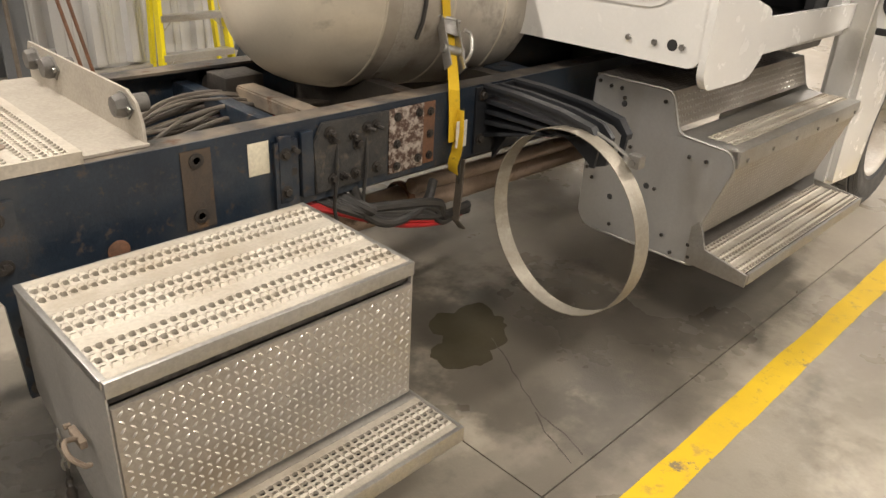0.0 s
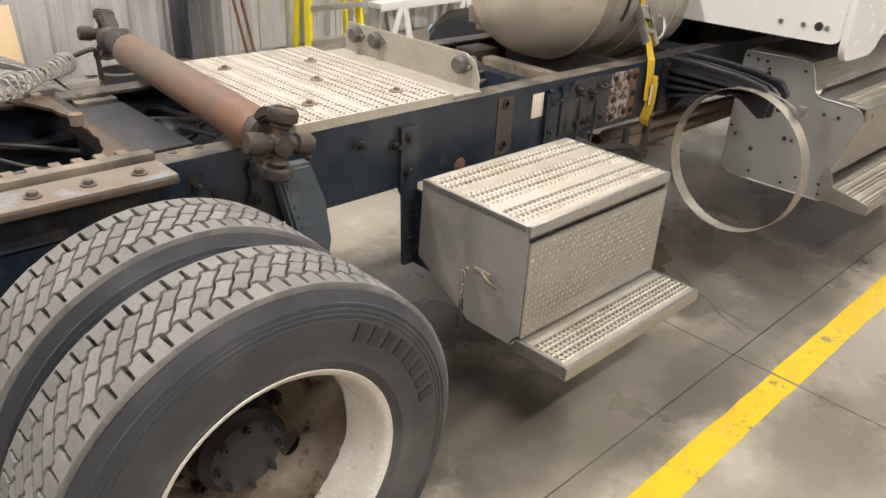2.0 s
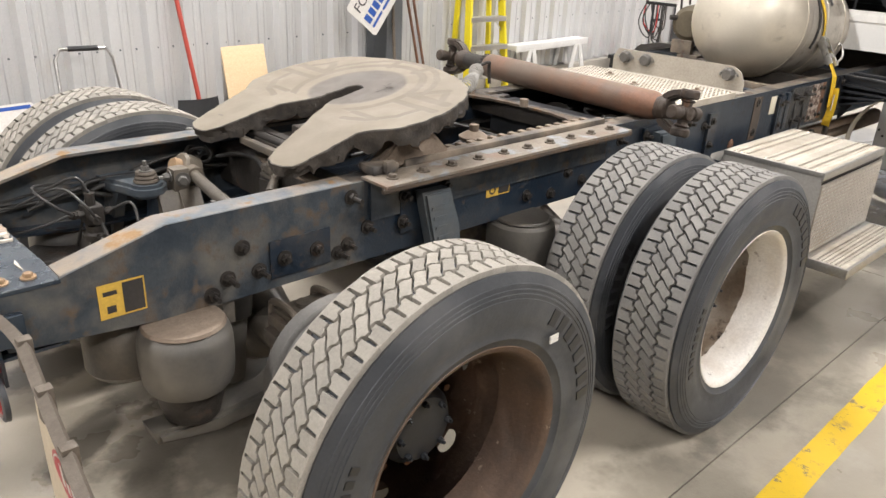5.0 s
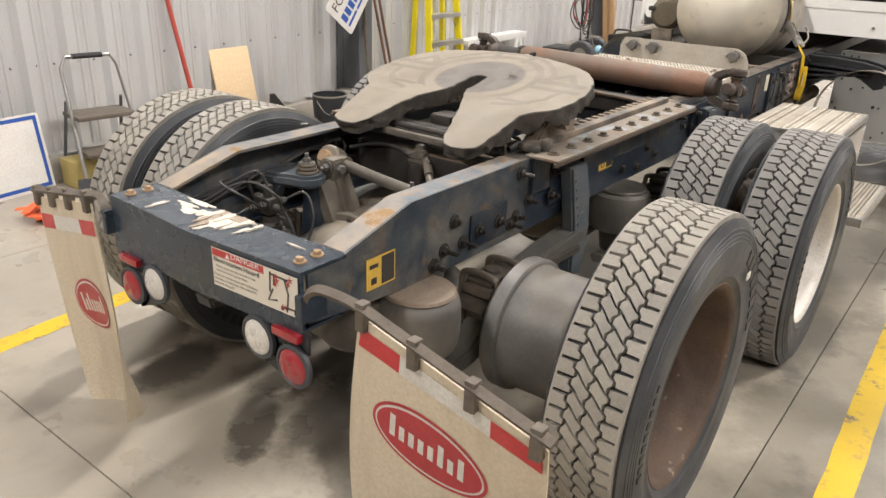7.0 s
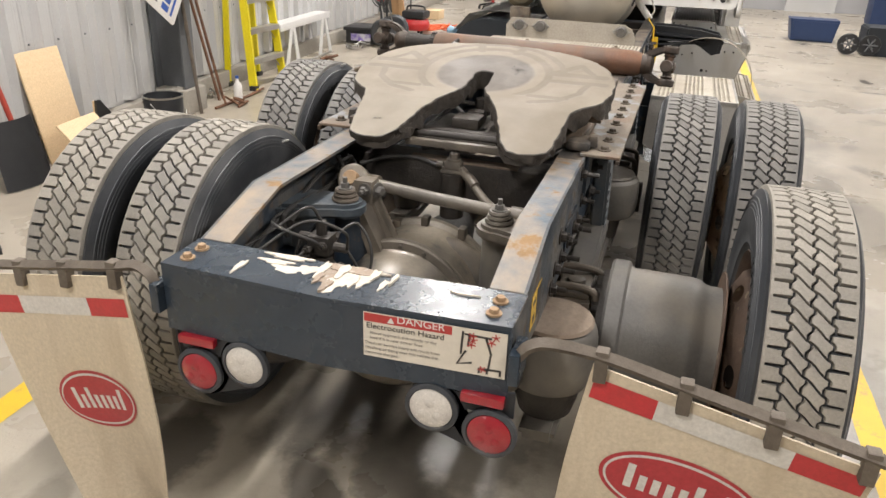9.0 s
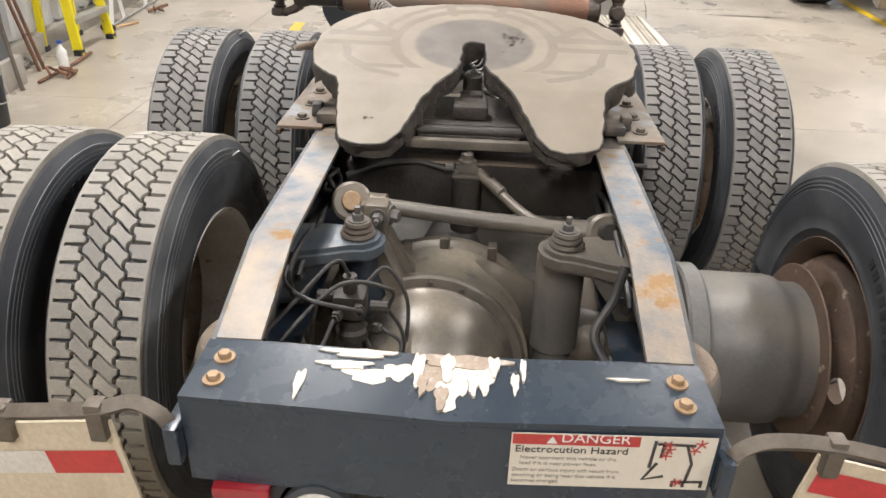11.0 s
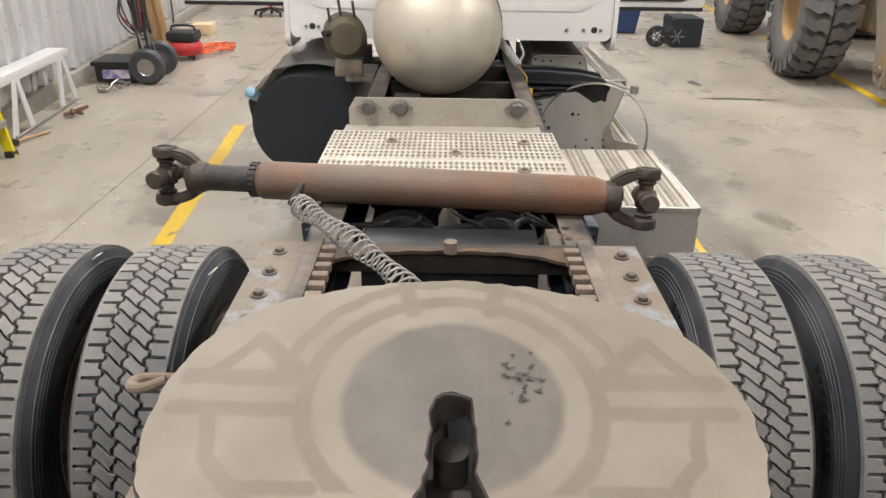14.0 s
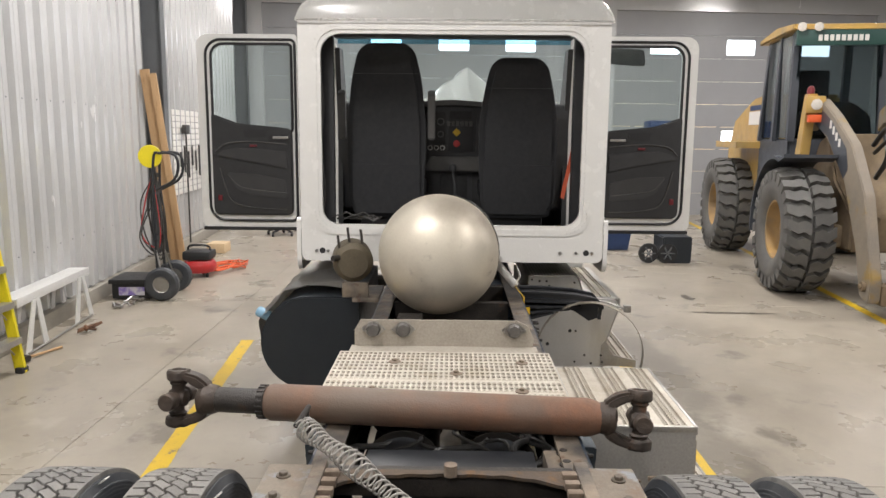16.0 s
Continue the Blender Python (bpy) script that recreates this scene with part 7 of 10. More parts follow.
m = Matrix.Translation((4.822, -0.338, 1.138)) @ Matrix((xx, yy, zz)).transposed().to_4x4()
for dx in (-0.032, 0.032):
    box(bm, dx - 0.003, dx + 0.003, -0.022, 0.022, -0.10, 0.11, 0.002, m)
cyl(bm, m @ Vector((-0.045, 0, -0.02)), m @ Vector((0.045, 0, -0.02)), 0.017, 14)
box(bm, -0.03, 0.03, -0.014, -0.008, 0.04, 0.12, 0.002, m)
cyl(bm, m @ Vector((-0.05, -0.01, 0.11)), m @ Vector((0.05, -0.01, 0.11)), 0.008, 10)
tube(bm, [m @ Vector(p) for p in ((0.03, -0.02, -0.08), (0.035, -0.06, -0.06), (0.03, -0.08, 0.0), (0.0, -0.085, 0.01))], 0.007, 8, 4)
part("ratchet", bm, M["alu"], strap, "steel ratchet buckle")
bm = B()
box(bm, 4.735, 4.79, -0.4705, -0.469, 0.80, 0.90)
part("strap_tag", bm, M["sign_white"], strap, "small white tag")

# ---- drive shaft laid across the rails ----
sh = thing("drive_shaft", "rusty drive shaft lying across the frame rails", "drive shaft")
A0, A1 = Vector((2.73, 0.645, 1.072)), Vector((2.625, -0.505, 1.070))
FRM, _ = frame_to(A0, A1)
LEN = (A1 - A0).length
bm = B()
lathe(bm, [(0.02, 0.0), (0.052, 0.0), (0.060, 0.012), (0.064, 0.02), (0.064, LEN - 0.05), (0.060, LEN - 0.03), (0.048, LEN), (0, LEN)], FRM, 40)
part("tube", bm, M["shaft"], sh, "rusty brown tube with scraped paint")
bm = B()
lathe(bm, [(0.02, -0.215), (0.040, -0.215), (0.044, -0.20), (0.044, -0.03), (0.055, -0.025), (0.056, 0.002), (0.02, 0.002)], FRM, 32, closed=True)
part("slip_sleeve", bm, M["grime"], sh, "black oily slip sleeve")
bm = B()
for k in range(18):
    a = 2 * math.pi * k / 18
    box(bm, 0.052, 0.060, -0.005, 0.005, -0.024, 0.0, 0.0015, FRM @ pose(0, 0, 0, 0, 0, math.degrees(a)))
part("ring_nut", bm, M["grime"], sh)


def fillet_line(pts, r=0.012, n=3):
    res = []
    for i, p in enumerate(pts):
        p = Vector(p)
        a, b = Vector(pts[i - 1]) - p, Vector(pts[(i + 1) % len(pts)]) - p
        q = min(r, a.length * 0.4, b.length * 0.4)
        s0, e0 = p + a.normalized() * q, p + b.normalized() * q
        res += [tuple(s0.lerp(p, t).lerp(p.lerp(e0, t), t)) for t in [k / n for k in range(n + 1)]]
    return res


def upright_spin(sign):
    """The turn that sets a fork's two ears one above the other."""
    turn = FRM if sign > 0 else FRM @ pose(0, 0, 0, 180)
    return max(range(0, 180, 3), key=lambda q: abs((turn @ pose(0, 0, 0, 0, 0, q)).to_3x3().col[0].z))


def yoke(base, sign, spin, mat):
    """A fork with its cross: two ears with round eyes and the bearing cross between them."""
    m = FRM @ Matrix.Translation((0, 0, base)) @ (pose(0, 0, 0) if sign > 0 else pose(0, 0, 0, 180)) @ pose(0, 0, 0, 0, 0, spin)
    eye = m @ Matrix.Translation((0, 0, 0.098))
    bm = B()
    lathe(bm, [(0.0, -0.05), (0.046, -0.05), (0.052, -0.03), (0.058, -0.005), (0.050, 0.015), (0.03, 0.024), (0, 0.026)], m, 24)
    for s in (1, -1):
        prism(bm, fillet_line([(s * 0.020, -0.012), (s * 0.056, -0.020), (s * 0.082, 0.018), (s * 0.094, 0.060), (s * 0.096, 0.100), (s * 0.068, 0.104), (s * 0.062, 0.062), (s * 0.046, 0.030)]), "y", -0.032, 0.032, m, 0.009)
        lathe(bm, [(0.0, 0.062), (0.036, 0.062), (0.041, 0.068), (0.041, 0.092), (0.036, 0.099), (0.026, 0.099), (0.025, 0.094), (0, 0.094)], eye @ pose(0, 0, 0, 0, 90 * s, 0), 22)
    caked(bm, 0.003, spin)
    yk = part("yoke", bm, M[mat], sh, "greasy cast yoke fork")
    for q in (0, 1):
        bm = B()
        for t in (1, -1):
            turn = eye @ (pose(0, 0, 0, 90 * t) if q else pose(0, 0, 0, 0, 90 * t, 0))
            top = 0.098 if q else 0.060
            lathe(bm, [(0, 0), (0.021, 0), (0.023, 0.045), (0.030, 0.050), (0.031, top - 0.008), (0.026, top), (0, top)], turn, 18)
        if not q:
            lathe(bm, [(0, -0.036), (0.028, -0.030), (0.036, 0), (0.028, 0.030), (0, 0.036)], eye, 16)
        caked(bm, 0.0022, 7 + q)
        part("bearing_cross" if not q else "bearing_cap", bm, M["yoke"], yk, "dark greasy bearing cross" if not q else "bare bearing caps on the cross")
    return yk


yoke(-0.225, -1, upright_spin(-1) + 8, "yoke")
yoke(LEN + 0.025, 1, upright_spin(1) - 10, "yoke")

# ---- coiled air hose ----
M["coil"] = surf("coil_hose", (0.40, 0.385, 0.35), 0.4, 0.0, (0.26, 0.245, 0.22), 15, 0.6, bump=0.1)
line = spline([(2.46, 0.47, 1.10), (2.36, 0.385, 1.09), (2.20, 0.26, 1.085), (2.03, 0.145, 1.08), (1.86, 0.05, 1.065), (1.69, -0.03, 1.05)], 24)
bm = B()
pts = []
turns = 34
N_ = turns * 12
for k in range(N_ + 1):
    f = k / N_ * (len(line) - 1)
    i = min(int(f), len(line) - 2)
    p = line[i].lerp(line[i + 1], f - i)
    d = (line[i + 1] - line[i]).normalized()
    sd = d.cross(Vector((0, 0, 1))).normalized()
    up = sd.cross(d)
    a = 2 * math.pi * k / 12
    rr = 0.029 + 0.006 * math.sin(k * 0.05) if k > 14 else 0.018
    pts.append(p + sd * rr * math.cos(a) + up * rr * math.sin(a))
tube(bm, pts, 0.0034, 6)
coil = solid("coiled_hose", bm, M["coil"], "light grey coiled air hose hanging over the frame", "hose")
bm = B()
tube(bm, [pts[0], (2.53, 0.46, 1.13), (2.55, 0.47, 1.10), (2.55, 0.46, 1.02)], 0.009, 8, 5)
part("end_fitting", bm, M["grime"], coil, "dark hose end")

# ---- bundles of wiring between the rails ahead of the deck ----
rnd = random.Random(14)
for k in range(15):
    bm = B()
    z = 0.90 + rnd.uniform(-0.06, 0.03)
    y = rnd.uniform(-0.05, 0.22)
    tube(bm, [(3.72, y + rnd.uniform(-0.16, 0.12), z - 0.02), (3.95, y + rnd.uniform(-0.05, 0.05), z + rnd.uniform(0, 0.04)), (4.15, y * 0.7 + 0.05, z + 0.03), (4.35, y * 0.5 + 0.08, z - 0.02), (4.6, 0.1, 0.86)], rnd.choice((0.006, 0.008, 0.010)), 7, 6)
    tp("cable", bm, "red" if k == 4 else "wire_dusty", "loose cable in the frame")
bm = B()
prism(bm, [(-0.42, 0.97), (0.42, 0.97), (0.42, 0.80), (0.30, 0.80), (0.22, 0.88), (0.08, 0.915), (-0.08, 0.915), (-0.22, 0.88), (-0.30, 0.80), (-0.42, 0.80)], "x", 4.22, 4.30, bevel=0.006)
tp("arched_crossmember", bm, "rail_dusty", "dusty arched crossmember")
bm = B()
box(bm, 4.18, 4.34, 0.16, 0.30, 0.93, 1.0, 0.01)
tp("mount_pad", bm, "grime")

# pipes and hoses below the right rail
M["pipe"] = surf("old_pipe", (0.42, 0.32, 0.25), 0.7, 0.2, (0.22, 0.155, 0.105), 5, 0.6, spot=(0.12, 0.07, 0.04), spot_scale=9, spot_at=0.66, bump=0.3)
for y, z, r, x0, x1, mat in ((-0.18, 0.50, 0.065, 4.15, 6.6, "pipe"), (0.02, 0.56, 0.05, 3.9, 6.4, "axle"), (-0.28, 0.60, 0.032, 4.7, 6.0, "pipe")):
    bm = B()
    cyl(bm, (x0, y, z), (x1, y, z - 0.02), r, 24)
    tp("exhaust_pipe", bm, mat, "dusty brown pipe under the frame")
bm = B()
lathe(bm, [(0.068, 0), (0.078, 0.004), (0.078, 0.03), (0.068, 0.034)], pose(4.72, -0.18, 0.50, 0, 90, 0), 28)
tp("pipe_clamp", bm, "rust", "rusty pipe clamp")
for k, (mat, r) in enumerate((("red", 0.009), ("red", 0.008), ("wire", 0.014), ("wire", 0.012), ("wire", 0.010), ("wire", 0.016))):
    bm = B()
    tube(bm, [(4.10 + 0.03 * k, -0.40, 0.72), (4.24 + 0.02 * k, -0.43 - 0.008 * k, 0.66), (4.37, -0.44, 0.60 + 0.010 * k), (4.52 + 0.03 * k, -0.45, 0.545 + 0.010 * k), (4.72, -0.44, 0.50 + 0.014 * (k % 3)), (4.90, -0.40, 0.49 + 0.02 * (k % 2))], r * 1.15, 8, 8)
    tp("battery_cable", bm, mat, "red cable" if mat == "red" else "black cable")
bm = B()
tube(bm, [(4.30, -0.42, 0.74), (4.33, -0.45, 0.64), (4.45, -0.46, 0.58), (4.62, -0.44, 0.60), (4.70, -0.40, 0.66)], 0.018, 10, 8)
tp("thick_hose", bm, "wire", "thick black hose loop")
for x in (4.22, 4.34, 4.80):
    bm = B()
    tube(bm, [(x, -0.437, 0.93), (x - 0.01, -0.455, 0.82), (x - 0.02, -0.452, 0.70), (x + 0.01, -0.44, 0.60)], 0.0065, 7, 6)
    tp("hanging_cable", bm, "wire", "black cable hanging down the rail")
bm = B()
tube(bm, [(4.80, -0.444, 0.74), (4.79, -0.45, 0.62), (4.77, -0.46, 0.50), (4.80, -0.47, 0.46)], 0.02, flat=(0.018, 0.003))
tp("hanging_strap", bm, "rod", "brown strap hanging from the rail")

# ---- empty fuel tank bracket with its strap ring ----
bm = B()
prism(bm, [(-0.436, 1.0), (-0.60, 1.0), (-0.80, 0.985), (-0.92, 0.962), (-0.965, 0.92), (-0.955, 0.82), (-0.90, 0.80), (-0.80, 0.865), (-0.68, 0.90), (-0.56, 0.885), (-0.50, 0.80), (-0.436, 0.70)], "x", 4.98, 5.0)
fb = tp("tank_bracket", bm, "black_paint", "black steel fuel tank bracket arm")
for x0, x1 in ((4.90, 4.912), (5.07, 5.082)):
    bm = B()
    prism(bm, [(-0.436, 1.005), (-0.60, 1.005), (-0.80, 0.99), (-0.93, 0.965), (-0.97, 0.92), (-0.96, 0.83), (-0.94, 0.83), (-0.945, 0.91), (-0.91, 0.935), (-0.80, 0.955), (-0.60, 0.975), (-0.436, 0.98)], "x", x0, x1)
    tp("rib", bm, "black_paint", "", fb)
for x0, x1 in ((4.888, 4.924), (5.058, 5.094)):
    bm = B()
    prism(bm, [(-0.447, 1.010), (-0.60, 1.009), (-0.80, 0.994), (-0.935, 0.968), (-0.975, 0.92), (-0.972, 0.90), (-0.925, 0.957), (-0.80, 0.982), (-0.60, 0.997), (-0.447, 0.998)], "x", x0, x1)
    tp("flange", bm, "black_paint", "", fb)
for z0, z1, y1 in ((0.955, 0.935, -0.90), (0.915, 0.912, -0.84), (0.872, 0.895, -0.76), (0.822, 0.872, -0.66)):
    bm = B()
    prism(bm, [(-0.447, z0), (y1, z1), (y1, z1 - 0.010), (-0.447, z0 - 0.018)], "x", 4.905, 4.98, bevel=0.003)
    tp("rib", bm, "black_paint", "", fb)
bm = B()
box(bm, 4.86, 5.12, -0.447, -0.4345, 0.745, 1.0, 0.004)
tp("mount_plate", bm, "black_paint", "", fb)
for x, z in ((4.89, 0.97), (4.89, 0.80), (5.09, 0.97), (5.09, 0.80)):
    bm = B()
    bolt(bm, (x, -0.447, z), (0, -1, 0), 0.014, 0.013)
    tp("bolt", bm, "grime", "", fb)
RC = Vector((4.875, -0.89, 0.615))
bm = B()
# a band that hangs open: wide below, its ends drawn to the bracket and to the bolt
pts = [RC + Vector((0.04 * math.cos(radians(a)), 0.335 * math.cos(radians(a)), 0.335 * math.sin(radians(a)))) for a in range(58, 412, 8)]
tube(bm, pts, 0.03, flat=(0.033, 0.0014))
ring = tp("tank_strap", bm, "strap_metal", "scratched metal fuel tank strap hanging in a ring")
bm = B()
tube(bm, [(4.93, -0.86, 0.965), (4.90, -1.02, 0.935), (4.885, -1.12, 0.90)], 0.006, 8)
tp("strap_bolt", bm, "steel", "long bolt of the strap", ring)
bm = B()
box(bm, 4.865, 4.905, -1.145, -1.10, 0.885, 0.93, 0.006)
cyl(bm, (4.86, -1.12, 0.905), (4.91, -1.12, 0.905), 0.012, 12)
tp("strap_end", bm, "steel", "", ring)

# ---- step box below the cab ----
bm = B()


def fillet(pts, r=0.03, n=4):
    res = []
    for i, p in enumerate(pts):
        p = Vector(p)
        a, b = Vector(pts[i - 1]) - p, Vector(pts[(i + 1) % len(pts)]) - p
        q = min(r, a.length * 0.45, b.length * 0.45)
        s, e = p + a.normalized() * q, p + b.normalized() * q
        res += [tuple(s.lerp(p, t).lerp(p.lerp(e, t), t)) for t in [k / n for k in range(n + 1)]]
    return res


SX0, SX1 = 5.47, 6.72
plate = [(-0.55, 1.0), (-0.905, 1.0), (-0.955, 0.845), (-1.175, 0.83), (-1.205, 0.77), (-1.10, 0.45), (-1.13, 0.335), (-0.60, 0.33), (-0.55, 0.38)]
prism(bm, fillet(plate, 0.035), "x", SX0, SX0 + 0.006)
cs = tp("cab_step_box", bm, "alu_plate", "aluminium battery and step box under the cab")
bm = B()
edge_line = fillet(plate, 0.035)
tube(bm, [(SX0 + 0.002, y, z) for y, z in edge_line[4:36]], 0.006, 8)
tp("edge_bead", bm, "alu", "", cs)
bm = B()
prism(bm, fillet(plate, 0.035), "x", SX1 - 0.006, SX1)
tp("end_plate", bm, "alu_plate", "", cs)
for y, z in ((-0.575, 0.975), (-0.63, 0.965), (-0.68, 0.965), (-0.88, 0.955), (-0.70, 0.93), (-0.60, 0.79), (-0.57, 0.60), (-0.60, 0.56), (-0.68, 0.72), (-0.76, 0.74), (-1.02, 0.77), (-1.09, 0.77), (-0.90, 0.60), (-0.97, 0.42), (-1.09, 0.42), (-1.10, 0.37), (-0.72, 0.38), (-0.90, 0.37), (-1.02, 0.36)):
    bm = B()
    bolt(bm, (SX0, y, z), (-1, 0, 0), 0.0085, 0.007, False)
    tp("bolt", bm, "grime", "", cs)
for y, z in ((-0.70, 0.905), (-0.86, 0.60), (-0.70, 0.50)):
    bm = B()
    lathe(bm, [(0, 0.0005), (0.012, 0.0005), (0.013, 0)], pose(SX0 - 0.0008, y, z, 0, -90, 0), 16)
    tp("hole", bm, "groove", "", cs)
# tops and sloping chequer panels
bm = B()
box(bm, SX0 + 0.006, SX1 - 0.006, -0.905, -0.55, 0.99, 1.0, 0.002)
body = tp("chequer_panel", bm, "chequer", "chequer plate panel", cs)
bm = B()
prism(bm, [(-0.905, 1.0), (-0.945, 0.865), (-0.94, 0.862), (-0.90, 0.995)], "x", SX0 + 0.006, SX1 - 0.006)
tp("chequer_panel", bm, "chequer", "", cs)
bm = B()
prism(bm, [(-1.205, 0.775), (-1.10, 0.45), (-1.094, 0.452), (-1.199, 0.777)], "x", SX0 + 0.006, SX1 - 0.006)
tp("chequer_panel", bm, "chequer", "", cs)
bm = B()
box(bm, SX0 + 0.006, SX1 - 0.006, -1.10, -0.58, 0.33, 0.336)
tp("bottom_panel", bm, "chequer", "", cs)
L_ = SX1 - SX0 - 0.03
for origin, ey, w in (((SX0 + 0.015, -0.9445, 0.868), Vector((0, 0.040, 0.132)), 0.125), ((SX0 + 0.015, -0.895, 1.001), Vector((0, 0.345, 0)), 0.33), ((SX0 + 0.015, -1.1005, 0.455), Vector((0, -0.104, 0.322)), 0.325)):
    ey = ey.normalized()
    ex = Vector((1, 0, 0))
    ez = ex.cross(ey)
    if ez.y > 0.5 or ez.z < -0.5:
        ez = -ez
    m = Matrix((ex.to_4d(), ey.to_4d(), ez.to_4d(), (*origin, 1))).transposed()
    for r in range(3):
        m[r][3] = origin[r]
    m[3][0] = m[3][1] = m[3][2] = 0
    m[3][3] = 1
    bm = B()
    lozenges(bm, L_, w, 0.0215, m)
    tagged(tp("chequer_pattern", bm, "chequer_hi", "raised chequer bars", body), kind="stuff")
bm = B()
box(bm, SX0, SX1, -1.20, -0.945, 0.832, 0.842, 0.003)
box(bm, SX0, SX1, -1.214, -1.198, 0.775, 0.842, 0.004)
tp("upper_step", bm, "alu", "aluminium upper step", cs)
bm = B()
grip(bm, SX0 + 0.05, SX1 - 0.03, -1.165, -1.045, 0.846, 46, 5, along="x", bands={2}, size=0.38, lift=0.004)
tp("upper_tread", bm, "alu_dusty", "serrated tread strip", cs, smooth=0)
for k in range(6):
    bm = B()
    bolt(bm, (SX0 + 0.06 + 0.225 * k, -1.214, 0.80), (0, -1, 0), 0.009, 0.007, False)
    tp("bolt", bm, "steel", "", cs)
bm = B()
box(bm, SX0 + 0.02, SX1, -1.345, -1.332, 0.335, 0.385, 0.004)
prism(bm, [(-1.345, 0.385), (-1.345, 0.335), (-1.09, 0.345), (-1.09, 0.50), (-1.115, 0.53), (-1.135, 0.50), (-1.16, 0.425)], "x", SX0 - 0.008, SX0 + 0.004)
prism(bm, [(-1.345, 0.385), (-1.345, 0.335), (-1.09, 0.345), (-1.09, 0.42)], "x", SX1 - 0.004, SX1 + 0.002)
ls = tp("lower_step", bm, "alu", "aluminium lower step with end bracket", cs)
bm = B()
grip(bm, SX0 + 0.01, SX1 - 0.006, -1.331, -1.112, 0.388, 46, 9, along="x", bands={2, 6}, size=0.40, lift=0.005)
tp("lower_tread", bm, "alu_dusty", "serrated tread", ls, smooth=0)
# added dark sheet that shades the holes of the cab step
bm = B()
box(bm, SX0 + 0.012, SX1 - 0.008, -1.33, -1.113, 0.358, 0.362)
tp("step_hole_shade", bm, "grime", "", ls)

# ---- left fuel tank and what lies on it ----
bm = B()
d_out = [(0.575, 0.98), (0.575, 0.37)] + [(0.905 + 0.305 * math.cos(radians(a)), 0.675 + 0.305 * math.sin(radians(a))) for a in range(-90, 91, 10)]
prism(bm, d_out, "x", 4.80, 5.95, bevel=0.008)
ft = tp("fuel_tank", bm, "tank_black", "black D-shaped fuel tank end")
bm = B()
sheet = []
for i in range(9):
    a = radians(62 - 9 * i)
    sheet.append((0.91 + 0.325 * math.cos(a), 0.675 + 0.325 * math.sin(a)))
for k in range(2):
    pass
lines = []
for j in range(12):
    x = 4.84 + 0.09 * j
    row = [bm.verts.new((x + 0.05 * math.sin(i * 0.9), y + 0.02 * math.sin(j * 1.7 + i), z + 0.03 + 0.018 * math.sin(j * 1.1 + i * 0.8))) for i, (y, z) in enumerate([(0.68, 1.0), (0.78, 0.995), (0.90, 0.99)] + sheet)]
    lines.append(row)
for a, b in zip(lines, lines[1:]):
    for k in range(len(a) - 1):
        bm.faces.new((a[k], a[k + 1], b[k + 1], b[k]))
bmesh.ops.solidify(bm, geom=bm.faces[:], thickness=0.003)
tp("bent_fairing", bm, "alu", "crumpled aluminium fairing sheet on the tank", ft)
bm = B()
cyl(bm, (4.86, 1.15, 0.83), (4.90, 1.24, 0.86), 0.035, 16)
tp("filler_cap", bm, "cap_blue", "pale blue cap", ft)
bm = B()
lathe(bm, [(0, 0), (0.09, 0.005), (0.12, 0.03), (0.125, 0.06), (0.125, 0.22), (0.11, 0.25), (0.06, 0.27), (0, 0.275)], pose(4.70, 0.60, 1.215, 0, 90, 10), 32)
dr = tp("brake_canister", bm, "canister", "dirty olive metal canister with studs")
for y, z in ((0.55, 1.33), (0.63, 1.34), (0.69, 1.29)):
    bm = B()
    cyl(bm, (4.74, y, z), (4.74, y + 0.01, z + 0.09), 0.008, 8)
    tp("stud", bm, "grime", "", dr)
bm = B()
cyl(bm, (4.70, 0.69, 1.25), (4.66, 0.72, 1.25), 0.018, 10)
tp("port", bm, "grime", "", dr)
bm = B()
box(bm, 4.62, 5.0, 0.44, 0.60, 0.99, 1.02, 0.006)
box(bm, 4.62, 4.66, 0.50, 0.66, 1.02, 1.11, 0.006)
tp("canister_shelf", bm, "rail_dusty")

# ---- cab ----
CX0, CX1 = 5.34, 6.95
outer = [(y, z) for y, z in rounded(-1.045, 1.045, 1.12, 2.738, (0.03, 0.03, 0.05, 0.05), 7)]
hole = [(y, z) for y, z in rounded(-0.875, 0.895, 1.375, 2.655, (0.13, 0.13, 0.11, 0.11), 7)]
bm = B()
ring_plate(bm, outer, hole, "x", CX0, CX0 + 0.035)
cab = tp("cab", bm, "white", "white day cab with its rear wall cut out")
bm = B()
h2 = [(y, z) for y, z in rounded(-0.90, 0.92, 1.35, 2.68, (0.14, 0.14, 0.12, 0.12), 7)]
h1 = [(y, z) for y, z in rounded(-0.945, 0.965, 1.305, 2.725, (0.17, 0.17, 0.15, 0.15), 7)]
ring_plate(bm, h1, h2, "x", CX0 - 0.006, CX0 - 0.0002)
tp("window_flange", bm, "white", "drilled flange round the opening", cab)
bm = B()
for k in range(34):
    i = k / 34 * len(h1)
    a, b = Vector(h1[int(i) % len(h1)]), Vector(h2[int(i) % len(h2)])
    p = a.lerp(b, 0.5)
    cyl(bm, (CX0 - 0.006, p.x, p.y), (CX0 - 0.010, p.x, p.y), 0.005, 8)
tagged(tp("rivets", bm, "white_dim", "", cab), kind="stuff")
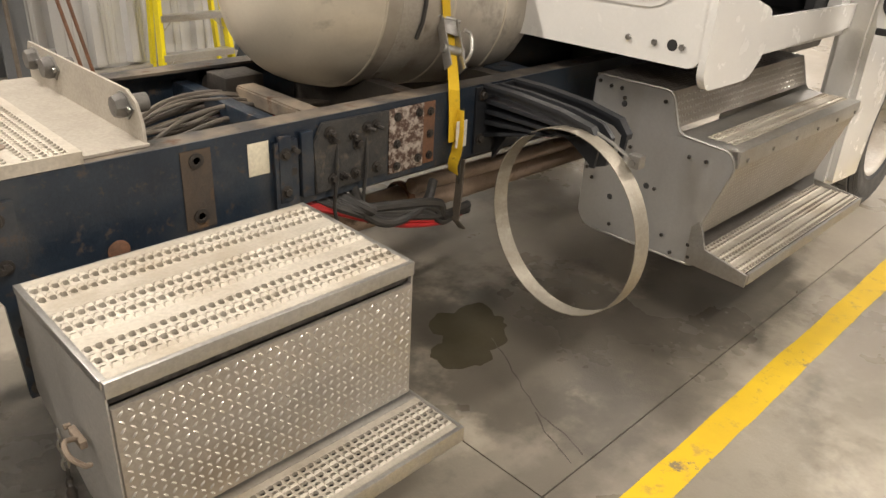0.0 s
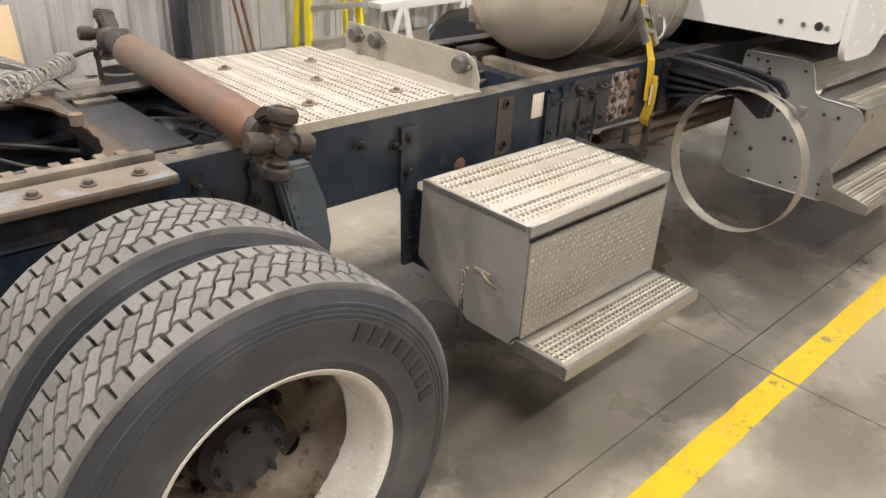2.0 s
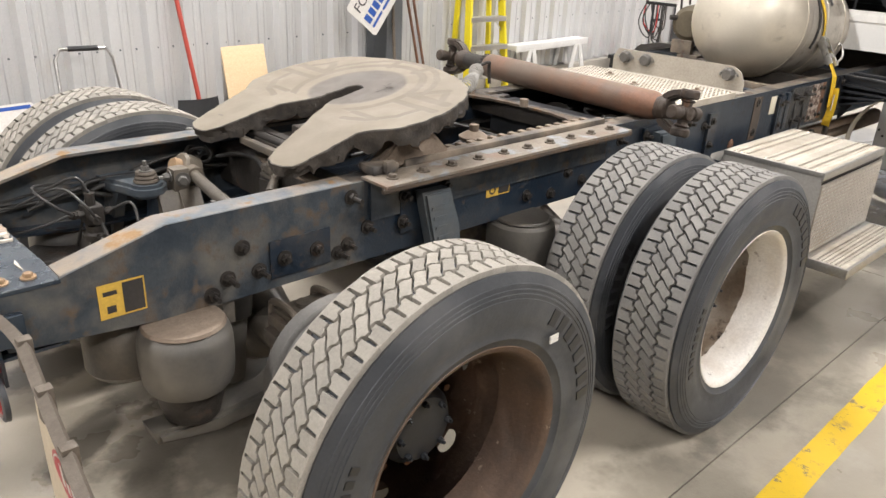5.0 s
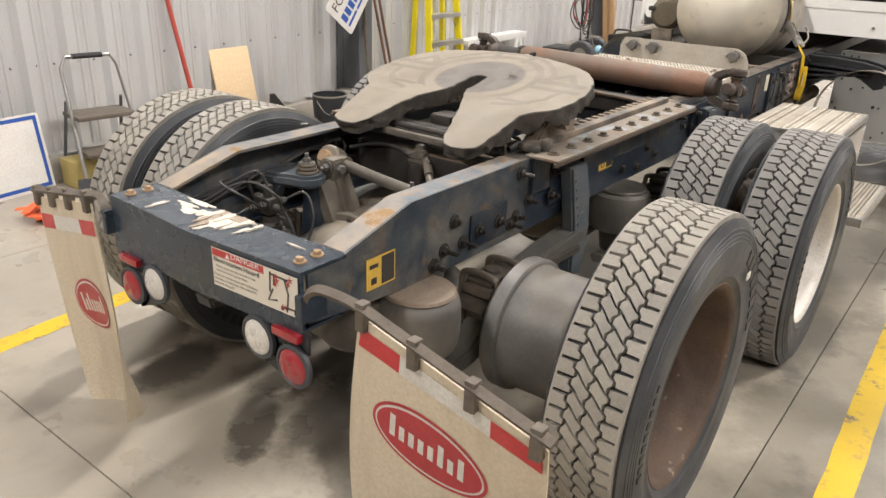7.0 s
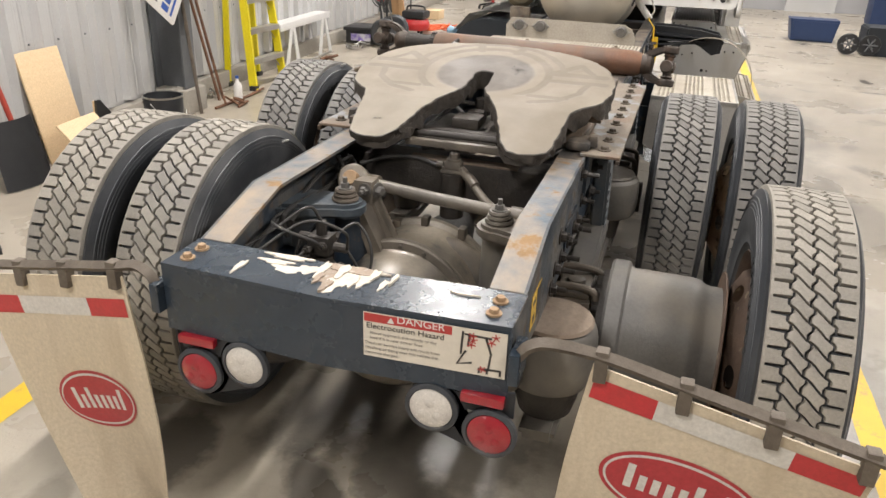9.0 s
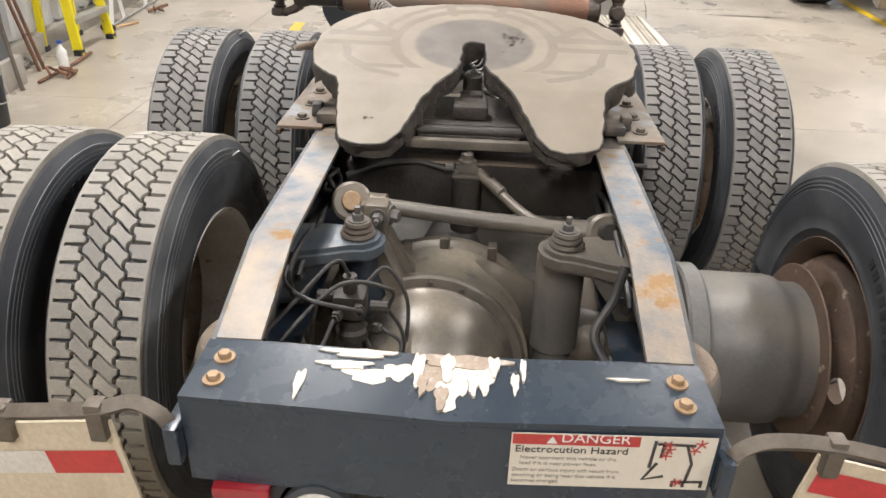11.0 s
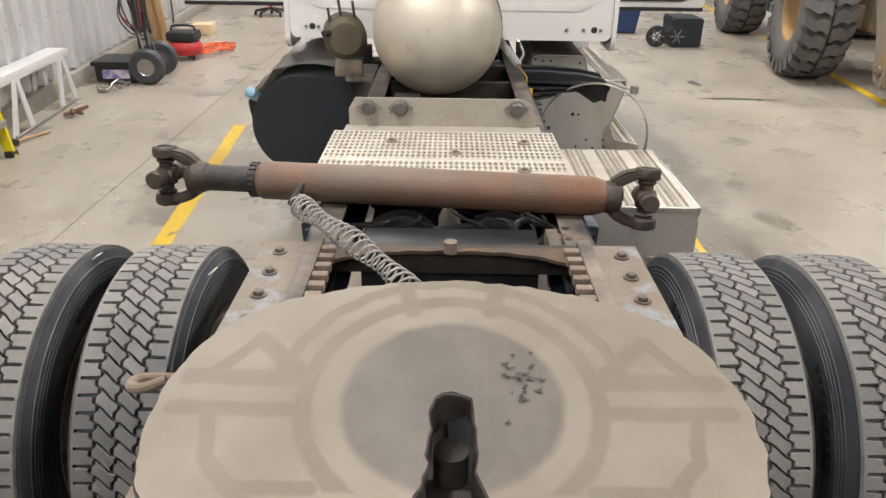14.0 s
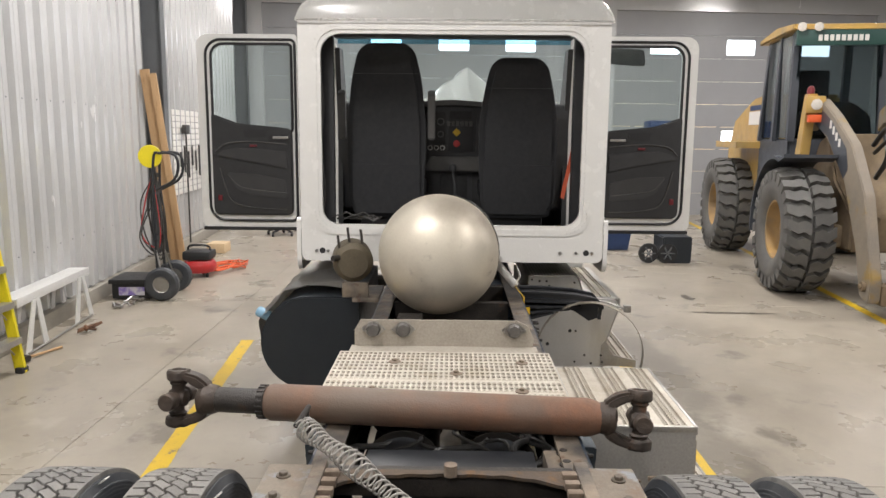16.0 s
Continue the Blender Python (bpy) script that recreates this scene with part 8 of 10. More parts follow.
# roof in a flat crown, walls, floor, front
bm = B()
secs = []
for x, base, top, side_ in ((CX0 - 0.022, 2.735, 2.75, 1.056), (CX0 - 0.014, 2.737, 2.83, 1.060), (CX0 + 0.02, 2.740, 2.90, 1.062), (CX0 + 0.10, 2.745, 2.95, 1.062), (CX0 + 0.6, 2.76, 2.98, 1.062), (CX0 + 1.0, 2.76, 2.95, 1.05), (CX1 - 0.30, 2.74, 2.86, 1.02)):
    row = []
    for k in range(25):
        q = -1 + 2 * k / 24
        a = math.copysign(1 - (1 - abs(q)) ** 2.4, q)
        row.append(bm.verts.new((x, side_ * a, base + (top - base) * (0.12 * (1 - a * a) + 0.88 * max(0.0, 1 - abs(a) ** 16) ** 0.5))))
    secs.append(row)
for a, b in zip(secs, secs[1:]):
    for k in range(24):
        bm.faces.new((a[k], a[k + 1], b[k + 1], b[k]))
bmesh.ops.solidify(bm, geom=bm.faces[:], thickness=0.03)
tp("roof", bm, "white", "white cab roof", cab, smooth=60)
bm = B()
prism(bm, [(-1.04, 2.720), (1.04, 2.720), (1.04, 2.7335), (-1.04, 2.7335)], "x", CX0 - 0.012, CX0 - 0.0002)
tp("roof_seam", bm, "white_dim", "", cab)
for s in (1, -1):
    bm = B()
    prism(bm, [(CX0 + 0.035, 1.14), (CX0 + 0.26, 1.14), (CX0 + 0.28, 1.9), (CX0 + 0.27, 2.73), (CX0 + 0.035, 2.73)], "y", s * 1.0, s * 1.045)
    prism(bm, [(CX1 - 0.30, 1.14), (CX1, 1.14), (CX1, 2.05), (CX1 - 0.18, 2.10), (CX1 - 0.36, 2.72), (CX1 - 0.44, 2.72), (CX1 - 0.26, 2.05)], "y", s * 0.97, s * 1.03)
    prism(bm, [(CX0 + 0.25, 1.12), (CX1, 1.12), (CX1, 1.20), (CX0 + 0.25, 1.20)], "y", s * 0.97, s * 1.04)
    tp("side_wall", bm, "white", "", cab)
    bm = B()
    prism(bm, fillet([(CX0 - 0.01, 1.42), (CX0 - 0.01, 1.10), (CX0 + 0.03, 1.05), (CX0 + 0.36, 1.05), (CX0 + 0.46, 1.14), (CX0 + 0.46, 1.30), (CX0 + 0.05, 1.42)], 0.05), "y", s * 1.046, s * 1.075)
    tp("corner_skirt", bm, "white", "white corner panel", cab)
    bm = B()
    prism(bm, [(CX0 + 0.46, 1.13), (CX1, 1.16), (CX1, 1.26), (CX0 + 0.46, 1.27)], "y", s * 1.042, s * 1.065)
    tp("sill", bm, "white", "white door sill", cab)
bm = B()
box(bm, CX0 + 0.035, CX1, -0.97, 0.97, 1.14, 1.18)
box(bm, CX1 - 0.04, CX1, -0.97, 0.97, 1.14, 2.08)
tp("floor_and_firewall", bm, "trim_dark", "dark cab floor", cab)
bm = B()
m = Matrix.Translation((CX1 - 0.02, 0, 2.06)) @ pose(0, 0, 0, 0, -32, 0)
box(bm, -0.004, 0.004, -0.96, 0.96, 0.0, 0.87, 0, m)
ws = tp("windscreen", bm, "tail_glass", "clear windscreen", cab)
ws.visible_shadow = False
bm = B()
box(bm, -0.008, -0.0045, -0.95, 0.95, 0.785, 0.868, 0, m)
tp("tint_band", bm, "tint_blue", "blue tinted band along the top of the windscreen", cab)
for s in (1, -1):
    bm = B()
    prism(bm, [(6.50, 1.19), (6.90, 1.19), (6.90, 2.08), (6.60, 2.68), (6.42, 2.68), (6.55, 2.05)], "y", s * 0.925, s * 0.965)
    tp("pillar_trim", bm, "trim_dark", "black pillar trim", cab)
    bm = B()
    prism(bm, [(CX0 + 0.04, 1.30), (CX0 + 0.20, 1.30), (CX0 + 0.22, 2.66), (CX0 + 0.04, 2.66)], "y", s * 0.945, s * 0.995)
    tp("pillar_trim", bm, "black_plastic", "black pillar trim", cab)
    bm = B()
    prism(bm, [(CX0 + 0.15, 1.30), (CX0 + 0.21, 1.30), (CX0 + 0.23, 2.66), (CX0 + 0.17, 2.66)], "y", s * 0.835, s * 0.944)
    tp("pillar_trim", bm, "trim_dark", "black pillar trim", cab)
bm = B()
box(bm, 6.36, 6.50, -0.97, 0.97, 2.755, 2.83, 0.02)
tp("header_trim", bm, "trim_dark", "", cab)
bm = B()
prism(bm, fillet([(6.86, 2.215), (6.66, 2.255), (6.54, 2.235), (6.50, 2.155), (6.52, 1.815), (6.60, 1.35), (6.86, 1.35)], 0.04), "y", -0.95, 0.95)
dash = tp("dashboard", bm, "trim_dark", "dark dashboard")
bm = B()
prism(bm, fillet([(-0.40, 1.40), (-0.40, 1.835), (-0.37, 2.165), (-0.28, 2.225), (0.14, 2.235), (0.22, 2.175), (0.22, 1.40)], 0.05), "x", 6.36, 6.53, bevel=0.02)
tp("centre_console", bm, "trim_dark", "dark instrument console", dash)
bm = B()
prism(bm, fillet([(-0.44, 2.185), (-0.30, 2.250), (0.0, 2.270), (0.26, 2.255), (0.26, 2.220), (0.0, 2.230), (-0.29, 2.215), (-0.42, 2.165)], 0.012), "x", 6.33, 6.60)
tp("dash_brow", bm, "trim_grey", "grey brow over the instruments", dash)
bm = B()
prism(bm, fillet([(-0.40, 1.735), (-0.34, 1.815), (0.18, 1.815), (0.22, 1.735), (0.22, 1.700), (-0.40, 1.700)], 0.015), "x", 6.28, 6.36, bevel=0.01)
tp("console_ledge", bm, "trim_grey", "grey ledge of the console", dash)
for (y0, y1, z0, z1), mat in (((-0.15, 0.03, 2.115, 2.180), "groove"), ((0.06, 0.21, 1.915, 2.175), "groove"), ((-0.17, 0.04, 1.855, 2.085), "black_plastic"), ((-0.37, -0.19, 1.855, 2.145), "black_plastic"), ((-0.12, 0.10, 1.45, 1.675), "groove"), ((-0.36, -0.16, 1.45, 1.685), "groove")):
    bm = B()
    box(bm, 6.350, 6.3595, y0, y1, z0, z1, 0.003)
    tp("panel", bm, mat, "", dash)
for k in range(6):
    bm = B()
    yy = -0.145 + 0.036 * k
    box(bm, 6.340, 6.350, yy - 0.013, yy + 0.013, 2.060, 2.100, 0.003)
    tp("rocker_switch", bm, "trim_grey", "", dash)
for k in range(12):
    bm = B()
    yy, zz = -0.345 + 0.052 * (k % 3) + 0.015, 1.890 + 0.056 * (k // 3)
    box(bm, 6.338, 6.350, yy - 0.019, yy + 0.019, zz - 0.017, zz + 0.017, 0.003)
    tp("switch", bm, "trim_grey", "", dash)
for y, mat, z in ((-0.03, "yellow", 2.010), (-0.03, "red", 1.920)):
    bm = B()
    m = pose(6.35, y, z, 0, -90, 0)
    if mat == "yellow":
        box(bm, -0.024, 0.024, -0.024, 0.024, 0, 0.02, 0.003, m @ pose(0, 0, 0, 0, 0, 45))
    else:
        lathe(bm, [(0, 0), (0.027, 0), (0.029, 0.02), (0, 0.024)], m, 8)
    tp("brake_knob", bm, mat, "yellow brake knob" if mat == "yellow" else "red brake knob", dash)
for y, z, r in ((0.085, 1.885, 0.020), (0.135, 1.885, 0.020), (0.185, 1.885, 0.020), (0.10, 1.995, 0.026), (0.17, 1.995, 0.026), (0.10, 2.095, 0.030), (0.175, 2.095, 0.030)):
    bm = B()
    lathe(bm, [(r * 0.72, 0), (r, 0), (r * 1.05, 0.008), (r * 0.75, 0.009)], pose(6.35, y, z, 0, -90, 0), 20, closed=True)
    tp("gauge", bm, "steel" if z < 1.915 else "trim_grey", "", dash)
bm = B()
tube(bm, [(6.0, -0.02, 1.18), (6.02, -0.02, 1.55), (6.05, 0.0, 1.72)], 0.010, 8, 4)
lathe(bm, [(0, 0), (0.028, 0), (0.033, 0.03), (0.025, 0.055), (0, 0.06)], pose(6.05, 0.0, 1.71), 14)
tp("gear_lever", bm, "black_plastic", "black gear lever between the seats", cab)
# seats
for y, w, top in ((0.50, 0.29, 2.66), (-0.49, 0.29, 2.56)):
    bm = B()
    prof = fillet([(y - w, 1.62), (y - w * 1.02, 2.05), (y - w * 0.90, top - 0.26), (y - w * 0.74, top - 0.06), (y - w * 0.5, top), (y + w * 0.5, top), (y + w * 0.74, top - 0.06), (y + w * 0.90, top - 0.26), (y + w * 1.02, 2.05), (y + w, 1.62)], 0.07)
    prism(bm, prof, "x", 5.86, 6.00, bevel=0.045)
    seat = tp("seat", bm, "seat", "black cloth air suspended seat")
    bm = B()
    prism(bm, fillet([(y - w * 0.80, 1.37), (y - w * 0.97, 1.50), (y - w * 0.99, 1.80), (y + w * 0.99, 1.80), (y + w * 0.97, 1.50), (y + w * 0.80, 1.37)], 0.04), "x", 5.845, 6.02, bevel=0.03)
    tp("seat_back_pocket", bm, "seat", "", seat)
    bm = B()
    box(bm, 5.90, 6.42, y - w, y + w, 1.50, 1.64, 0.04)
    box(bm, 5.95, 6.35, y - w * 0.7, y + w * 0.7, 1.18, 1.50, 0.02)
    tp("seat_base", bm, "black_plastic", "", seat)
    bm = B()
    prism(bm, [(y - w * 0.86, top - 0.222), (y + w * 0.86, top - 0.222), (y + w * 0.86, top - 0.226), (y - w * 0.86, top - 0.226)], "x", 5.857, 5.862)
    tp("seat_seam", bm, "trim_mid", "", seat)
    if y > 0:
        for yy in (y - w - 0.045, y + w + 0.055):
            bm = B()
            prism(bm, fillet([(5.93, 1.95), (5.93, 2.29), (6.0, 2.33), (6.02, 1.95)], 0.02), "y", yy - 0.028, yy + 0.028, bevel=0.008)
            tp("arm_rest", bm, "trim_grey", "folded grey arm rest", seat)
M["belt"] = surf("belt_orange", (0.55, 0.10, 0.04), 0.7, 0.0, (0.45, 0.08, 0.03), 20, 0.6, bump=0.2)
bm = B()
tube(bm, [(5.62, -0.93, 2.62), (5.62, -0.90, 2.3), (5.60, -0.865, 1.95), (5.58, -0.80, 1.62), (5.57, -0.785, 1.55)], 0.02, 8, 5, flat=(0.014, 0.0015))
tp("seat_belt", bm, "belt", "orange seat belt", cab)
for s in (1, -1):
    bm = B()
    tube(bm, [(5.42, s * 0.93, 2.5), (5.44, s * 0.90, 2.2), (5.43, s * 0.92, 1.9), (5.46, s * 0.90, 1.6), (5.44, s * 0.92, 1.42)], 0.012, 8, 6)
    tube(bm, [(5.42, s * 0.95, 2.4), (5.44, s * 0.95, 1.9), (5.43, s * 0.94, 1.42)], 0.018, 8, 6)
    tp("pillar_wiring", bm, "wire", "wiring down the door pillar", cab)
for k in range(5):
    bm = B()
    tube(bm, [(5.44, 0.86 - 0.05 * k, 1.40), (5.42, 0.80 - 0.06 * k, 1.43 + 0.02 * (k % 2)), (5.46, 0.72 - 0.05 * k, 1.40), (5.43, 0.62 - 0.03 * k, 1.42), (5.40, 0.55, 1.39)], 0.006, 6, 5)
    tp("loose_wire", bm, "wire", "loose wire on the cab floor", cab)
for y in (-0.97, -0.86, 0.94, 0.86, -0.75, 0.80):
    bm = B()
    bolt(bm, (CX0, y, 1.19), (-1, 0, 0), 0.012, 0.008, False)
    tp("wall_bolt", bm, "steel", "", cab)
for y in (-0.93, 0.90):
    bm = B()
    lathe(bm, [(0, 0.0008), (0.020, 0.0008), (0.021, 0)], pose(CX0 - 0.0005, y, 1.19, 0, -90, 0), 18)
    tp("wall_hole", bm, "groove", "", cab)

# open doors
for s in (1, -1):
    y0, y1 = (1.30, 2.14) if s > 0 else (-2.02, -1.22)
    X = 6.56
    bm = B()
    o = rounded(y0, y1, 1.19, 2.80, (0.10, 0.03, 0.03, 0.06) if s > 0 else (0.03, 0.10, 0.06, 0.03), 6)
    wi = rounded(y0 + 0.05, y1 - 0.12, 2.00, 2.72, (0.10, 0.03, 0.03, 0.05) if s > 0 else (0.03, 0.10, 0.05, 0.03), 6)
    if s < 0:
        wi = rounded(y0 + 0.12, y1 - 0.05, 2.00, 2.72, (0.03, 0.10, 0.05, 0.03), 6)
    ring_plate(bm, o, wi, "x", X, X + 0.06)
    dr = tp("door", bm, "white", "white cab door standing open with grey trim")
    bm = B()
    ya, yb = (y0 + 0.05, y1 - 0.11) if s > 0 else (y1 - 0.05, y0 + 0.11)
    po = fillet([(ya, 1.30), (yb, 1.30), (yb, 2.15), (yb - s * 0.06, 2.13), (yb - s * 0.22, 2.07), (ya, 2.03)], 0.06)
    prism(bm, po, "x", X - 0.035, X - 0.002, bevel=0.012)
    tp("door_trim", bm, "trim_dark", "dark grey moulded door trim", dr)
    def on_trim(f, z):
        return (yb + (ya - yb) * f, z)
    bm = B()
    prism(bm, [on_trim(f, z) for f, z in ((0.06, 1.80), (0.14, 1.845), (0.30, 1.868), (0.60, 1.86), (0.94, 1.84), (0.94, 1.69), (0.70, 1.725), (0.40, 1.76), (0.18, 1.785))], "x", X - 0.052, X - 0.034, bevel=0.006)
    tp("arm_panel", bm, "trim_mid", "", dr)
    bm = B()
    prism(bm, fillet([on_trim(f, z) for f, z in ((0.18, 1.66), (0.30, 1.52), (0.45, 1.47), (0.92, 1.44), (0.92, 1.60), (0.55, 1.65))], 0.03), "x", X - 0.044, X - 0.034, bevel=0.006)
    tp("pocket", bm, "trim_mid", "", dr)
    for line in (((0.20, 1.64), (0.34, 1.545), (0.55, 1.515), (0.90, 1.49)), ((0.10, 1.70), (0.18, 1.50), (0.28, 1.40), (0.55, 1.36), (0.92, 1.35)), ((0.05, 1.83), (0.18, 1.90), (0.5, 1.92), (0.93, 1.90))):
        bm = B()
        tube(bm, [(X - 0.040, *on_trim(f, z)) for f, z in line], 0.006, 6, 6)
        tp("moulded_line", bm, "trim_grey", "", dr)
    bm = B()
    prism(bm, fillet([on_trim(f, z) for f, z in ((0.42, 1.955), (0.40, 2.02), (0.72, 2.015), (0.68, 1.96))], 0.015), "x", X - 0.043, X - 0.034, bevel=0.004)
    tp("pull_recess", bm, "black_plastic", "", dr)
    bm = B()
    box(bm, X - 0.046, X - 0.036, yb + (ya - yb) * 0.52 - 0.03, yb + (ya - yb) * 0.52 + 0.03, 1.875, 1.895, 0.002)
    tp("window_switch", bm, "red_dim", "small red lit switch", dr)
    bm = B()
    yy = y0 + 0.15 if s > 0 else y1 - 0.15
    prism(bm, fillet([(yy - 0.09, 1.93), (yy - 0.08, 1.98), (yy + 0.09, 1.98), (yy + 0.10, 1.93)], 0.02), "x", X - 0.048, X - 0.034)
    tp("handle_recess", bm, "black_plastic", "", dr)
    bm = B()
    box(bm, X - 0.056, X - 0.044, yy - 0.07, yy + 0.06, 1.945, 1.965, 0.004)
    tp("door_handle", bm, "steel", "chrome inside handle", dr)
    bm = B()
    yy = y1 - 0.17 if s > 0 else y0 + 0.17
    box(bm, X - 0.042, X - 0.034, yy - 0.018, yy + 0.018, 1.42, 1.47, 0.006)
    tp("reflector", bm, "red_dim", "small red reflector", dr)
    bm = B()
    m_out = rounded(y0 + 0.02 if s > 0 else y0 + 0.075, y1 - 0.075 if s > 0 else y1 - 0.02, 1.25, 2.755, (0.13, 0.04, 0.05, 0.13) if s > 0 else (0.04, 0.13, 0.13, 0.05), 8)
    tube(bm, [(X - 0.006, a, b) for a, b in m_out + m_out[:1]], 0.011, 8)
    tp("door_seal", bm, "black_plastic", "black rubber seal", dr)
    bm = B()
    tube(bm, [(X - 0.004, a, b) for a, b in wi + wi[:1]], 0.012, 8)
    tp("window_seal", bm, "black_plastic", "", dr)
    bm = B()
    prism(bm, [(a, b) for a, b in wi], "x", X + 0.025, X + 0.030)
    gl = tp("door_glass", bm, "tail_glass", "clear door window", dr)
    gl.visible_shadow = False
    bm = B()
    box(bm, X - 0.01, X + 0.05, y0 + 0.01, y1 - 0.01, 1.165, 1.195, 0.006)
    tp("lower_seal", bm, "black_plastic", "", dr)
    if s < 0:
        bm = B()
        prism(bm, fillet([(y1 - 0.42, 2.58), (y1 - 0.40, 2.72), (y1 - 0.08, 2.73), (y1 - 0.10, 2.60)], 0.04), "x", X + 0.20, X + 0.24, bevel=0.008)
        tp("mirror", bm, "trim_grey", "door mirror seen through the glass", dr)
# tilted white hood beyond the windscreen, fender and front wheel
bm = B()
rows = []
RIDGE = ((-0.95, 2.30), (-0.70, 2.44), (-0.44, 2.49), (-0.33, 2.50), (-0.24, 2.58), (-0.144, 2.66), (-0.08, 2.63), (0.04, 2.52), (0.287, 2.36), (0.55, 2.28), (0.95, 2.20))


def ridge_z(y):
    for (y0, z0), (y1, z1) in zip(RIDGE, RIDGE[1:]):
        if y <= y1:
            f = max(0.0, (y - y0) / (y1 - y0))
            return z0 + (z1 - z0) * f * f * (3 - 2 * f)
    return RIDGE[-1][1]


for x, half_w, rise in ((7.05, 0.92, 0.05), (7.35, 0.93, 0.25), (7.6, 0.94, 0.62), (7.8, 0.94, 0.93), (7.9, 0.94, 1.0), (7.96, 0.93, 0.94), (8.05, 0.90, 0.5)):
    rows.append([bm.verts.new((x, half_w * (-1 + k / 20), 2.02 + (ridge_z(half_w * (-1 + k / 20)) - 2.02) * rise)) for k in range(41)])
for a, b in zip(rows, rows[1:]):
    for k in range(40):
        bm.faces.new((a[k], a[k + 1], b[k + 1], b[k]))
bmesh.ops.solidify(bm, geom=bm.faces[:], thickness=0.02)
tp("hood", bm, "white", "white hood ahead of the windscreen")
for s in (1, -1):
    bm = B()
    prism(bm, fillet([(6.74, 1.10), (6.78, 0.36), (7.20, 0.33), (7.24, 0.60), (7.34, 0.86), (7.52, 1.02), (7.75, 1.06), (8.05, 1.0), (8.3, 0.8), (8.42, 0.55), (8.9, 0.55), (8.9, 1.5), (8.4, 1.75), (7.1, 1.75), (6.80, 1.6)], 0.05), "y", s * 1.00, s * 1.17, bevel=0.03)
    tp("fender", bm, "white", "white front fender")
    bm = B()
    box(bm, 6.66, 6.95, min(s * 1.0, s * 1.05), max(s * 1.0, s * 1.05), 1.19, 1.23, 0.004)
    tp("door_stop_strap", bm, "black_plastic", "black strap at the door hinge")
    m = pose(7.78, s * 0.99, 0.505) @ pose(0, 0, 0, -90 * s) @ pose(0, 0, 0, 0, 0, 17)
    rim = part("wheel", RIMS["rim_white"], M["rim_white"], truck, "front steer wheel", m)
    part("tyre", TYRE, M["rubber"], rim)
    tagged(part("tread", TREAD, M["tread"], rim), kind="stuff")
bm = B()
cyl(bm, (7.72, -0.9, 0.50), (7.72, 0.9, 0.50), 0.06, 16)
box(bm, 6.6, 7.6, -0.40, 0.40, 0.70, 1.25, 0.05)
box(bm, 7.6, 8.6, -0.35, 0.35, 0.75, 1.6, 0.05)
tp("engine", bm, "grime", "dark engine under the hood")

# ---- paint on the floor ----
def line_paint():
    mt, N, L, P = nodes_of("floor_line_paint")
    pos = N.new("ShaderNodeNewGeometry").outputs["Position"]

    def nz(sc, d=6.0, r=0.65):
        n = N.new("ShaderNodeTexNoise")
        n.inputs["Scale"].default_value, n.inputs["Detail"].default_value, n.inputs["Roughness"].default_value = sc, d, r
        L.new(pos, n.inputs["Vector"])
        return n.outputs["Fac"]

    def rng(f, a, b):
        r = N.new("ShaderNodeMapRange")
        r.inputs["From Min"].default_value, r.inputs["From Max"].default_value = a, b
        L.new(f, r.inputs["Value"])
        return r.outputs[0]

    def mix(f, a, b):
        x = N.new("ShaderNodeMix")
        x.data_type = "RGBA"
        L.new(f, x.inputs["Factor"])
        for s, v in ((x.inputs["A"], a), (x.inputs["B"], b)):
            if isinstance(v, tuple):
                s.default_value = (*v, 1)
            else:
                L.new(v, s)
        return x.outputs["Result"]
    c = mix(rng(nz(3), 0.3, 0.7), (0.66, 0.445, 0.008), (0.56, 0.365, 0.010))
    c = mix(rng(nz(14), 0.56, 0.68), c, (0.42, 0.27, 0.05))
    c = mix(rng(nz(5.5, 8, 0.7), 0.60, 0.64), c, (0.19, 0.145, 0.09))
    L.new(c, P.inputs["Base Color"])
    P.inputs["Roughness"].default_value = 0.45
    return mt


M["line"] = line_paint()
M["yellow_dirty"] = surf("dirty_yellow", (0.42, 0.33, 0.10), 0.6, 0.0, (0.32, 0.25, 0.09), 6, 0.6, bump=0.1)
M["ladder_yellow"] = surf("ladder_yellow", (0.74, 0.62, 0.008), 0.4, 0.0, (0.66, 0.55, 0.008), 6, 0.6, bump=0.1)
M["label_violet"] = surf("violet_label", (0.22, 0.16, 0.45), 0.4, 0.0, (0.60, 0.58, 0.62), 7, 0.12, bump=0.02)
M["blue_tote"] = surf("blue_plastic", (0.012, 0.03, 0.09), 0.5, 0.0, (0.018, 0.04, 0.11), 6, 0.6, bump=0.1)
M["rim_ochre"] = surf("ochre_rim", (0.40, 0.24, 0.06), 0.6, 0.0, (0.28, 0.16, 0.05), 5, 0.6, stain=(0.22, 0.16, 0.09), stain_scale=3, bump=0.2)
M["loader_rubber"] = surf("loader_rubber", (0.075, 0.074, 0.072), 0.7, 0.0, (0.13, 0.123, 0.11), 4, 0.6, bump=0.25)
M["loader_yellow"] = surf("loader_yellow", (0.47, 0.30, 0.075), 0.45, 0.0, (0.38, 0.245, 0.075), 3, 0.6, stain=(0.26, 0.19, 0.10), stain_scale=2, stain_at=0.6, bump=0.1)
M["loader_mud"] = surf("loader_mud", (0.22, 0.16, 0.09), 0.8, 0.0, (0.12, 0.09, 0.06), 5, 0.6, bump=0.4)
M["loader_black"] = surf("loader_black", (0.035, 0.04, 0.05), 0.45, 0.0, (0.055, 0.06, 0.07), 4, 0.6, bump=0.1)
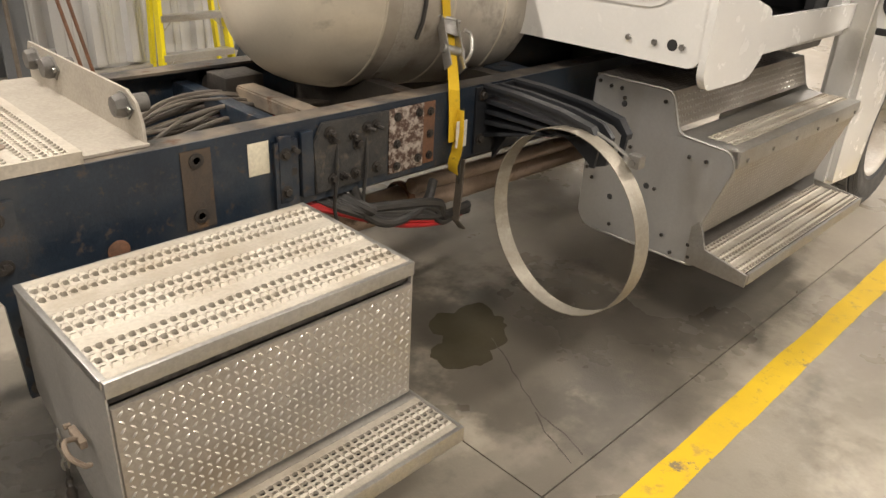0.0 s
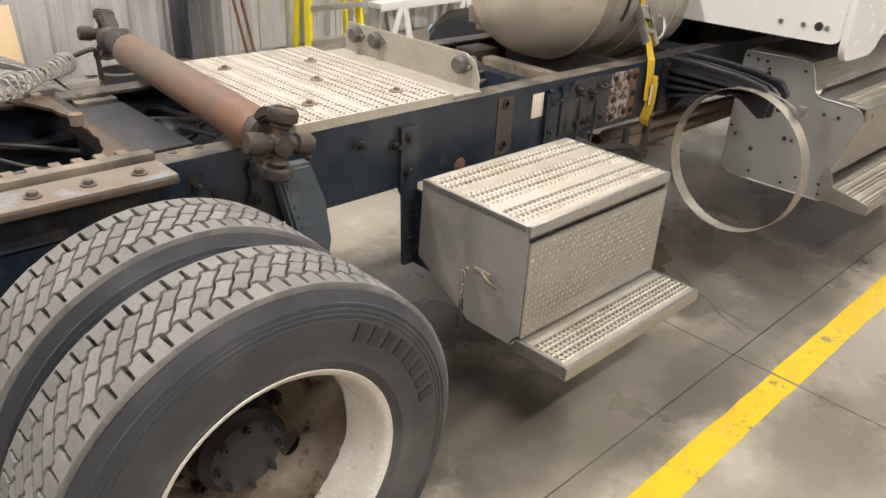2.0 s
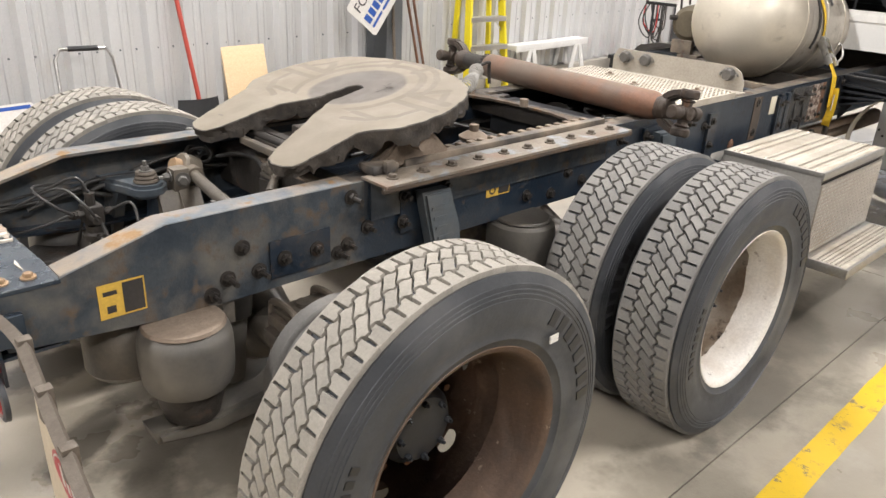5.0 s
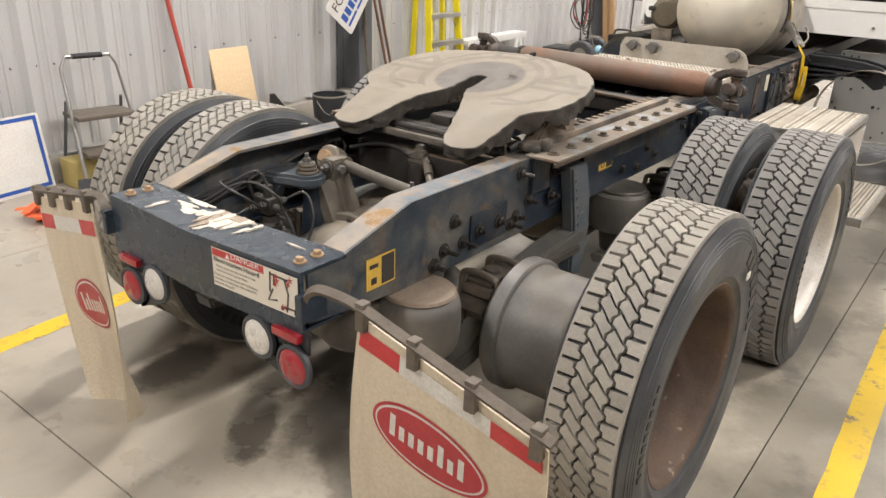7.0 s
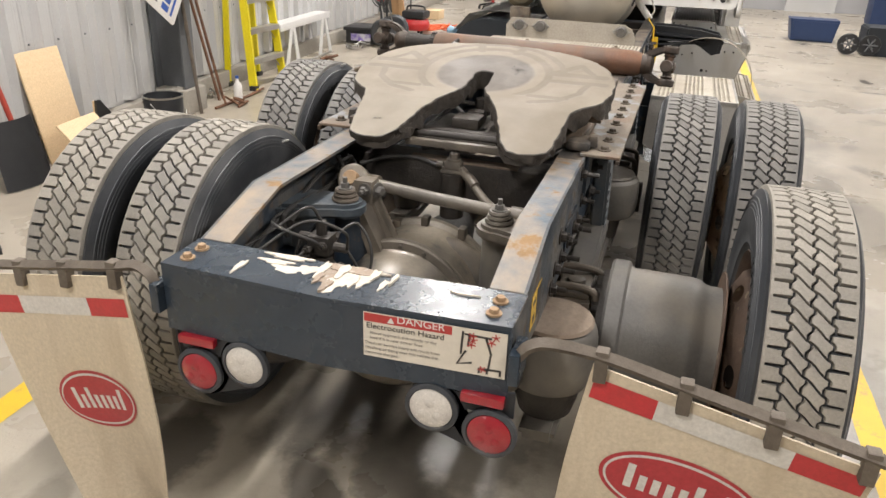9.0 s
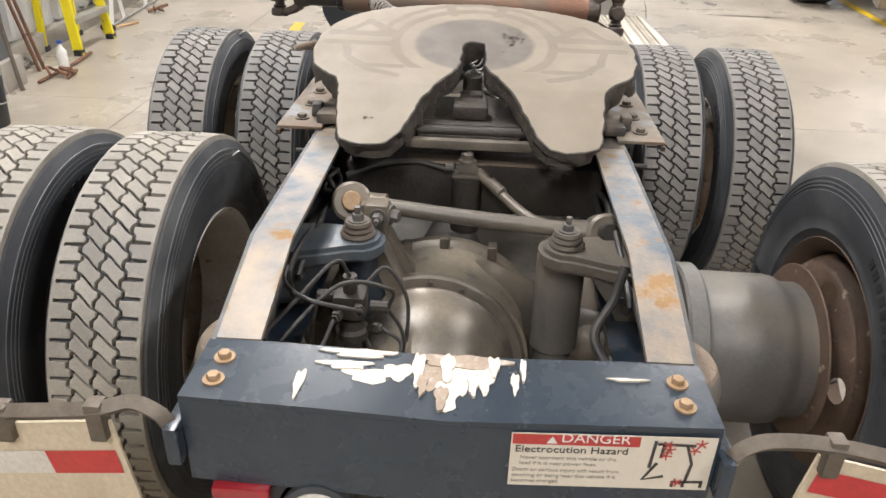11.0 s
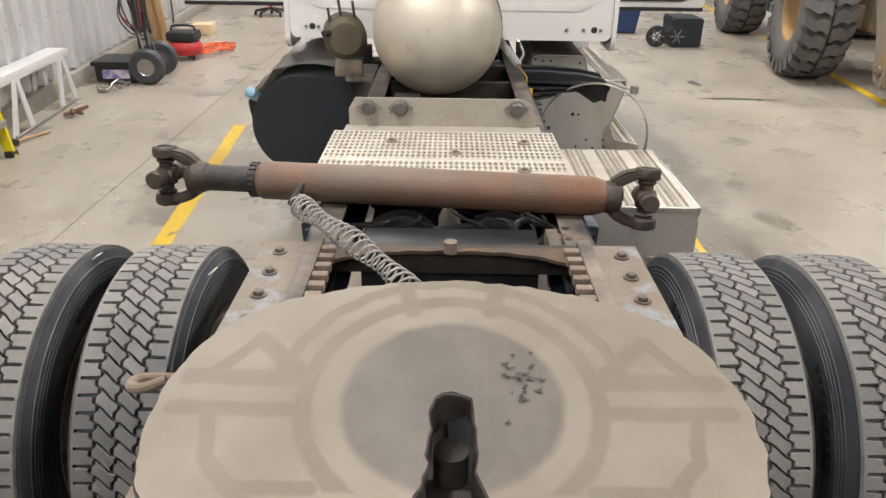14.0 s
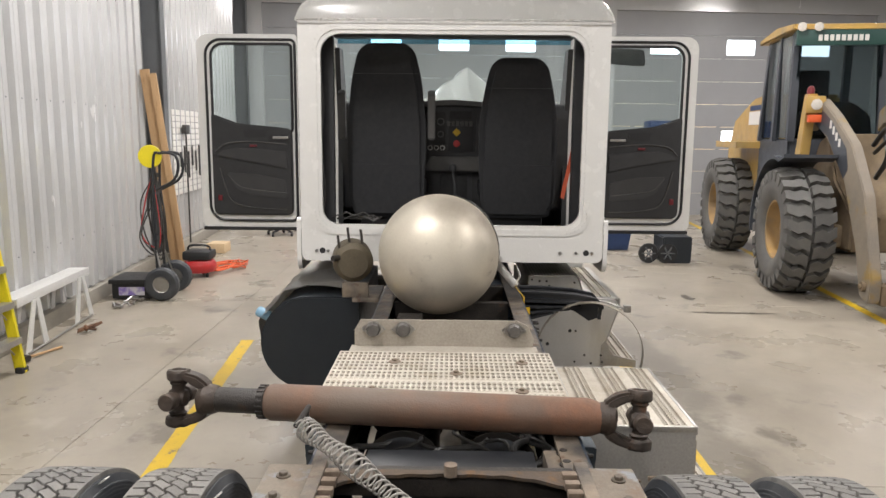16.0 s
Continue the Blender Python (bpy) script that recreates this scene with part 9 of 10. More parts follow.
M["loader_green"] = surf("loader_green", (0.02, 0.06, 0.05), 0.4, 0.0, (0.03, 0.07, 0.06), 4, 0.6, bump=0.05)
M["loader_arm"] = surf("loader_arm", (0.17, 0.15, 0.125), 0.6, 0.0, (0.25, 0.205, 0.15), 3, 0.6, spot=(0.42, 0.28, 0.08), spot_scale=2.5, spot_at=0.62, bump=0.2)
M["glass_dark"] = glass("tinted_glass", (0.24, 0.31, 0.33), 0.03)


def floor_line(pts, width, label):
    """Painted stripe in a strip of short quads with slightly uneven edges."""
    bm = B()
    rows = []
    rnd = random.Random(len(pts) + int(100 * pts[0][1]))
    total = []
    for (x0, y0), (x1, y1) in zip(pts, pts[1:]):
        n = int(math.hypot(x1 - x0, y1 - y0) / 0.12)
        total += [(x0 + (x1 - x0) * k / n, y0 + (y1 - y0) * k / n, x1 - x0, y1 - y0) for k in range(n)]
    total.append((*pts[-1], pts[-1][0] - pts[-2][0], pts[-1][1] - pts[-2][1]))
    for x, y, dx, dy in total:
        ln = math.hypot(dx, dy)
        nx, ny = -dy / ln, dx / ln
        w = width / 2
        rows.append([bm.verts.new((x + nx * (s * w + rnd.uniform(-0.004, 0.004)), y + ny * (s * w + rnd.uniform(-0.004, 0.004)), 0.0012)) for s in (1, -1)])
    for a, b in zip(rows, rows[1:]):
        bm.faces.new((a[0], b[0], b[1], a[1]))
    return solid("floor_marking", bm, M["line"], label, "floor marking", kind="structure", smooth=0)


floor_line([(-3.0, -1.66), (1.2, -1.588), (2.0, -1.566), (3.0, -1.550), (4.31, -1.540)], 0.112, "worn yellow line painted on the concrete")
floor_line([(4.325, -1.540), (6.95, -1.53), (14.0, -1.47)], 0.112, "worn yellow line painted on the concrete")
floor_line([(-4.0, 1.26), (0.1, 1.495), (4.5, 1.765), (7.2, 1.972)], 0.118, "yellow line painted on the concrete")
floor_line([(8.0, -4.74), (12.8, -5.14), (17.5, -5.5)], 0.11, "yellow line painted beside the loader")

# stains with outlines of their own
M["oil"] = surf("oil_puddle", (0.050, 0.044, 0.026), 0.16, 0.0, (0.085, 0.074, 0.05), 6, 0.6, bump=0.0, grain=0.05)
M["damp"] = surf("damp_stain", (0.085, 0.073, 0.056), 0.30, 0.0, (0.125, 0.108, 0.085), 5, 0.7, bump=0.05)


def stain(cx, cy, rx, ry, turn, mat, seed, z=0.0007, label="dark oil stain on the concrete floor", rough=0.28):
    bm = B()
    n = 64
    c, s = math.cos(radians(turn)), math.sin(radians(turn))
    pts = []
    for k in range(n):
        a = 2 * math.pi * k / n
        r = 1 + rough * (noise.noise(Vector((math.cos(a) * 1.3, math.sin(a) * 1.3, seed))) * 1.6 + 0.5 * noise.noise(Vector((math.cos(a) * 4, math.sin(a) * 4, seed + 3))))
        x, y = rx * r * math.cos(a), ry * r * math.sin(a)
        pts.append(bm.verts.new((cx + c * x - s * y, cy + s * x + c * y, z)))
    bm.faces.new(pts)
    bmesh.ops.triangulate(bm, faces=bm.faces[:])
    return solid("floor_stain", bm, M[mat], label, "stain", "floor stains", kind="stuff", smooth=0)


stain(4.86, -0.52, 0.19, 0.15, 20, "oil", 2.1, 0.0009)
stain(4.70, -0.60, 0.13, 0.11, 80, "oil", 5.3, 0.0010)
stain(5.30, -0.62, 0.16, 0.08, 10, "damp", 7.7)
stain(8.55, -3.05, 0.55, 0.035, 88, "damp", 5.5, rough=0.6)
stain(9.35, -2.95, 0.18, 0.05, 3, "damp", 5.9, rough=0.5)


def crack(pts, seed):
    bm = B()
    rnd = random.Random(seed)
    line = []
    for (x0, y0), (x1, y1) in zip(pts, pts[1:]):
        n = max(2, int(math.hypot(x1 - x0, y1 - y0) / 0.03))
        line += [(x0 + (x1 - x0) * k / n + rnd.uniform(-0.005, 0.005), y0 + (y1 - y0) * k / n + rnd.uniform(-0.005, 0.005)) for k in range(n)]
    line.append(pts[-1])
    rows = []
    for (x, y), (xb, yb) in zip(line, line[1:]):
        d = Vector((yb - y, x - xb)).normalized() * rnd.uniform(0.0015, 0.004)
        rows.append((bm.verts.new((x + d.x, y + d.y, 0.0016)), bm.verts.new((x - d.x, y - d.y, 0.0016))))
    for a, b in zip(rows, rows[1:]):
        bm.faces.new((a[0], b[0], b[1], a[1]))
    solid("floor_crack", bm, M["joint"], "hairline crack in the concrete floor", "crack", kind="structure", smooth=0)


crack([(4.86, -0.62), (4.78, -0.78), (4.68, -0.95), (4.62, -1.07), (4.60, -1.20), (4.56, -1.32)], 4)
crack([(4.62, -1.05), (4.55, -1.16), (4.50, -1.32)], 5)

# ---- far end of the hall ----
M["slat_dark"] = surf("dark_shutter", (0.10, 0.10, 0.105), 0.5, 0.0, (0.075, 0.075, 0.08), 3, 0.7, bump=0.1)
end_m = hall_pose(U1, 0, 0, -90)
bm = B()
for a, b, lo, hi in ((0.0, 0.6, 0, CEIL), (7.9, 9.0, 0, CEIL), (15.6, V1, 0, CEIL), (0.6, 7.9, 4.95, CEIL), (9.0, 15.6, 4.95, CEIL)):
    box(bm, a, b, -0.2, 0.0, lo, hi)
solid("wall_front", bm, M["wall"], "white end wall with two overhead doors", "wall", kind="structure", m=end_m)
for d0, d1, at in ((0.6, 7.9, (1.87, 3.48, 5.09, 6.70)), (9.0, 15.6, (10.26, 12.17, 14.08))):
    dm = tagged(new("door_1" if d0 < 1 else "door_2"), "grey sectional overhead door with a row of windows", "door", kind="structure")
    dm.matrix_basis = end_m
    nrow = 9
    hgt = 4.95 / nrow
    for k in range(nrow):
        bm = B()
        win = k in (3, 7)
        z0, z1 = k * hgt + 0.004, (k + 1) * hgt - 0.004
        if win:
            edges = [d0] + [q + e for q in at for e in (-0.36, 0.36)] + [d1]
            for q in range(0, len(edges), 2):
                box(bm, edges[q], edges[q + 1], -0.10, -0.05, z0, z1)
            for q in range(1, len(edges) - 1, 2):
                box(bm, edges[q], edges[q + 1], -0.10, -0.05, z0, z0 + 0.09)
                box(bm, edges[q], edges[q + 1], -0.10, -0.05, z1 - 0.09, z1)
        else:
            box(bm, d0, d1, -0.10, -0.05, z0, z1)
        part("door_panel", bm, M["door_sheet"], dm)
        if win:
            for q in range(1, len(edges) - 1, 2):
                bm = B()
                pts = rounded(edges[q] - 0.01, edges[q + 1] + 0.01, z0 + 0.08, z1 - 0.08, 0.08, 4)
                prism(bm, pts, "y", -0.085, -0.075)
                part("door_pane", bm, M["day"], dm, "bright daylight window pane")
        for q in range(6):
            bm = B()
            y = d0 + (d1 - d0) * (q + 0.5) / 6
            box(bm, y - 0.05, y + 0.05, -0.05, -0.03, z1 - 0.05, z1 + 0.05, 0.004)
            part("hinge", bm, M["column"], dm)
    for y in (d0, d1):
        bm = B()
        box(bm, y - 0.06, y + 0.06, -0.02, 0.12, 0, 4.95, 0.01)
        part("door_track", bm, M["column"], dm)
bm = B()
for k in range(12):
    box(bm, 0.3, 3.3, 0.14, 0.18, 4.1 + 0.09 * k, 4.18 + 0.09 * k, 0.01)
solid("roller_shutter", bm, M["slat_dark"], "dark rolled shutter slats on the end wall", "shutter", m=end_m)


def column(u, v=0.17):
    st = thing("steel_column", "dark grey steel I-beam column at the wall", "column", "wall columns", m=hall_pose(u, v), kind="structure")
    bm = B()
    box(bm, -0.10, 0.10, -0.15, -0.135, 0, CEIL)
    box(bm, -0.10, 0.10, 0.135, 0.15, 0, CEIL)
    box(bm, -0.006, 0.006, -0.135, 0.135, 0, CEIL)
    part("beam", bm, M["column"], st)
    bm = B()
    box(bm, -0.16, 0.16, -0.20, 0.20, 0.0, 0.22, 0.01)
    part("base", bm, M["kerb"], st)


for u in (-5.1, 1.45, 8.1, 14.6):
    column(u)

# ---- along the left wall ----
# shovel
M["shovel_red"] = surf("red_handle", (0.36, 0.045, 0.025), 0.5, 0.0, (0.28, 0.035, 0.02), 12, 0.6, spot=(0.05, 0.045, 0.04), spot_scale=10, spot_at=0.68, bump=0.1)
sv = thing("shovel", "red handled scoop shovel leaning on the wall", "shovel")
bm = B()
cyl(bm, (2.365, 3.43, 0.30), (2.315, 3.64, 1.25), 0.018, 14)
part("handle", bm, M["shovel_red"], sv, "red fibreglass handle")
bm = B()
tube(bm, [(2.315, 3.64, 1.25), (2.31, 3.645, 1.30), (2.255, 3.65, 1.38), (2.315, 3.655, 1.42), (2.375, 3.65, 1.38), (2.32, 3.645, 1.30)], 0.014, 8, 4)
part("grip", bm, M["black_plastic"], sv, "black D grip")
bm = B()
rows = []
for j in range(8):
    t = j / 7
    rows.append([bm.verts.new((2.36 - 0.08 * t + (0.19 - 0.02 * (1 - t) ** 2) * a, 3.42 - 0.16 * t + 0.05 * a * a, 0.42 - 0.41 * t)) for a in [-1 + k / 4 for k in range(9)]])
for a, b in zip(rows, rows[1:]):
    for k in range(8):
        bm.faces.new((a[k], a[k + 1], b[k + 1], b[k]))
bmesh.ops.solidify(bm, geom=bm.faces[:], thickness=0.006)
part("scoop", bm, M["trim_dark"], sv, "dark grey scoop blade")

# plywood sheets
bm = B()
box(bm, -0.21, 0.21, -0.008, 0.008, 0.0, 0.785, 0.001, Matrix.Translation((2.91, 3.555, 0)) @ pose(0, 0, 0, -11, 0, 4))
solid("plywood_sheet", bm, M["ply"], "pale plywood offcut leaning on the wall", "board")
bm = B()
box(bm, -0.22, 0.22, -0.008, 0.008, 0.0, 0.40, 0.001, Matrix.Translation((2.93, 3.18, 0.0)) @ pose(0, 0, 0, -42, 0, 8))
solid("plywood_sheet", bm, M["ply"], "pale plywood offcut tilted against the sheet behind", "board")
bm = B()
box(bm, 3.18, 3.24, 3.52, 3.54, 0.0, 0.36, 0.002)
solid("wood_offcut", bm, M["ply"], "small pale wood offcut standing at the wall", "offcut")
bm = B()
prism(bm, [(3.10, 0.0), (3.50, 0.0), (3.18, 0.38), (3.14, 0.38)], "y", 3.46, 3.48)
solid("dark_sheet", bm, M["black_plastic"], "dark triangular rubber sheet at the wall", "sheet")

# bucket
bk = thing("bucket", "black metal pail standing by the column", "bucket", m=pose(3.65, 3.26, 0))
bm = B()
lathe(bm, [(0, 0.006), (0.125, 0.006), (0.13, 0.012), (0.15, 0.34), (0.154, 0.345), (0.157, 0.335), (0.137, 0.0), (0, 0.0)], None, 36)
part("pail", bm, M["black_paint"], bk)
bm = B()
lathe(bm, [(0.15, 0.33), (0.158, 0.332), (0.158, 0.346), (0.15, 0.346)], None, 36, closed=True)
part("pail_rim", bm, M["steel"], bk, "bright rolled rim")
bm = B()
tube(bm, [(0.158, 0, 0.30), (0.14, -0.10, 0.20), (0.0, -0.165, 0.16), (-0.14, -0.10, 0.20), (-0.158, 0, 0.30)], 0.004, 6, 6)
part("pail_handle", bm, M["steel"], bk)

# sign hanging by the column, and sticks leaning there
M["blue"] = surf("sign_blue", (0.03, 0.09, 0.36), 0.4, 0.0, (0.025, 0.08, 0.32), 10, 0.6, bump=0.02)
sg = thing("hanging_sign", "white sign with blue figures hanging askew at the column", "sign", m=Matrix.Translation((4.15, 3.465, 0.81)) @ pose(0, 0, 0, 90, 0, 0) @ pose(0, 0, 0, 0, 0, 53))
bm = B()
prism(bm, rounded(0, 0.62, 0, 0.42, 0.03), "z", 0, 0.006)
part("panel", bm, M["sign_white"], sg)
part("writing", letters("FOR PA", 0.135), M["ink"], sg, "", pose(0.05, 0.245, 0.0075))
for k in range(7):
    bm = B()
    box(bm, 0.05 + 0.074 * k, 0.105 + 0.074 * k, 0.12, 0.212, 0.0062, 0.0072)
    part("number_bar", bm, M["blue"], sg)
for k, (x0, x1) in enumerate(((0.05, 0.22), (0.24, 0.40), (0.42, 0.57))):
    bm = B()
    box(bm, x0, x1, 0.062, 0.088, 0.0062, 0.0072)
    part("small_print_bar", bm, M["blue"], sg)
bm = B()
tube(bm, [(4.42, 3.46, 0.0), (4.46, 3.62, 1.45)], 0.016, 8)
solid("broom_stick", bm, M["rod"], "brown stick leaning on the column", "stick")
for x0, x1 in ((4.95, 4.72), (5.02, 4.80)):
    bm = B()
    tube(bm, [(x0, 3.62, 0.0), (x1, 3.80, 1.5)], 0.014, 8)
    solid("leaning_rod", bm, M["rust"], "reddish brown bar leaning on the wall", "bar")
bt = thing("spray_bottle", "white plastic bottle standing on the floor", "bottle", m=pose(4.98, 3.42, 0))
bm = B()
lathe(bm, [(0, 0), (0.04, 0), (0.042, 0.01), (0.042, 0.16), (0.02, 0.20), (0.014, 0.21), (0.014, 0.23), (0, 0.23)], None, 20)
part("bottle", bm, M["sign_white"], bt)
bm = B()
lathe(bm, [(0, 0.23), (0.018, 0.23), (0.018, 0.255), (0, 0.255)], None, 14)
part("cap", bm, M["blue"], bt)

# blue and white placard standing at the wall
pl = thing("placard", "white placard with blue border standing at the wall", "sign", m=Matrix.Translation((0.75, 3.38, 0.0)) @ pose(0, 0, 0, 82, 0, 8))
bm = B()
prism(bm, rounded(-0.40, 0.42, 0, 0.52, 0.02), "z", 0, 0.008)
part("panel", bm, M["sign_white"], pl)
for x0, x1, y0, y1 in ((-0.38, 0.40, 0.48, 0.505), (0.375, 0.40, 0.02, 0.48), (-0.38, -0.355, 0.02, 0.48), (-0.355, 0.375, 0.02, 0.045)):
    bm = B()
    box(bm, x0, x1, y0, y1, 0.0082, 0.0095)
    part("border", bm, M["blue"], pl)
bm = B()
ros = [((0.20 if k % 2 else 0.185) * math.cos(k * math.pi / 18) + 0.02, (0.20 if k % 2 else 0.185) * math.sin(k * math.pi / 18) + 0.72) for k in range(36)]
prism(bm, ros, "z", 0.0, 0.006)
part("rosette", bm, M["blue"], pl, "blue rosette")
bm = B()
prism(bm, [(0.14 * math.cos(k * math.pi / 16) + 0.02, 0.14 * math.sin(k * math.pi / 16) + 0.72) for k in range(32)], "z", 0.0062, 0.0072)
part("rosette_face", bm, M["sign_white"], pl)

# folding step stool
st = thing("step_stool", "folding steel step stool with dark treads", "stool", m=Matrix.Translation((1.50, 3.325, 0)) @ pose(0, 0, 0, 0, 0, -6))
bm = B()
tube(bm, [(-0.23, -0.22, 0.0), (-0.21, -0.08, 0.40), (-0.19, 0.06, 0.80), (-0.15, 0.075, 0.87), (0.15, 0.075, 0.87), (0.19, 0.06, 0.80), (0.21, -0.08, 0.40), (0.23, -0.22, 0.0)], 0.013, 10)
part("front_frame", bm, M["steel"], st, "bright tube frame")
bm = B()
for s in (-1, 1):
    tube(bm, [(s * 0.21, 0.26, 0.0), (s * 0.19, 0.06, 0.58)], 0.012, 8)
tube(bm, [(-0.20, 0.20, 0.18), (0.20, 0.20, 0.18)], 0.010, 8)
part("rear_frame", bm, M["column"], st)
bm = B()
tube(bm, [(-0.10, 0.076, 0.872), (0.10, 0.076, 0.872)], 0.019, 10)
part("foam_grip", bm, M["black_plastic"], st, "black foam grip")
for z, y0, y1 in ((0.235, -0.24, -0.02), (0.47, -0.14, 0.14)):
    bm = B()
    box(bm, -0.20, 0.20, y0, y1, z, z + 0.03, 0.01)
    part("tread", bm, M["rod"], st, "dark worn tread")
bm = B()
box(bm, 1.22, 1.56, 3.24, 3.44, 0.0, 0.20, 0.02)
solid("yellow_tray", bm, M["yellow_dirty"], "dirty yellow plastic tray on the floor", "tray")
ck = thing("wheel_chock", "black ridged rubber wheel chock on the floor", "chock", m=pose(1.25, 2.82, 0, 0, 0, 70))
bm = B()
prism(bm, [(-0.16, 0.0), (0.16, 0.0), (0.16, 0.02), (0.07, 0.17), (0.02, 0.17), (-0.16, 0.03)], "y", -0.19, 0.19)
part("body", bm, M["black_plastic"], ck)
for k in range(9):
    f = k / 9
    bm = B()
    prism(bm, [(-0.165 + 0.18 * f, 0.030 + 0.14 * f), (-0.150 + 0.18 * f, 0.030 + 0.14 * f), (-0.145 + 0.18 * f, 0.050 + 0.14 * f), (-0.150 + 0.18 * f, 0.056 + 0.14 * f)], "y", -0.19, 0.19)
    part("ridge", bm, M["black_plastic"], ck)
bm = B()
lathe(bm, [(0, 0.05), (0.05, 0.047), (0.09, 0.03), (0.11, 0.0), (0, 0)], pose(1.98, 3.50, 0), 28)
solid("hub_cap", bm, M["steel"], "bright round hub cap lying on the floor", "hub cap")
rnd = random.Random(2)
bm = B()
for k in range(6):
    tube(bm, [(0.72 + rnd.uniform(-0.12, 0.16), 2.92 + rnd.uniform(-0.1, 0.1), 0.01 + 0.012 * k), (0.85 + rnd.uniform(-0.1, 0.1), 2.87 + rnd.uniform(-0.1, 0.1), 0.02 + 0.012 * k), (0.98 + rnd.uniform(-0.1, 0.1), 2.95 + rnd.uniform(-0.12, 0.1), 0.01 + 0.01 * k)], 0.02, 6, 5, flat=(0.024, 0.002))
solid("orange_strap", bm, M["orange"], "crumpled orange webbing on the floor", "strap")

# yellow step ladder
ld = thing("step_ladder", "yellow fibreglass step ladder with aluminium treads", "ladder")
FL = [Vector((5.50, 3.56, 0)), Vector((6.16, 3.58, 0))]
FT = [Vector((5.66, 3.80, 2.4)), Vector((6.02, 3.82, 2.4))]
for a, b in zip(FL, FT):
    bm = B()
    tube(bm, [a, b], 0.02, flat=(0.042, 0.016))
    part("front_rail", bm, M["ladder_yellow"], ld, "yellow fibreglass rail")
for a, b in ((Vector((5.58, 3.92, 0)), Vector((5.68, 3.86, 2.38))), (Vector((6.22, 3.94, 0)), Vector((6.02, 3.88, 2.38)))):
    bm = B()
    tube(bm, [a, b], 0.02, flat=(0.030, 0.014))
    part("rear_rail", bm, M["ladder_yellow"], ld)
for a in FL + [Vector((5.58, 3.92, 0)), Vector((6.22, 3.94, 0))]:
    bm = B()
    box(bm, a.x - 0.045, a.x + 0.045, a.y - 0.04, a.y + 0.03, 0.0, 0.05, 0.01)
    part("foot", bm, M["black_plastic"], ld, "black rubber foot")
for k in range(7):
    f = (0.30 * (k + 1)) / 2.4
    a, b = FL[0].lerp(FT[0], f), FL[1].lerp(FT[1], f)
    bm = B()
    box(bm, a.x, b.x, a.y - 0.045, a.y + 0.045, a.z - 0.012, a.z + 0.012, 0.003)
    box(bm, a.x, b.x, a.y - 0.05, a.y - 0.042, a.z - 0.04, a.z + 0.012, 0.002)
    part("tread", bm, M["alu"], ld, "grooved aluminium tread")
    for p, q in ((a, 1), (b, -1)):
        bm = B()
        tube(bm, [(p.x + q * 0.01, p.y, p.z - 0.14), (p.x + q * 0.13, p.y, p.z - 0.015)], 0.006, 6)
        part("brace", bm, M["alu"], ld)

# aluminium work platform lying by the wall
wp = thing("work_platform", "aluminium folding work platform standing by the wall", "platform", m=hall_pose(4.32, 0.165, 0))
bm = B()
box(bm, -0.79, 0.79, -0.10, 0.10, 0.475, 0.53, 0.006)
box(bm, -0.79, 0.79, -0.108, -0.1005, 0.455, 0.535, 0.002)
part("deck", bm, M["alu_bright"], wp, "aluminium deck")
for x0, x1 in ((-0.70, -0.52), (-0.34, -0.46), (0.36, 0.48), (0.74, 0.56)):
    for y in (-0.085, 0.085):
        bm = B()
        prism(bm, [(x0 - 0.05, 0.0), (x0 + 0.05, 0.0), (x1 + 0.035, 0.475), (x1 - 0.035, 0.475)], "y", y * 1.5 - 0.006, y * 1.5 + 0.006)
        part("leg", bm, M["alu_bright"], wp, "flat aluminium leg")
bm = B()
tube(bm, [(-0.72, -0.14, 0.02), (0.72, -0.14, 0.02)], 0.012, 8)
part("stretcher", bm, M["alu"], wp)

# tools and scrap on the floor
tl = thing("hammer", "long handled hammer lying on the floor", "hammer", m=pose(6.64, 3.665, 0.03, 0, 0, -16))
bm = B()
tube(bm, [(-0.20, 0, 0), (0.22, 0, -0.016)], 0.013, 8)
part("handle", bm, M["wood"], tl, "wooden handle")
bm = B()
cyl(bm, (-0.22, -0.07, 0.01), (-0.22, 0.07, 0.01), 0.03, 12)
part("head", bm, M["grime"], tl)
for k, (x, y, mat) in enumerate(((7.45, 3.62, "rust"), (8.45, 3.78, "steel"), (8.75, 3.72, "steel"), (5.06, 3.76, "steel"), (4.9, 3.35, "rust"))):
    bm = B()
    rnd = random.Random(40 + k)
    for q in range(4):
        p = Vector((x + rnd.uniform(-0.09, 0.09), y + rnd.uniform(-0.06, 0.06), 0.012 + 0.012 * q))
        tube(bm, [p, p + Vector((rnd.uniform(-0.1, 0.1), rnd.uniform(-0.08, 0.08), rnd.uniform(0, 0.05))), p + Vector((rnd.uniform(-0.14, 0.14), rnd.uniform(-0.1, 0.1), 0.0))], 0.012, 7, 4)
    solid("scrap_metal", bm, M[mat], "small bent metal fittings on the floor", "scrap", "floor scrap")
bm = B()
tube(bm, [(4.6, 3.43, 0.015), (5.2, 3.44, 0.015), (5.5, 3.45, 0.03)], 0.014, 8)
solid("pry_bar", bm, M["rust"], "rusty bar lying on the floor", "bar")

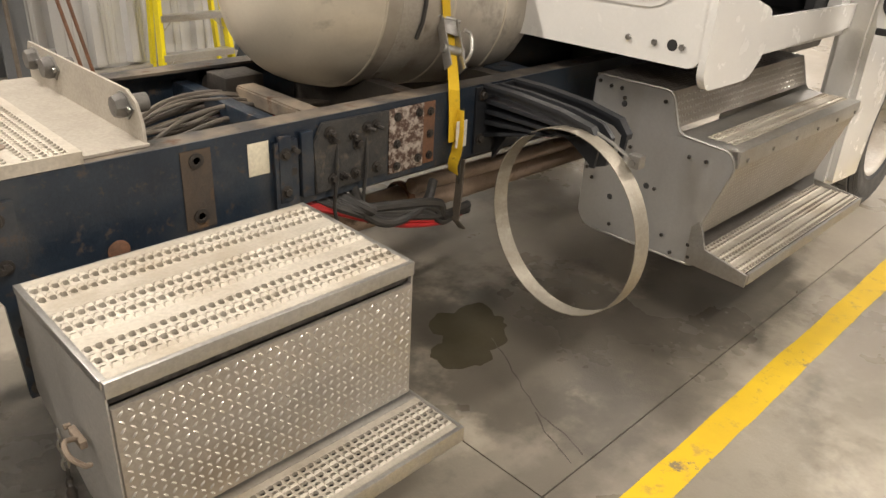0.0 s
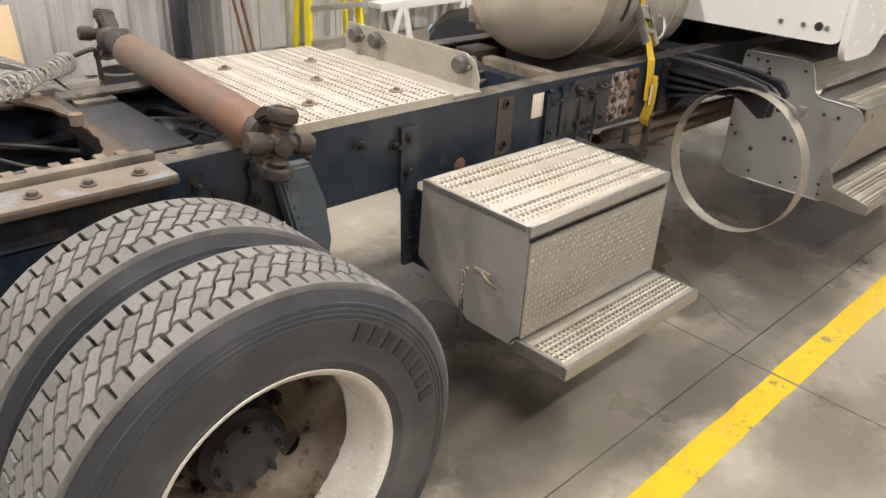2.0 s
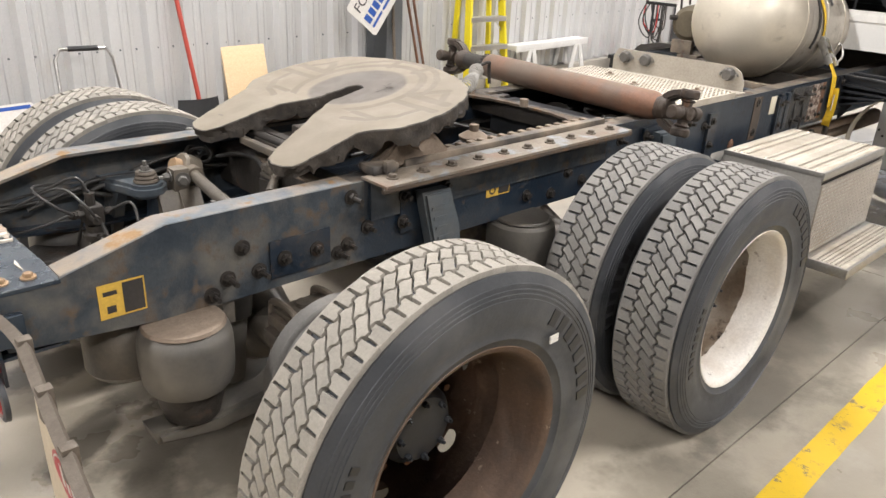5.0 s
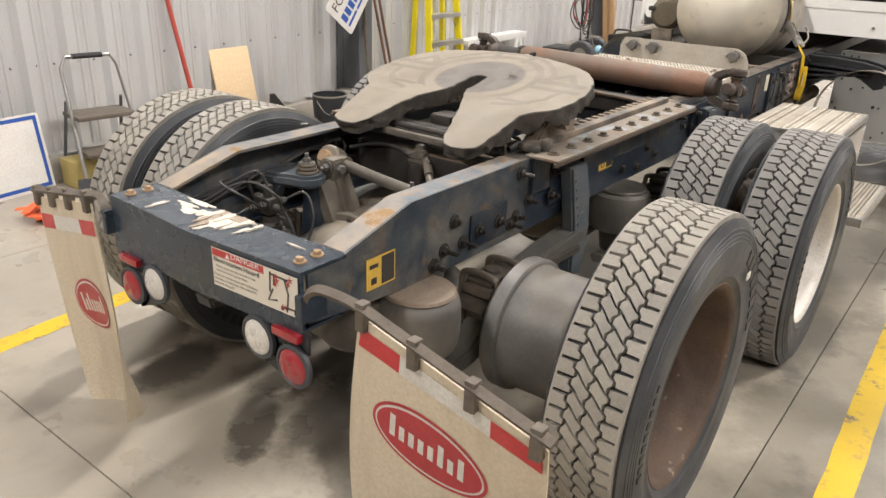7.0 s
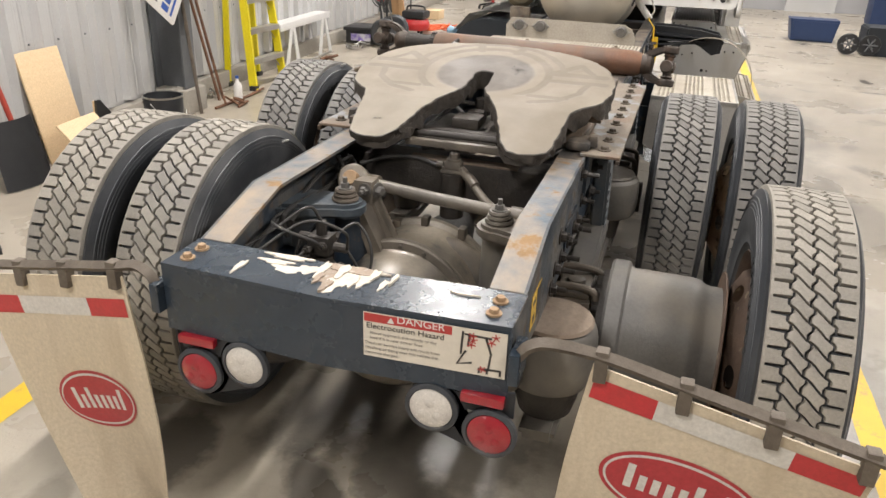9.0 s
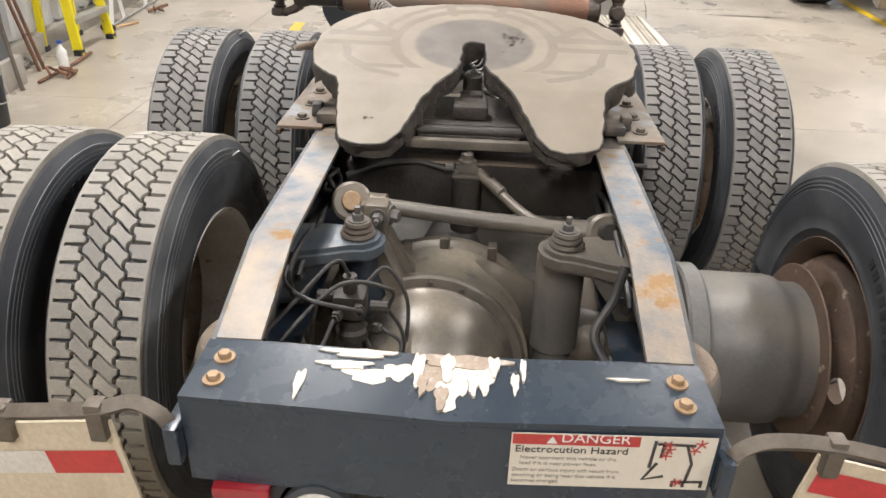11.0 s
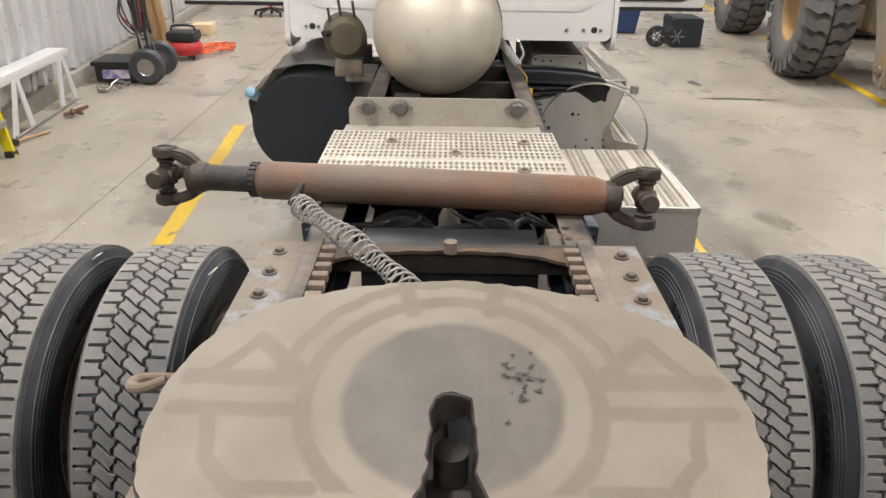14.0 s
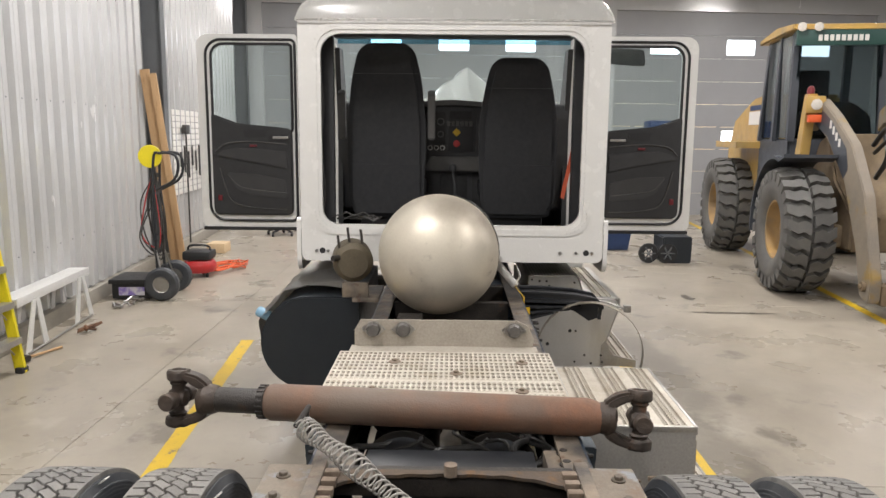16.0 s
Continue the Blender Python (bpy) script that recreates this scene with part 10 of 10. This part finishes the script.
# hand truck with hoses and battery box
ht = thing("hand_truck", "black hand truck with hoses and a battery box", "hand truck", m=pose(9.10, 3.55, 0, 0, 0, -86))
for s in (-1, 1):
    bm = B()
    lathe(bm, [(0.09, -0.045), (0.13, -0.055), (0.175, -0.05), (0.20, -0.025), (0.20, 0.025), (0.175, 0.05), (0.13, 0.055), (0.09, 0.045)], pose(0.10, s * 0.27, 0.20, 90), 32, closed=True)
    wh = part("wheel", bm, M["rubber"], ht, "black rubber tyre")
    bm = B()
    lathe(bm, [(0, -0.04), (0.07, -0.035), (0.08, -0.045), (0.085, -0.03), (0.085, 0.03), (0.08, 0.045), (0.07, 0.035), (0, 0.04)], pose(0.10, s * 0.27, 0.20, 90) @ Matrix.Diagonal((1.2, 1.2, 1.15, 1)), 24)
    part("rim", bm, M["steel"], wh, "silver rim")
    bm = B()
    tube(bm, [(0.02, s * 0.13, 0.05), (0.0, s * 0.13, 0.9), (0.02, s * 0.12, 1.66), (0.10, s * 0.11, 1.74), (0.26, s * 0.10, 1.72), (0.30, s * 0.10, 1.58), (0.24, s * 0.11, 1.42), (0.03, s * 0.12, 1.30)], 0.017, 8, 5)
    part("upright", bm, M["black_paint"], ht)
    bm = B()
    tube(bm, [(0.10, s * 0.22, 0.20), (0.0, s * 0.13, 0.62)], 0.010, 6)
    part("stay", bm, M["steel"], ht)
for z in (0.35, 0.75, 1.05, 1.25):
    bm = B()
    box(bm, -0.01, 0.02, -0.13, 0.13, z, z + 0.03, 0.004)
    part("rung", bm, M["black_paint"], ht)
bm = B()
cyl(bm, (0.10, -0.27, 0.20), (0.10, 0.27, 0.20), 0.012, 8)
part("axle", bm, M["steel"], ht)
bm = B()
box(bm, -0.50, -0.02, -0.24, 0.24, 0.02, 0.24, 0.012)
box(bm, -0.53, 0.0, -0.26, 0.26, 0.20, 0.25, 0.006)
part("battery_box", bm, M["black_plastic"], ht, "black battery box")
bm = B()
box(bm, -0.42, -0.12, -0.2415, -0.2405, 0.06, 0.16)
part("label", bm, M["label_violet"], ht, "violet and white label")
bm = B()
lathe(bm, [(0, -0.03), (0.03, -0.035), (0.13, -0.03), (0.135, 0), (0.13, 0.03), (0, 0.03)], pose(-0.02, -0.10, 1.70, 90, 0, 10), 28)
part("reel", bm, M["ladder_yellow"], ht, "yellow reel on top")
rnd = random.Random(6)
for k in range(7):
    bm = B()
    y = rnd.uniform(-0.15, 0.15)
    tube(bm, [(0.0, y, 1.50), (-0.12 + rnd.uniform(-0.12, 0.08), y + rnd.uniform(-0.1, 0.1), 1.15), (-0.10 + rnd.uniform(-0.15, 0.08), y + rnd.uniform(-0.12, 0.12), 0.75), (0.0, y + rnd.uniform(-0.1, 0.1), 0.45 + rnd.uniform(-0.1, 0.2)), (0.05, y, 0.9 + rnd.uniform(-0.2, 0.2)), (0.0, y, 1.4)], 0.009, 7, 6)
    part("hose", bm, M["red"] if k == 2 else M["wire"], ht, "looped hose")

# timbers against the wall
for x, y, tall, w, lean in ((10.90, 4.02, 2.86, 0.13, -6.0), (10.84, 3.89, 2.80, 0.09, -6.0)):
    bm = B()
    box(bm, -0.02, 0.02, -w / 2, w / 2, 0.0, tall, 0.004, pose(x, y, 0, lean, -1.5, 4))
    solid("timber_plank", bm, M["wood"], "long rough timber plank leaning at the column", "plank", "timbers")
# white slat panel with tools
wl = thing("slat_panel", "white slatted wall panel with hanging tools", "panel", m=hall_pose(10.2, 0.04, 0, 180))
bm = B()
for k in range(14):
    box(bm, -0.9, 0.9, 0.0, 0.02, 0.95 + 0.1 * k, 1.04 + 0.1 * k, 0.004)
part("slats", bm, M["sign_white"], wl)
for k in range(6):
    bm = B()
    x = -0.6 + 0.24 * k
    tube(bm, [(x, 0.05, 1.75 - 0.1 * (k % 2)), (x, 0.05, 1.2 + 0.1 * (k % 3))], 0.016, 6)
    part("hanging_tool", bm, M["wire"], wl)
bm = B()
tube(bm, [(0.35, 0.08, 0.1), (0.35, 0.08, 2.0)], 0.014, 6)
box(bm, 0.22, 0.48, 0.05, 0.12, 1.95, 2.1, 0.02)
part("broom", bm, M["wire"], wl, "dark broom")
# compressor with orange cord
cp = thing("air_compressor", "red pancake air compressor on the floor", "compressor", m=pose(10.36, 3.50, 0))
bm = B()
lathe(bm, [(0, 0.06), (0.19, 0.07), (0.225, 0.12), (0.225, 0.18), (0.19, 0.235), (0, 0.245)], None, 28)
part("vessel", bm, M["red"], cp)
bm = B()
box(bm, -0.17, 0.17, -0.19, 0.19, 0.245, 0.37, 0.04)
tube(bm, [(0, -0.16, 0.36), (0, -0.12, 0.43), (0, 0.12, 0.43), (0, 0.16, 0.36)], 0.015, 8, 4)
part("motor", bm, M["black_plastic"], cp, "black motor cover")
for a in (0, 120, 240):
    bm = B()
    cyl(bm, (0.14 * math.cos(radians(a)), 0.14 * math.sin(radians(a)), 0), (0.14 * math.cos(radians(a)), 0.14 * math.sin(radians(a)), 0.08), 0.02, 10)
    part("foot", bm, M["black_plastic"], cp)
bm = B()
pts = []
rnd = random.Random(9)
for k in range(90):
    a = k * 0.55
    pts.append((10.98 + (0.30 + 0.12 * math.sin(k * 0.7)) * math.cos(a) * 1.3, 3.32 + (0.20 + 0.09 * math.cos(k * 0.9)) * math.sin(a), 0.02 + 0.006 * (k % 11)))
tube(bm, pts, 0.009, 6, 4)
solid("extension_cord", bm, M["orange"], "tangled orange extension cord on the floor", "cord")
bm = B()
box(bm, 12.3, 12.65, 3.75, 4.05, 0.0, 0.16, 0.01)
solid("cardboard_box", bm, M["ply"], "small cardboard box on the floor", "box")
oc = thing("office_chair", "office chair base with castors beyond the door", "chair", m=pose(14.6, 3.3, 0))
for k in range(5):
    a = radians(72 * k + 10)
    bm = B()
    tube(bm, [(0, 0, 0.14), (0.3 * math.cos(a), 0.3 * math.sin(a), 0.08)], 0.022, 8)
    part("leg", bm, M["black_plastic"], oc)
    bm = B()
    cyl(bm, (0.3 * math.cos(a), 0.3 * math.sin(a) - 0.02, 0.035), (0.3 * math.cos(a), 0.3 * math.sin(a) + 0.02, 0.035), 0.035, 12)
    part("castor", bm, M["black_plastic"], oc)
bm = B()
cyl(bm, (0, 0, 0.12), (0, 0, 0.45), 0.03, 12)
box(bm, -0.25, 0.25, -0.25, 0.25, 0.45, 0.55, 0.04)
part("seat", bm, M["red"], oc)

# totes on wheels beyond the right door
tt = thing("wheeled_tote", "black plastic tote on spoked wheels", "tote", m=pose(12.05, -3.42, 0))
bm = B()
prism(bm, [(-0.24, 0.0), (0.28, 0.0), (0.32, 0.42), (-0.26, 0.42)], "y", -0.36, 0.10, bevel=0.02)
part("tub", bm, M["tank_black"], tt)
for y in (0.02, 0.32):
    bm = B()
    lathe(bm, [(0.07, -0.03), (0.15, -0.03), (0.16, 0), (0.15, 0.03), (0.07, 0.03)], pose(-0.24, y, 0.16, 0, 90, 0), 24, closed=True)
    wh = part("wheel", bm, M["black_plastic"], tt)
    bm = B()
    for k in range(6):
        a = radians(60 * k)
        tube(bm, [(-0.27, y, 0.16), (-0.27, y + 0.11 * math.cos(a), 0.16 + 0.11 * math.sin(a))], 0.012, 6)
    part("spokes", bm, M["column"], wh)
bm = B()
prism(bm, [(-3.08, 0.0), (-2.42, 0.0), (-2.36, 0.36), (-3.14, 0.36)], "x", 13.06, 13.55, bevel=0.03)
solid("blue_tote", bm, M["blue_tote"], "dark blue plastic tote on the floor", "tote")
bm = B()
box(bm, 16.3, 16.9, -4.75, -4.2, 0.0, 2.3, 0.08)
solid("blue_cabinet", bm, M["blue_tote"], "blue cabinet near the overhead door", "cabinet")

# ---- wheel loader ----
LM = pose(9.80, -4.985, 0, 0, 0, -7.2)
lo = thing("wheel_loader", "yellow and black wheel loader with muddy tyres", "loader", m=LM)
RW = 0.81


def loader_tyre():
    bm = B()
    prof = [(0.36, -0.20), (0.42, -0.26), (0.56, -0.285), (0.68, -0.27), (0.725, -0.23), (0.735, 0.23), (0.68, 0.27), (0.56, 0.285), (0.42, 0.26), (0.36, 0.20)]
    prof = prof[:5] + [(0.735, -0.20)] + prof[5:]
    lathe(bm, prof, None, 48, closed=True)
    a = mesh_of(bm, "loader_tyre")
    bm = B()
    n = 25
    for k in range(n):
        for s in (1, -1):
            a0 = 2 * math.pi * (k + (0.5 if s < 0 else 0)) / n
            w = 2 * math.pi / n * 0.72
            pts = [(0.0, 0.02), (w, 0.02), (w * 1.25, 0.10), (w * 1.0, 0.17), (w * 1.5, 0.285), (w * 0.6, 0.285), (w * 0.15, 0.17), (w * 0.3, 0.10)]
            low = [bm.verts.new(((0.72 if h < 0.25 else 0.63) * math.cos(a0 + t), (0.72 if h < 0.25 else 0.63) * math.sin(a0 + t), s * h)) for t, h in pts]
            top = [bm.verts.new(((RW - (0.05 if h > 0.25 else 0)) * math.cos(a0 + t), (RW - (0.05 if h > 0.25 else 0)) * math.sin(a0 + t), s * h)) for t, h in pts]
            bm.faces.new(top)
            for j in range(len(pts)):
                i = (j + 1) % len(pts)
                bm.faces.new((low[j], low[i], top[i], top[j]))
    b = mesh_of(bm, "loader_tread", 25)
    bm = B()
    lathe(bm, [(0.37, 0.20), (0.40, 0.21), (0.395, 0.225), (0.36, 0.215), (0.33, 0.10), (0.30, 0.06), (0.20, 0.05), (0.17, 0.10), (0, 0.10)], None, 36)
    lathe(bm, [(0.37, -0.20), (0.40, -0.21), (0.36, -0.20), (0.33, 0.0), (0.30, 0.04)], None, 36)
    c = mesh_of(bm, "loader_rim")
    return a, b, c


LT, LTR, LR = loader_tyre()
for x in (0.0, 3.6):
    for y, s in ((0.57, 1), (-1.45, -1)):
        rim = part("wheel", LR, M["rim_ochre"], lo, "ochre wheel rim", pose(x, y, RW - 0.01) @ pose(0, 0, 0, -90 * s) @ pose(0, 0, 0, 0, 0, 9))
        part("tyre", LT, M["loader_rubber"], rim, "dusty black loader tyre")
        tagged(part("tread", LTR, M["loader_rubber"], rim, "deep chevron tread"), kind="stuff")
M_Y = M["loader_yellow"]
bm = B()
prism(bm, [(2.3, 0.75), (4.9, 0.80), (4.9, 1.75), (4.5, 2.30), (3.4, 2.62), (2.65, 2.66), (2.65, 1.9), (2.3, 1.75)], "y", -0.85, 0.30, bevel=0.05)
part("engine_body", bm, M_Y, lo, "yellow engine body")
bm = B()
prism(bm, [(2.55, 1.80), (4.0, 1.80), (4.0, 1.90), (2.55, 1.90)], "y", 0.30, 0.72)
part("side_step", bm, M_Y, lo)
bm = B()
box(bm, 2.7, 3.5, 0.302, 0.31, 2.18, 2.40)
part("name_bar", bm, M["sign_white"], lo, "plain white lettering bar")
bm = B()
prism(bm, fillet([(-0.55, 0.60), (1.15, 0.55), (1.9, 0.75), (2.3, 0.85), (2.3, 1.35), (1.2, 1.30), (0.75, 1.95), (0.45, 2.05), (0.10, 1.45), (-0.55, 1.05)], 0.05), "y", -0.62, 0.06, bevel=0.03)
part("front_frame", bm, M["loader_mud"], lo, "muddy front frame")
# cab: posts, roof, glass
bm = B()
prism(bm, [(1.15, 1.30), (2.62, 1.30), (2.62, 1.95), (1.15, 1.95)], "y", -0.90, 0.35, bevel=0.03)
cb = part("operator_cab", bm, M["loader_black"], lo, "dark cab base")
for (xb, xt), y in (((1.15, 1.30), 0.33), ((2.62, 2.45), 0.33), ((1.15, 1.30), -0.88), ((2.62, 2.45), -0.88), ((1.85, 1.86), 0.34)):
    bm = B()
    tube(bm, [(xb, y, 1.92), (xt, y * 0.92 - 0.02, 3.45)], 0.05, flat=(0.05, 0.045))
    part("cab_post", bm, M["loader_black"], lo)
bm = B()
prism(bm, fillet([(1.0, 3.45), (2.75, 3.42), (2.70, 3.50), (1.9, 3.58), (1.10, 3.54)], 0.03), "y", -0.95, 0.42, bevel=0.02)
part("cab_roof", bm, M_Y, lo, "yellow roof with visor")
bm = B()
box(bm, 1.02, 1.10, -0.92, 0.38, 3.24, 3.45, 0.01)
vis = part("visor_band", bm, M["loader_green"], lo, "dark green visor band")
for k in range(9):
    bm = B()
    box(bm, 1.01, 1.018, 0.10 - 0.075 * k - 0.05, 0.10 - 0.075 * k, 3.30, 3.38)
    part("name_bar", bm, M["sign_white"], vis)
for pts, y in (([(1.20, 1.97), (2.58, 1.97), (2.44, 3.42), (1.32, 3.42)], 0.335),):
    bm = B()
    prism(bm, pts, "y", y - 0.004, y)
    gl = part("cab_glass", bm, M["glass_dark"], lo, "tinted side glass")
bm = B()
prism(bm, [(-0.86, 1.97), (0.32, 1.97), (0.28, 3.26), (-0.82, 3.26)], "x", 1.19, 1.194)
part("cab_glass", bm, M["glass_dark"], lo, "tinted front glass")
for y in (0.24, 0.02):
    bm = B()
    lathe(bm, [(0, 0), (0.05, 0), (0.06, 0.04), (0, 0.05)], pose(1.0, y + 0.1, 3.48, 0, -90, 0), 18)
    part("work_lamp", bm, M["lens_white"], lo, "round work lamp")
bm = B()
arc_o = [(0.92 * math.cos(radians(q)), 0.80 + 0.95 * math.sin(radians(q))) for q in range(-8, 112, 8)]
arc_i = [(0.88 * math.cos(radians(q)), 0.80 + 0.91 * math.sin(radians(q))) for q in range(104, -9, -8)]
prism(bm, arc_o + [(-0.42, 1.78), (-0.42, 1.74)] + arc_i, "y", 0.22, 0.86)
part("fender", bm, M["loader_black"], lo, "black front fender")
bm = B()
prism(bm, [(0.55, 1.5), (0.80, 1.5), (0.52, 2.55), (0.36, 2.55)], "y", 0.26, 0.38, bevel=0.01)
part("lamp_post", bm, M_Y, lo, "yellow mast")
bm = B()
box(bm, 0.28, 0.40, 0.18, 0.42, 2.30, 2.52, 0.02)
part("head_lamp_box", bm, M_Y, lo)
bm = B()
lathe(bm, [(0, 0), (0.065, 0), (0.07, 0.02), (0, 0.03)], pose(0.28, 0.30, 2.41, 0, -90, 0), 20)
part("head_lamp", bm, M["lens_white"], lo, "round head lamp")
bm = B()
box(bm, 0.28, 0.36, 0.22, 0.38, 2.18, 2.28, 0.01)
part("indicator", bm, M["orange"], lo, "orange indicator lamp")
# lift arms down to the front
for y in (0.16, -0.72):
    bm = B()
    prism(bm, fillet([(0.75, 2.05), (0.55, 2.20), (0.0, 1.95), (-0.65, 1.45), (-1.15, 0.70), (-1.35, 0.22), (-1.60, 0.18), (-1.62, 0.45), (-1.25, 1.35), (-0.75, 1.92), (-0.1, 2.28), (0.4, 2.50), (0.75, 2.35)][::-1], 0.06), "y", y - 0.06, y + 0.06, bevel=0.012)
    arm = part("lift_arm", bm, M["loader_arm"], lo, "grey and yellow lift arm")
    for k in range(4):
        bm = B()
        box(bm, -0.10 - 0.11 * k, -0.03 - 0.11 * k, y + 0.0630, y + 0.0650, 2.10 - 0.075 * k, 2.20 - 0.075 * k)
        part("number_bar", bm, M["sign_white"], arm)
    bm = B()
    cyl(bm, (0.65, y - 0.2, 1.05), (-0.55, y - 0.2, 1.15), 0.075, 16)
    cyl(bm, (-0.55, y - 0.2, 1.15), (-1.0, y - 0.2, 1.05), 0.04, 12)
    part("lift_cylinder", bm, M["loader_mud"], lo, "muddy hydraulic cylinder")
bm = B()
tube(bm, [(-0.2, -0.25, 1.9), (-0.55, -0.25, 2.1), (-0.6, -0.25, 1.75), (-0.35, -0.25, 1.5)], 0.03, 10, 6)
tube(bm, [(0.0, -0.35, 1.8), (-0.4, -0.35, 1.95), (-0.5, -0.35, 1.6)], 0.025, 10, 6)
part("hydraulic_hose", bm, M["wire"], lo, "black hydraulic hoses")
for y in (0.16, -0.72):
    bm = B()
    cyl(bm, (-1.48, y - 0.10, 0.36), (-1.48, y + 0.10, 0.36), 0.055, 18)
    cyl(bm, (-1.48, y - 0.12, 0.36), (-1.48, y + 0.12, 0.36), 0.028, 14)
    part("arm_pin", bm, M["loader_mud"], lo, "muddy pin boss at the arm's end")
    bm = B()
    prism(bm, fillet([(0.50, 2.16), (0.02, 2.0), (-0.60, 1.50), (-0.72, 1.62), (-0.62, 1.86), (-0.08, 2.20), (0.42, 2.40)], 0.03), "y", y + 0.0605, y + 0.0625)
    part("dark_panel", bm, M["loader_black"], lo, "dark panel on the lift arm")
bm = B()
box(bm, -1.62, -1.38, -0.66, 0.10, 0.16, 0.40, 0.05)
part("coupler", bm, M["loader_mud"], lo, "muddy tool coupler")
bm = B()
box(bm, -0.3, 1.1, -1.1, 0.55, 0.62, 0.9, 0.05)
part("axle", bm, M["loader_mud"], lo)
bm = B()
lathe(bm, [(0, 0), (0.045, 0), (0.05, 0.06), (0.03, 0.10), (0, 0.11)], pose(0.47, 0.32, 2.55), 16)
part("beacon", bm, M["red_dim"], lo, "red marker lamp on the mast")
bm = B()
prism(bm, fillet([(-0.80, 1.95), (-0.74, 2.30), (-0.50, 2.48), (-0.05, 2.48), (0.18, 2.30), (0.25, 1.95)], 0.08), "x", 1.20, 1.55, bevel=0.03)
part("cab_dash", bm, M["loader_black"], lo, "dark grey cowl behind the front glass")
bm = B()
box(bm, 2.72, 3.45, 0.3115, 0.3145, 2.42, 2.50)
part("decal", bm, M["blue_tote"], lo, "dark blue decal band")
bm = B()
box(bm, 1.75, 2.25, -0.5, -0.05, 1.96, 2.30, 0.06)
box(bm, 2.15, 2.35, -0.5, -0.05, 2.2, 3.0, 0.06)
part("operator_seat", bm, M["seat"], lo)

# paper bits stuck to the tyres
for x, y, z, ry in ((1.06, -1.222, 0.80, 0), (0.997, 0.652, 0.948, 40), (2.297, 1.020, 0.988, 40), (2.13, 0.632, 1.03, 40)):
    bm = B()
    box(bm, -0.016, 0.016, -0.002, 0.002, -0.011, 0.011, 0.001, pose(x, y, z, 0, ry, 0) if ry == 0 else pose(x, y, z, 50, 10, 0))
    tp("paper_bit", bm, "sign_white", "scrap of white paper stuck to a tyre")
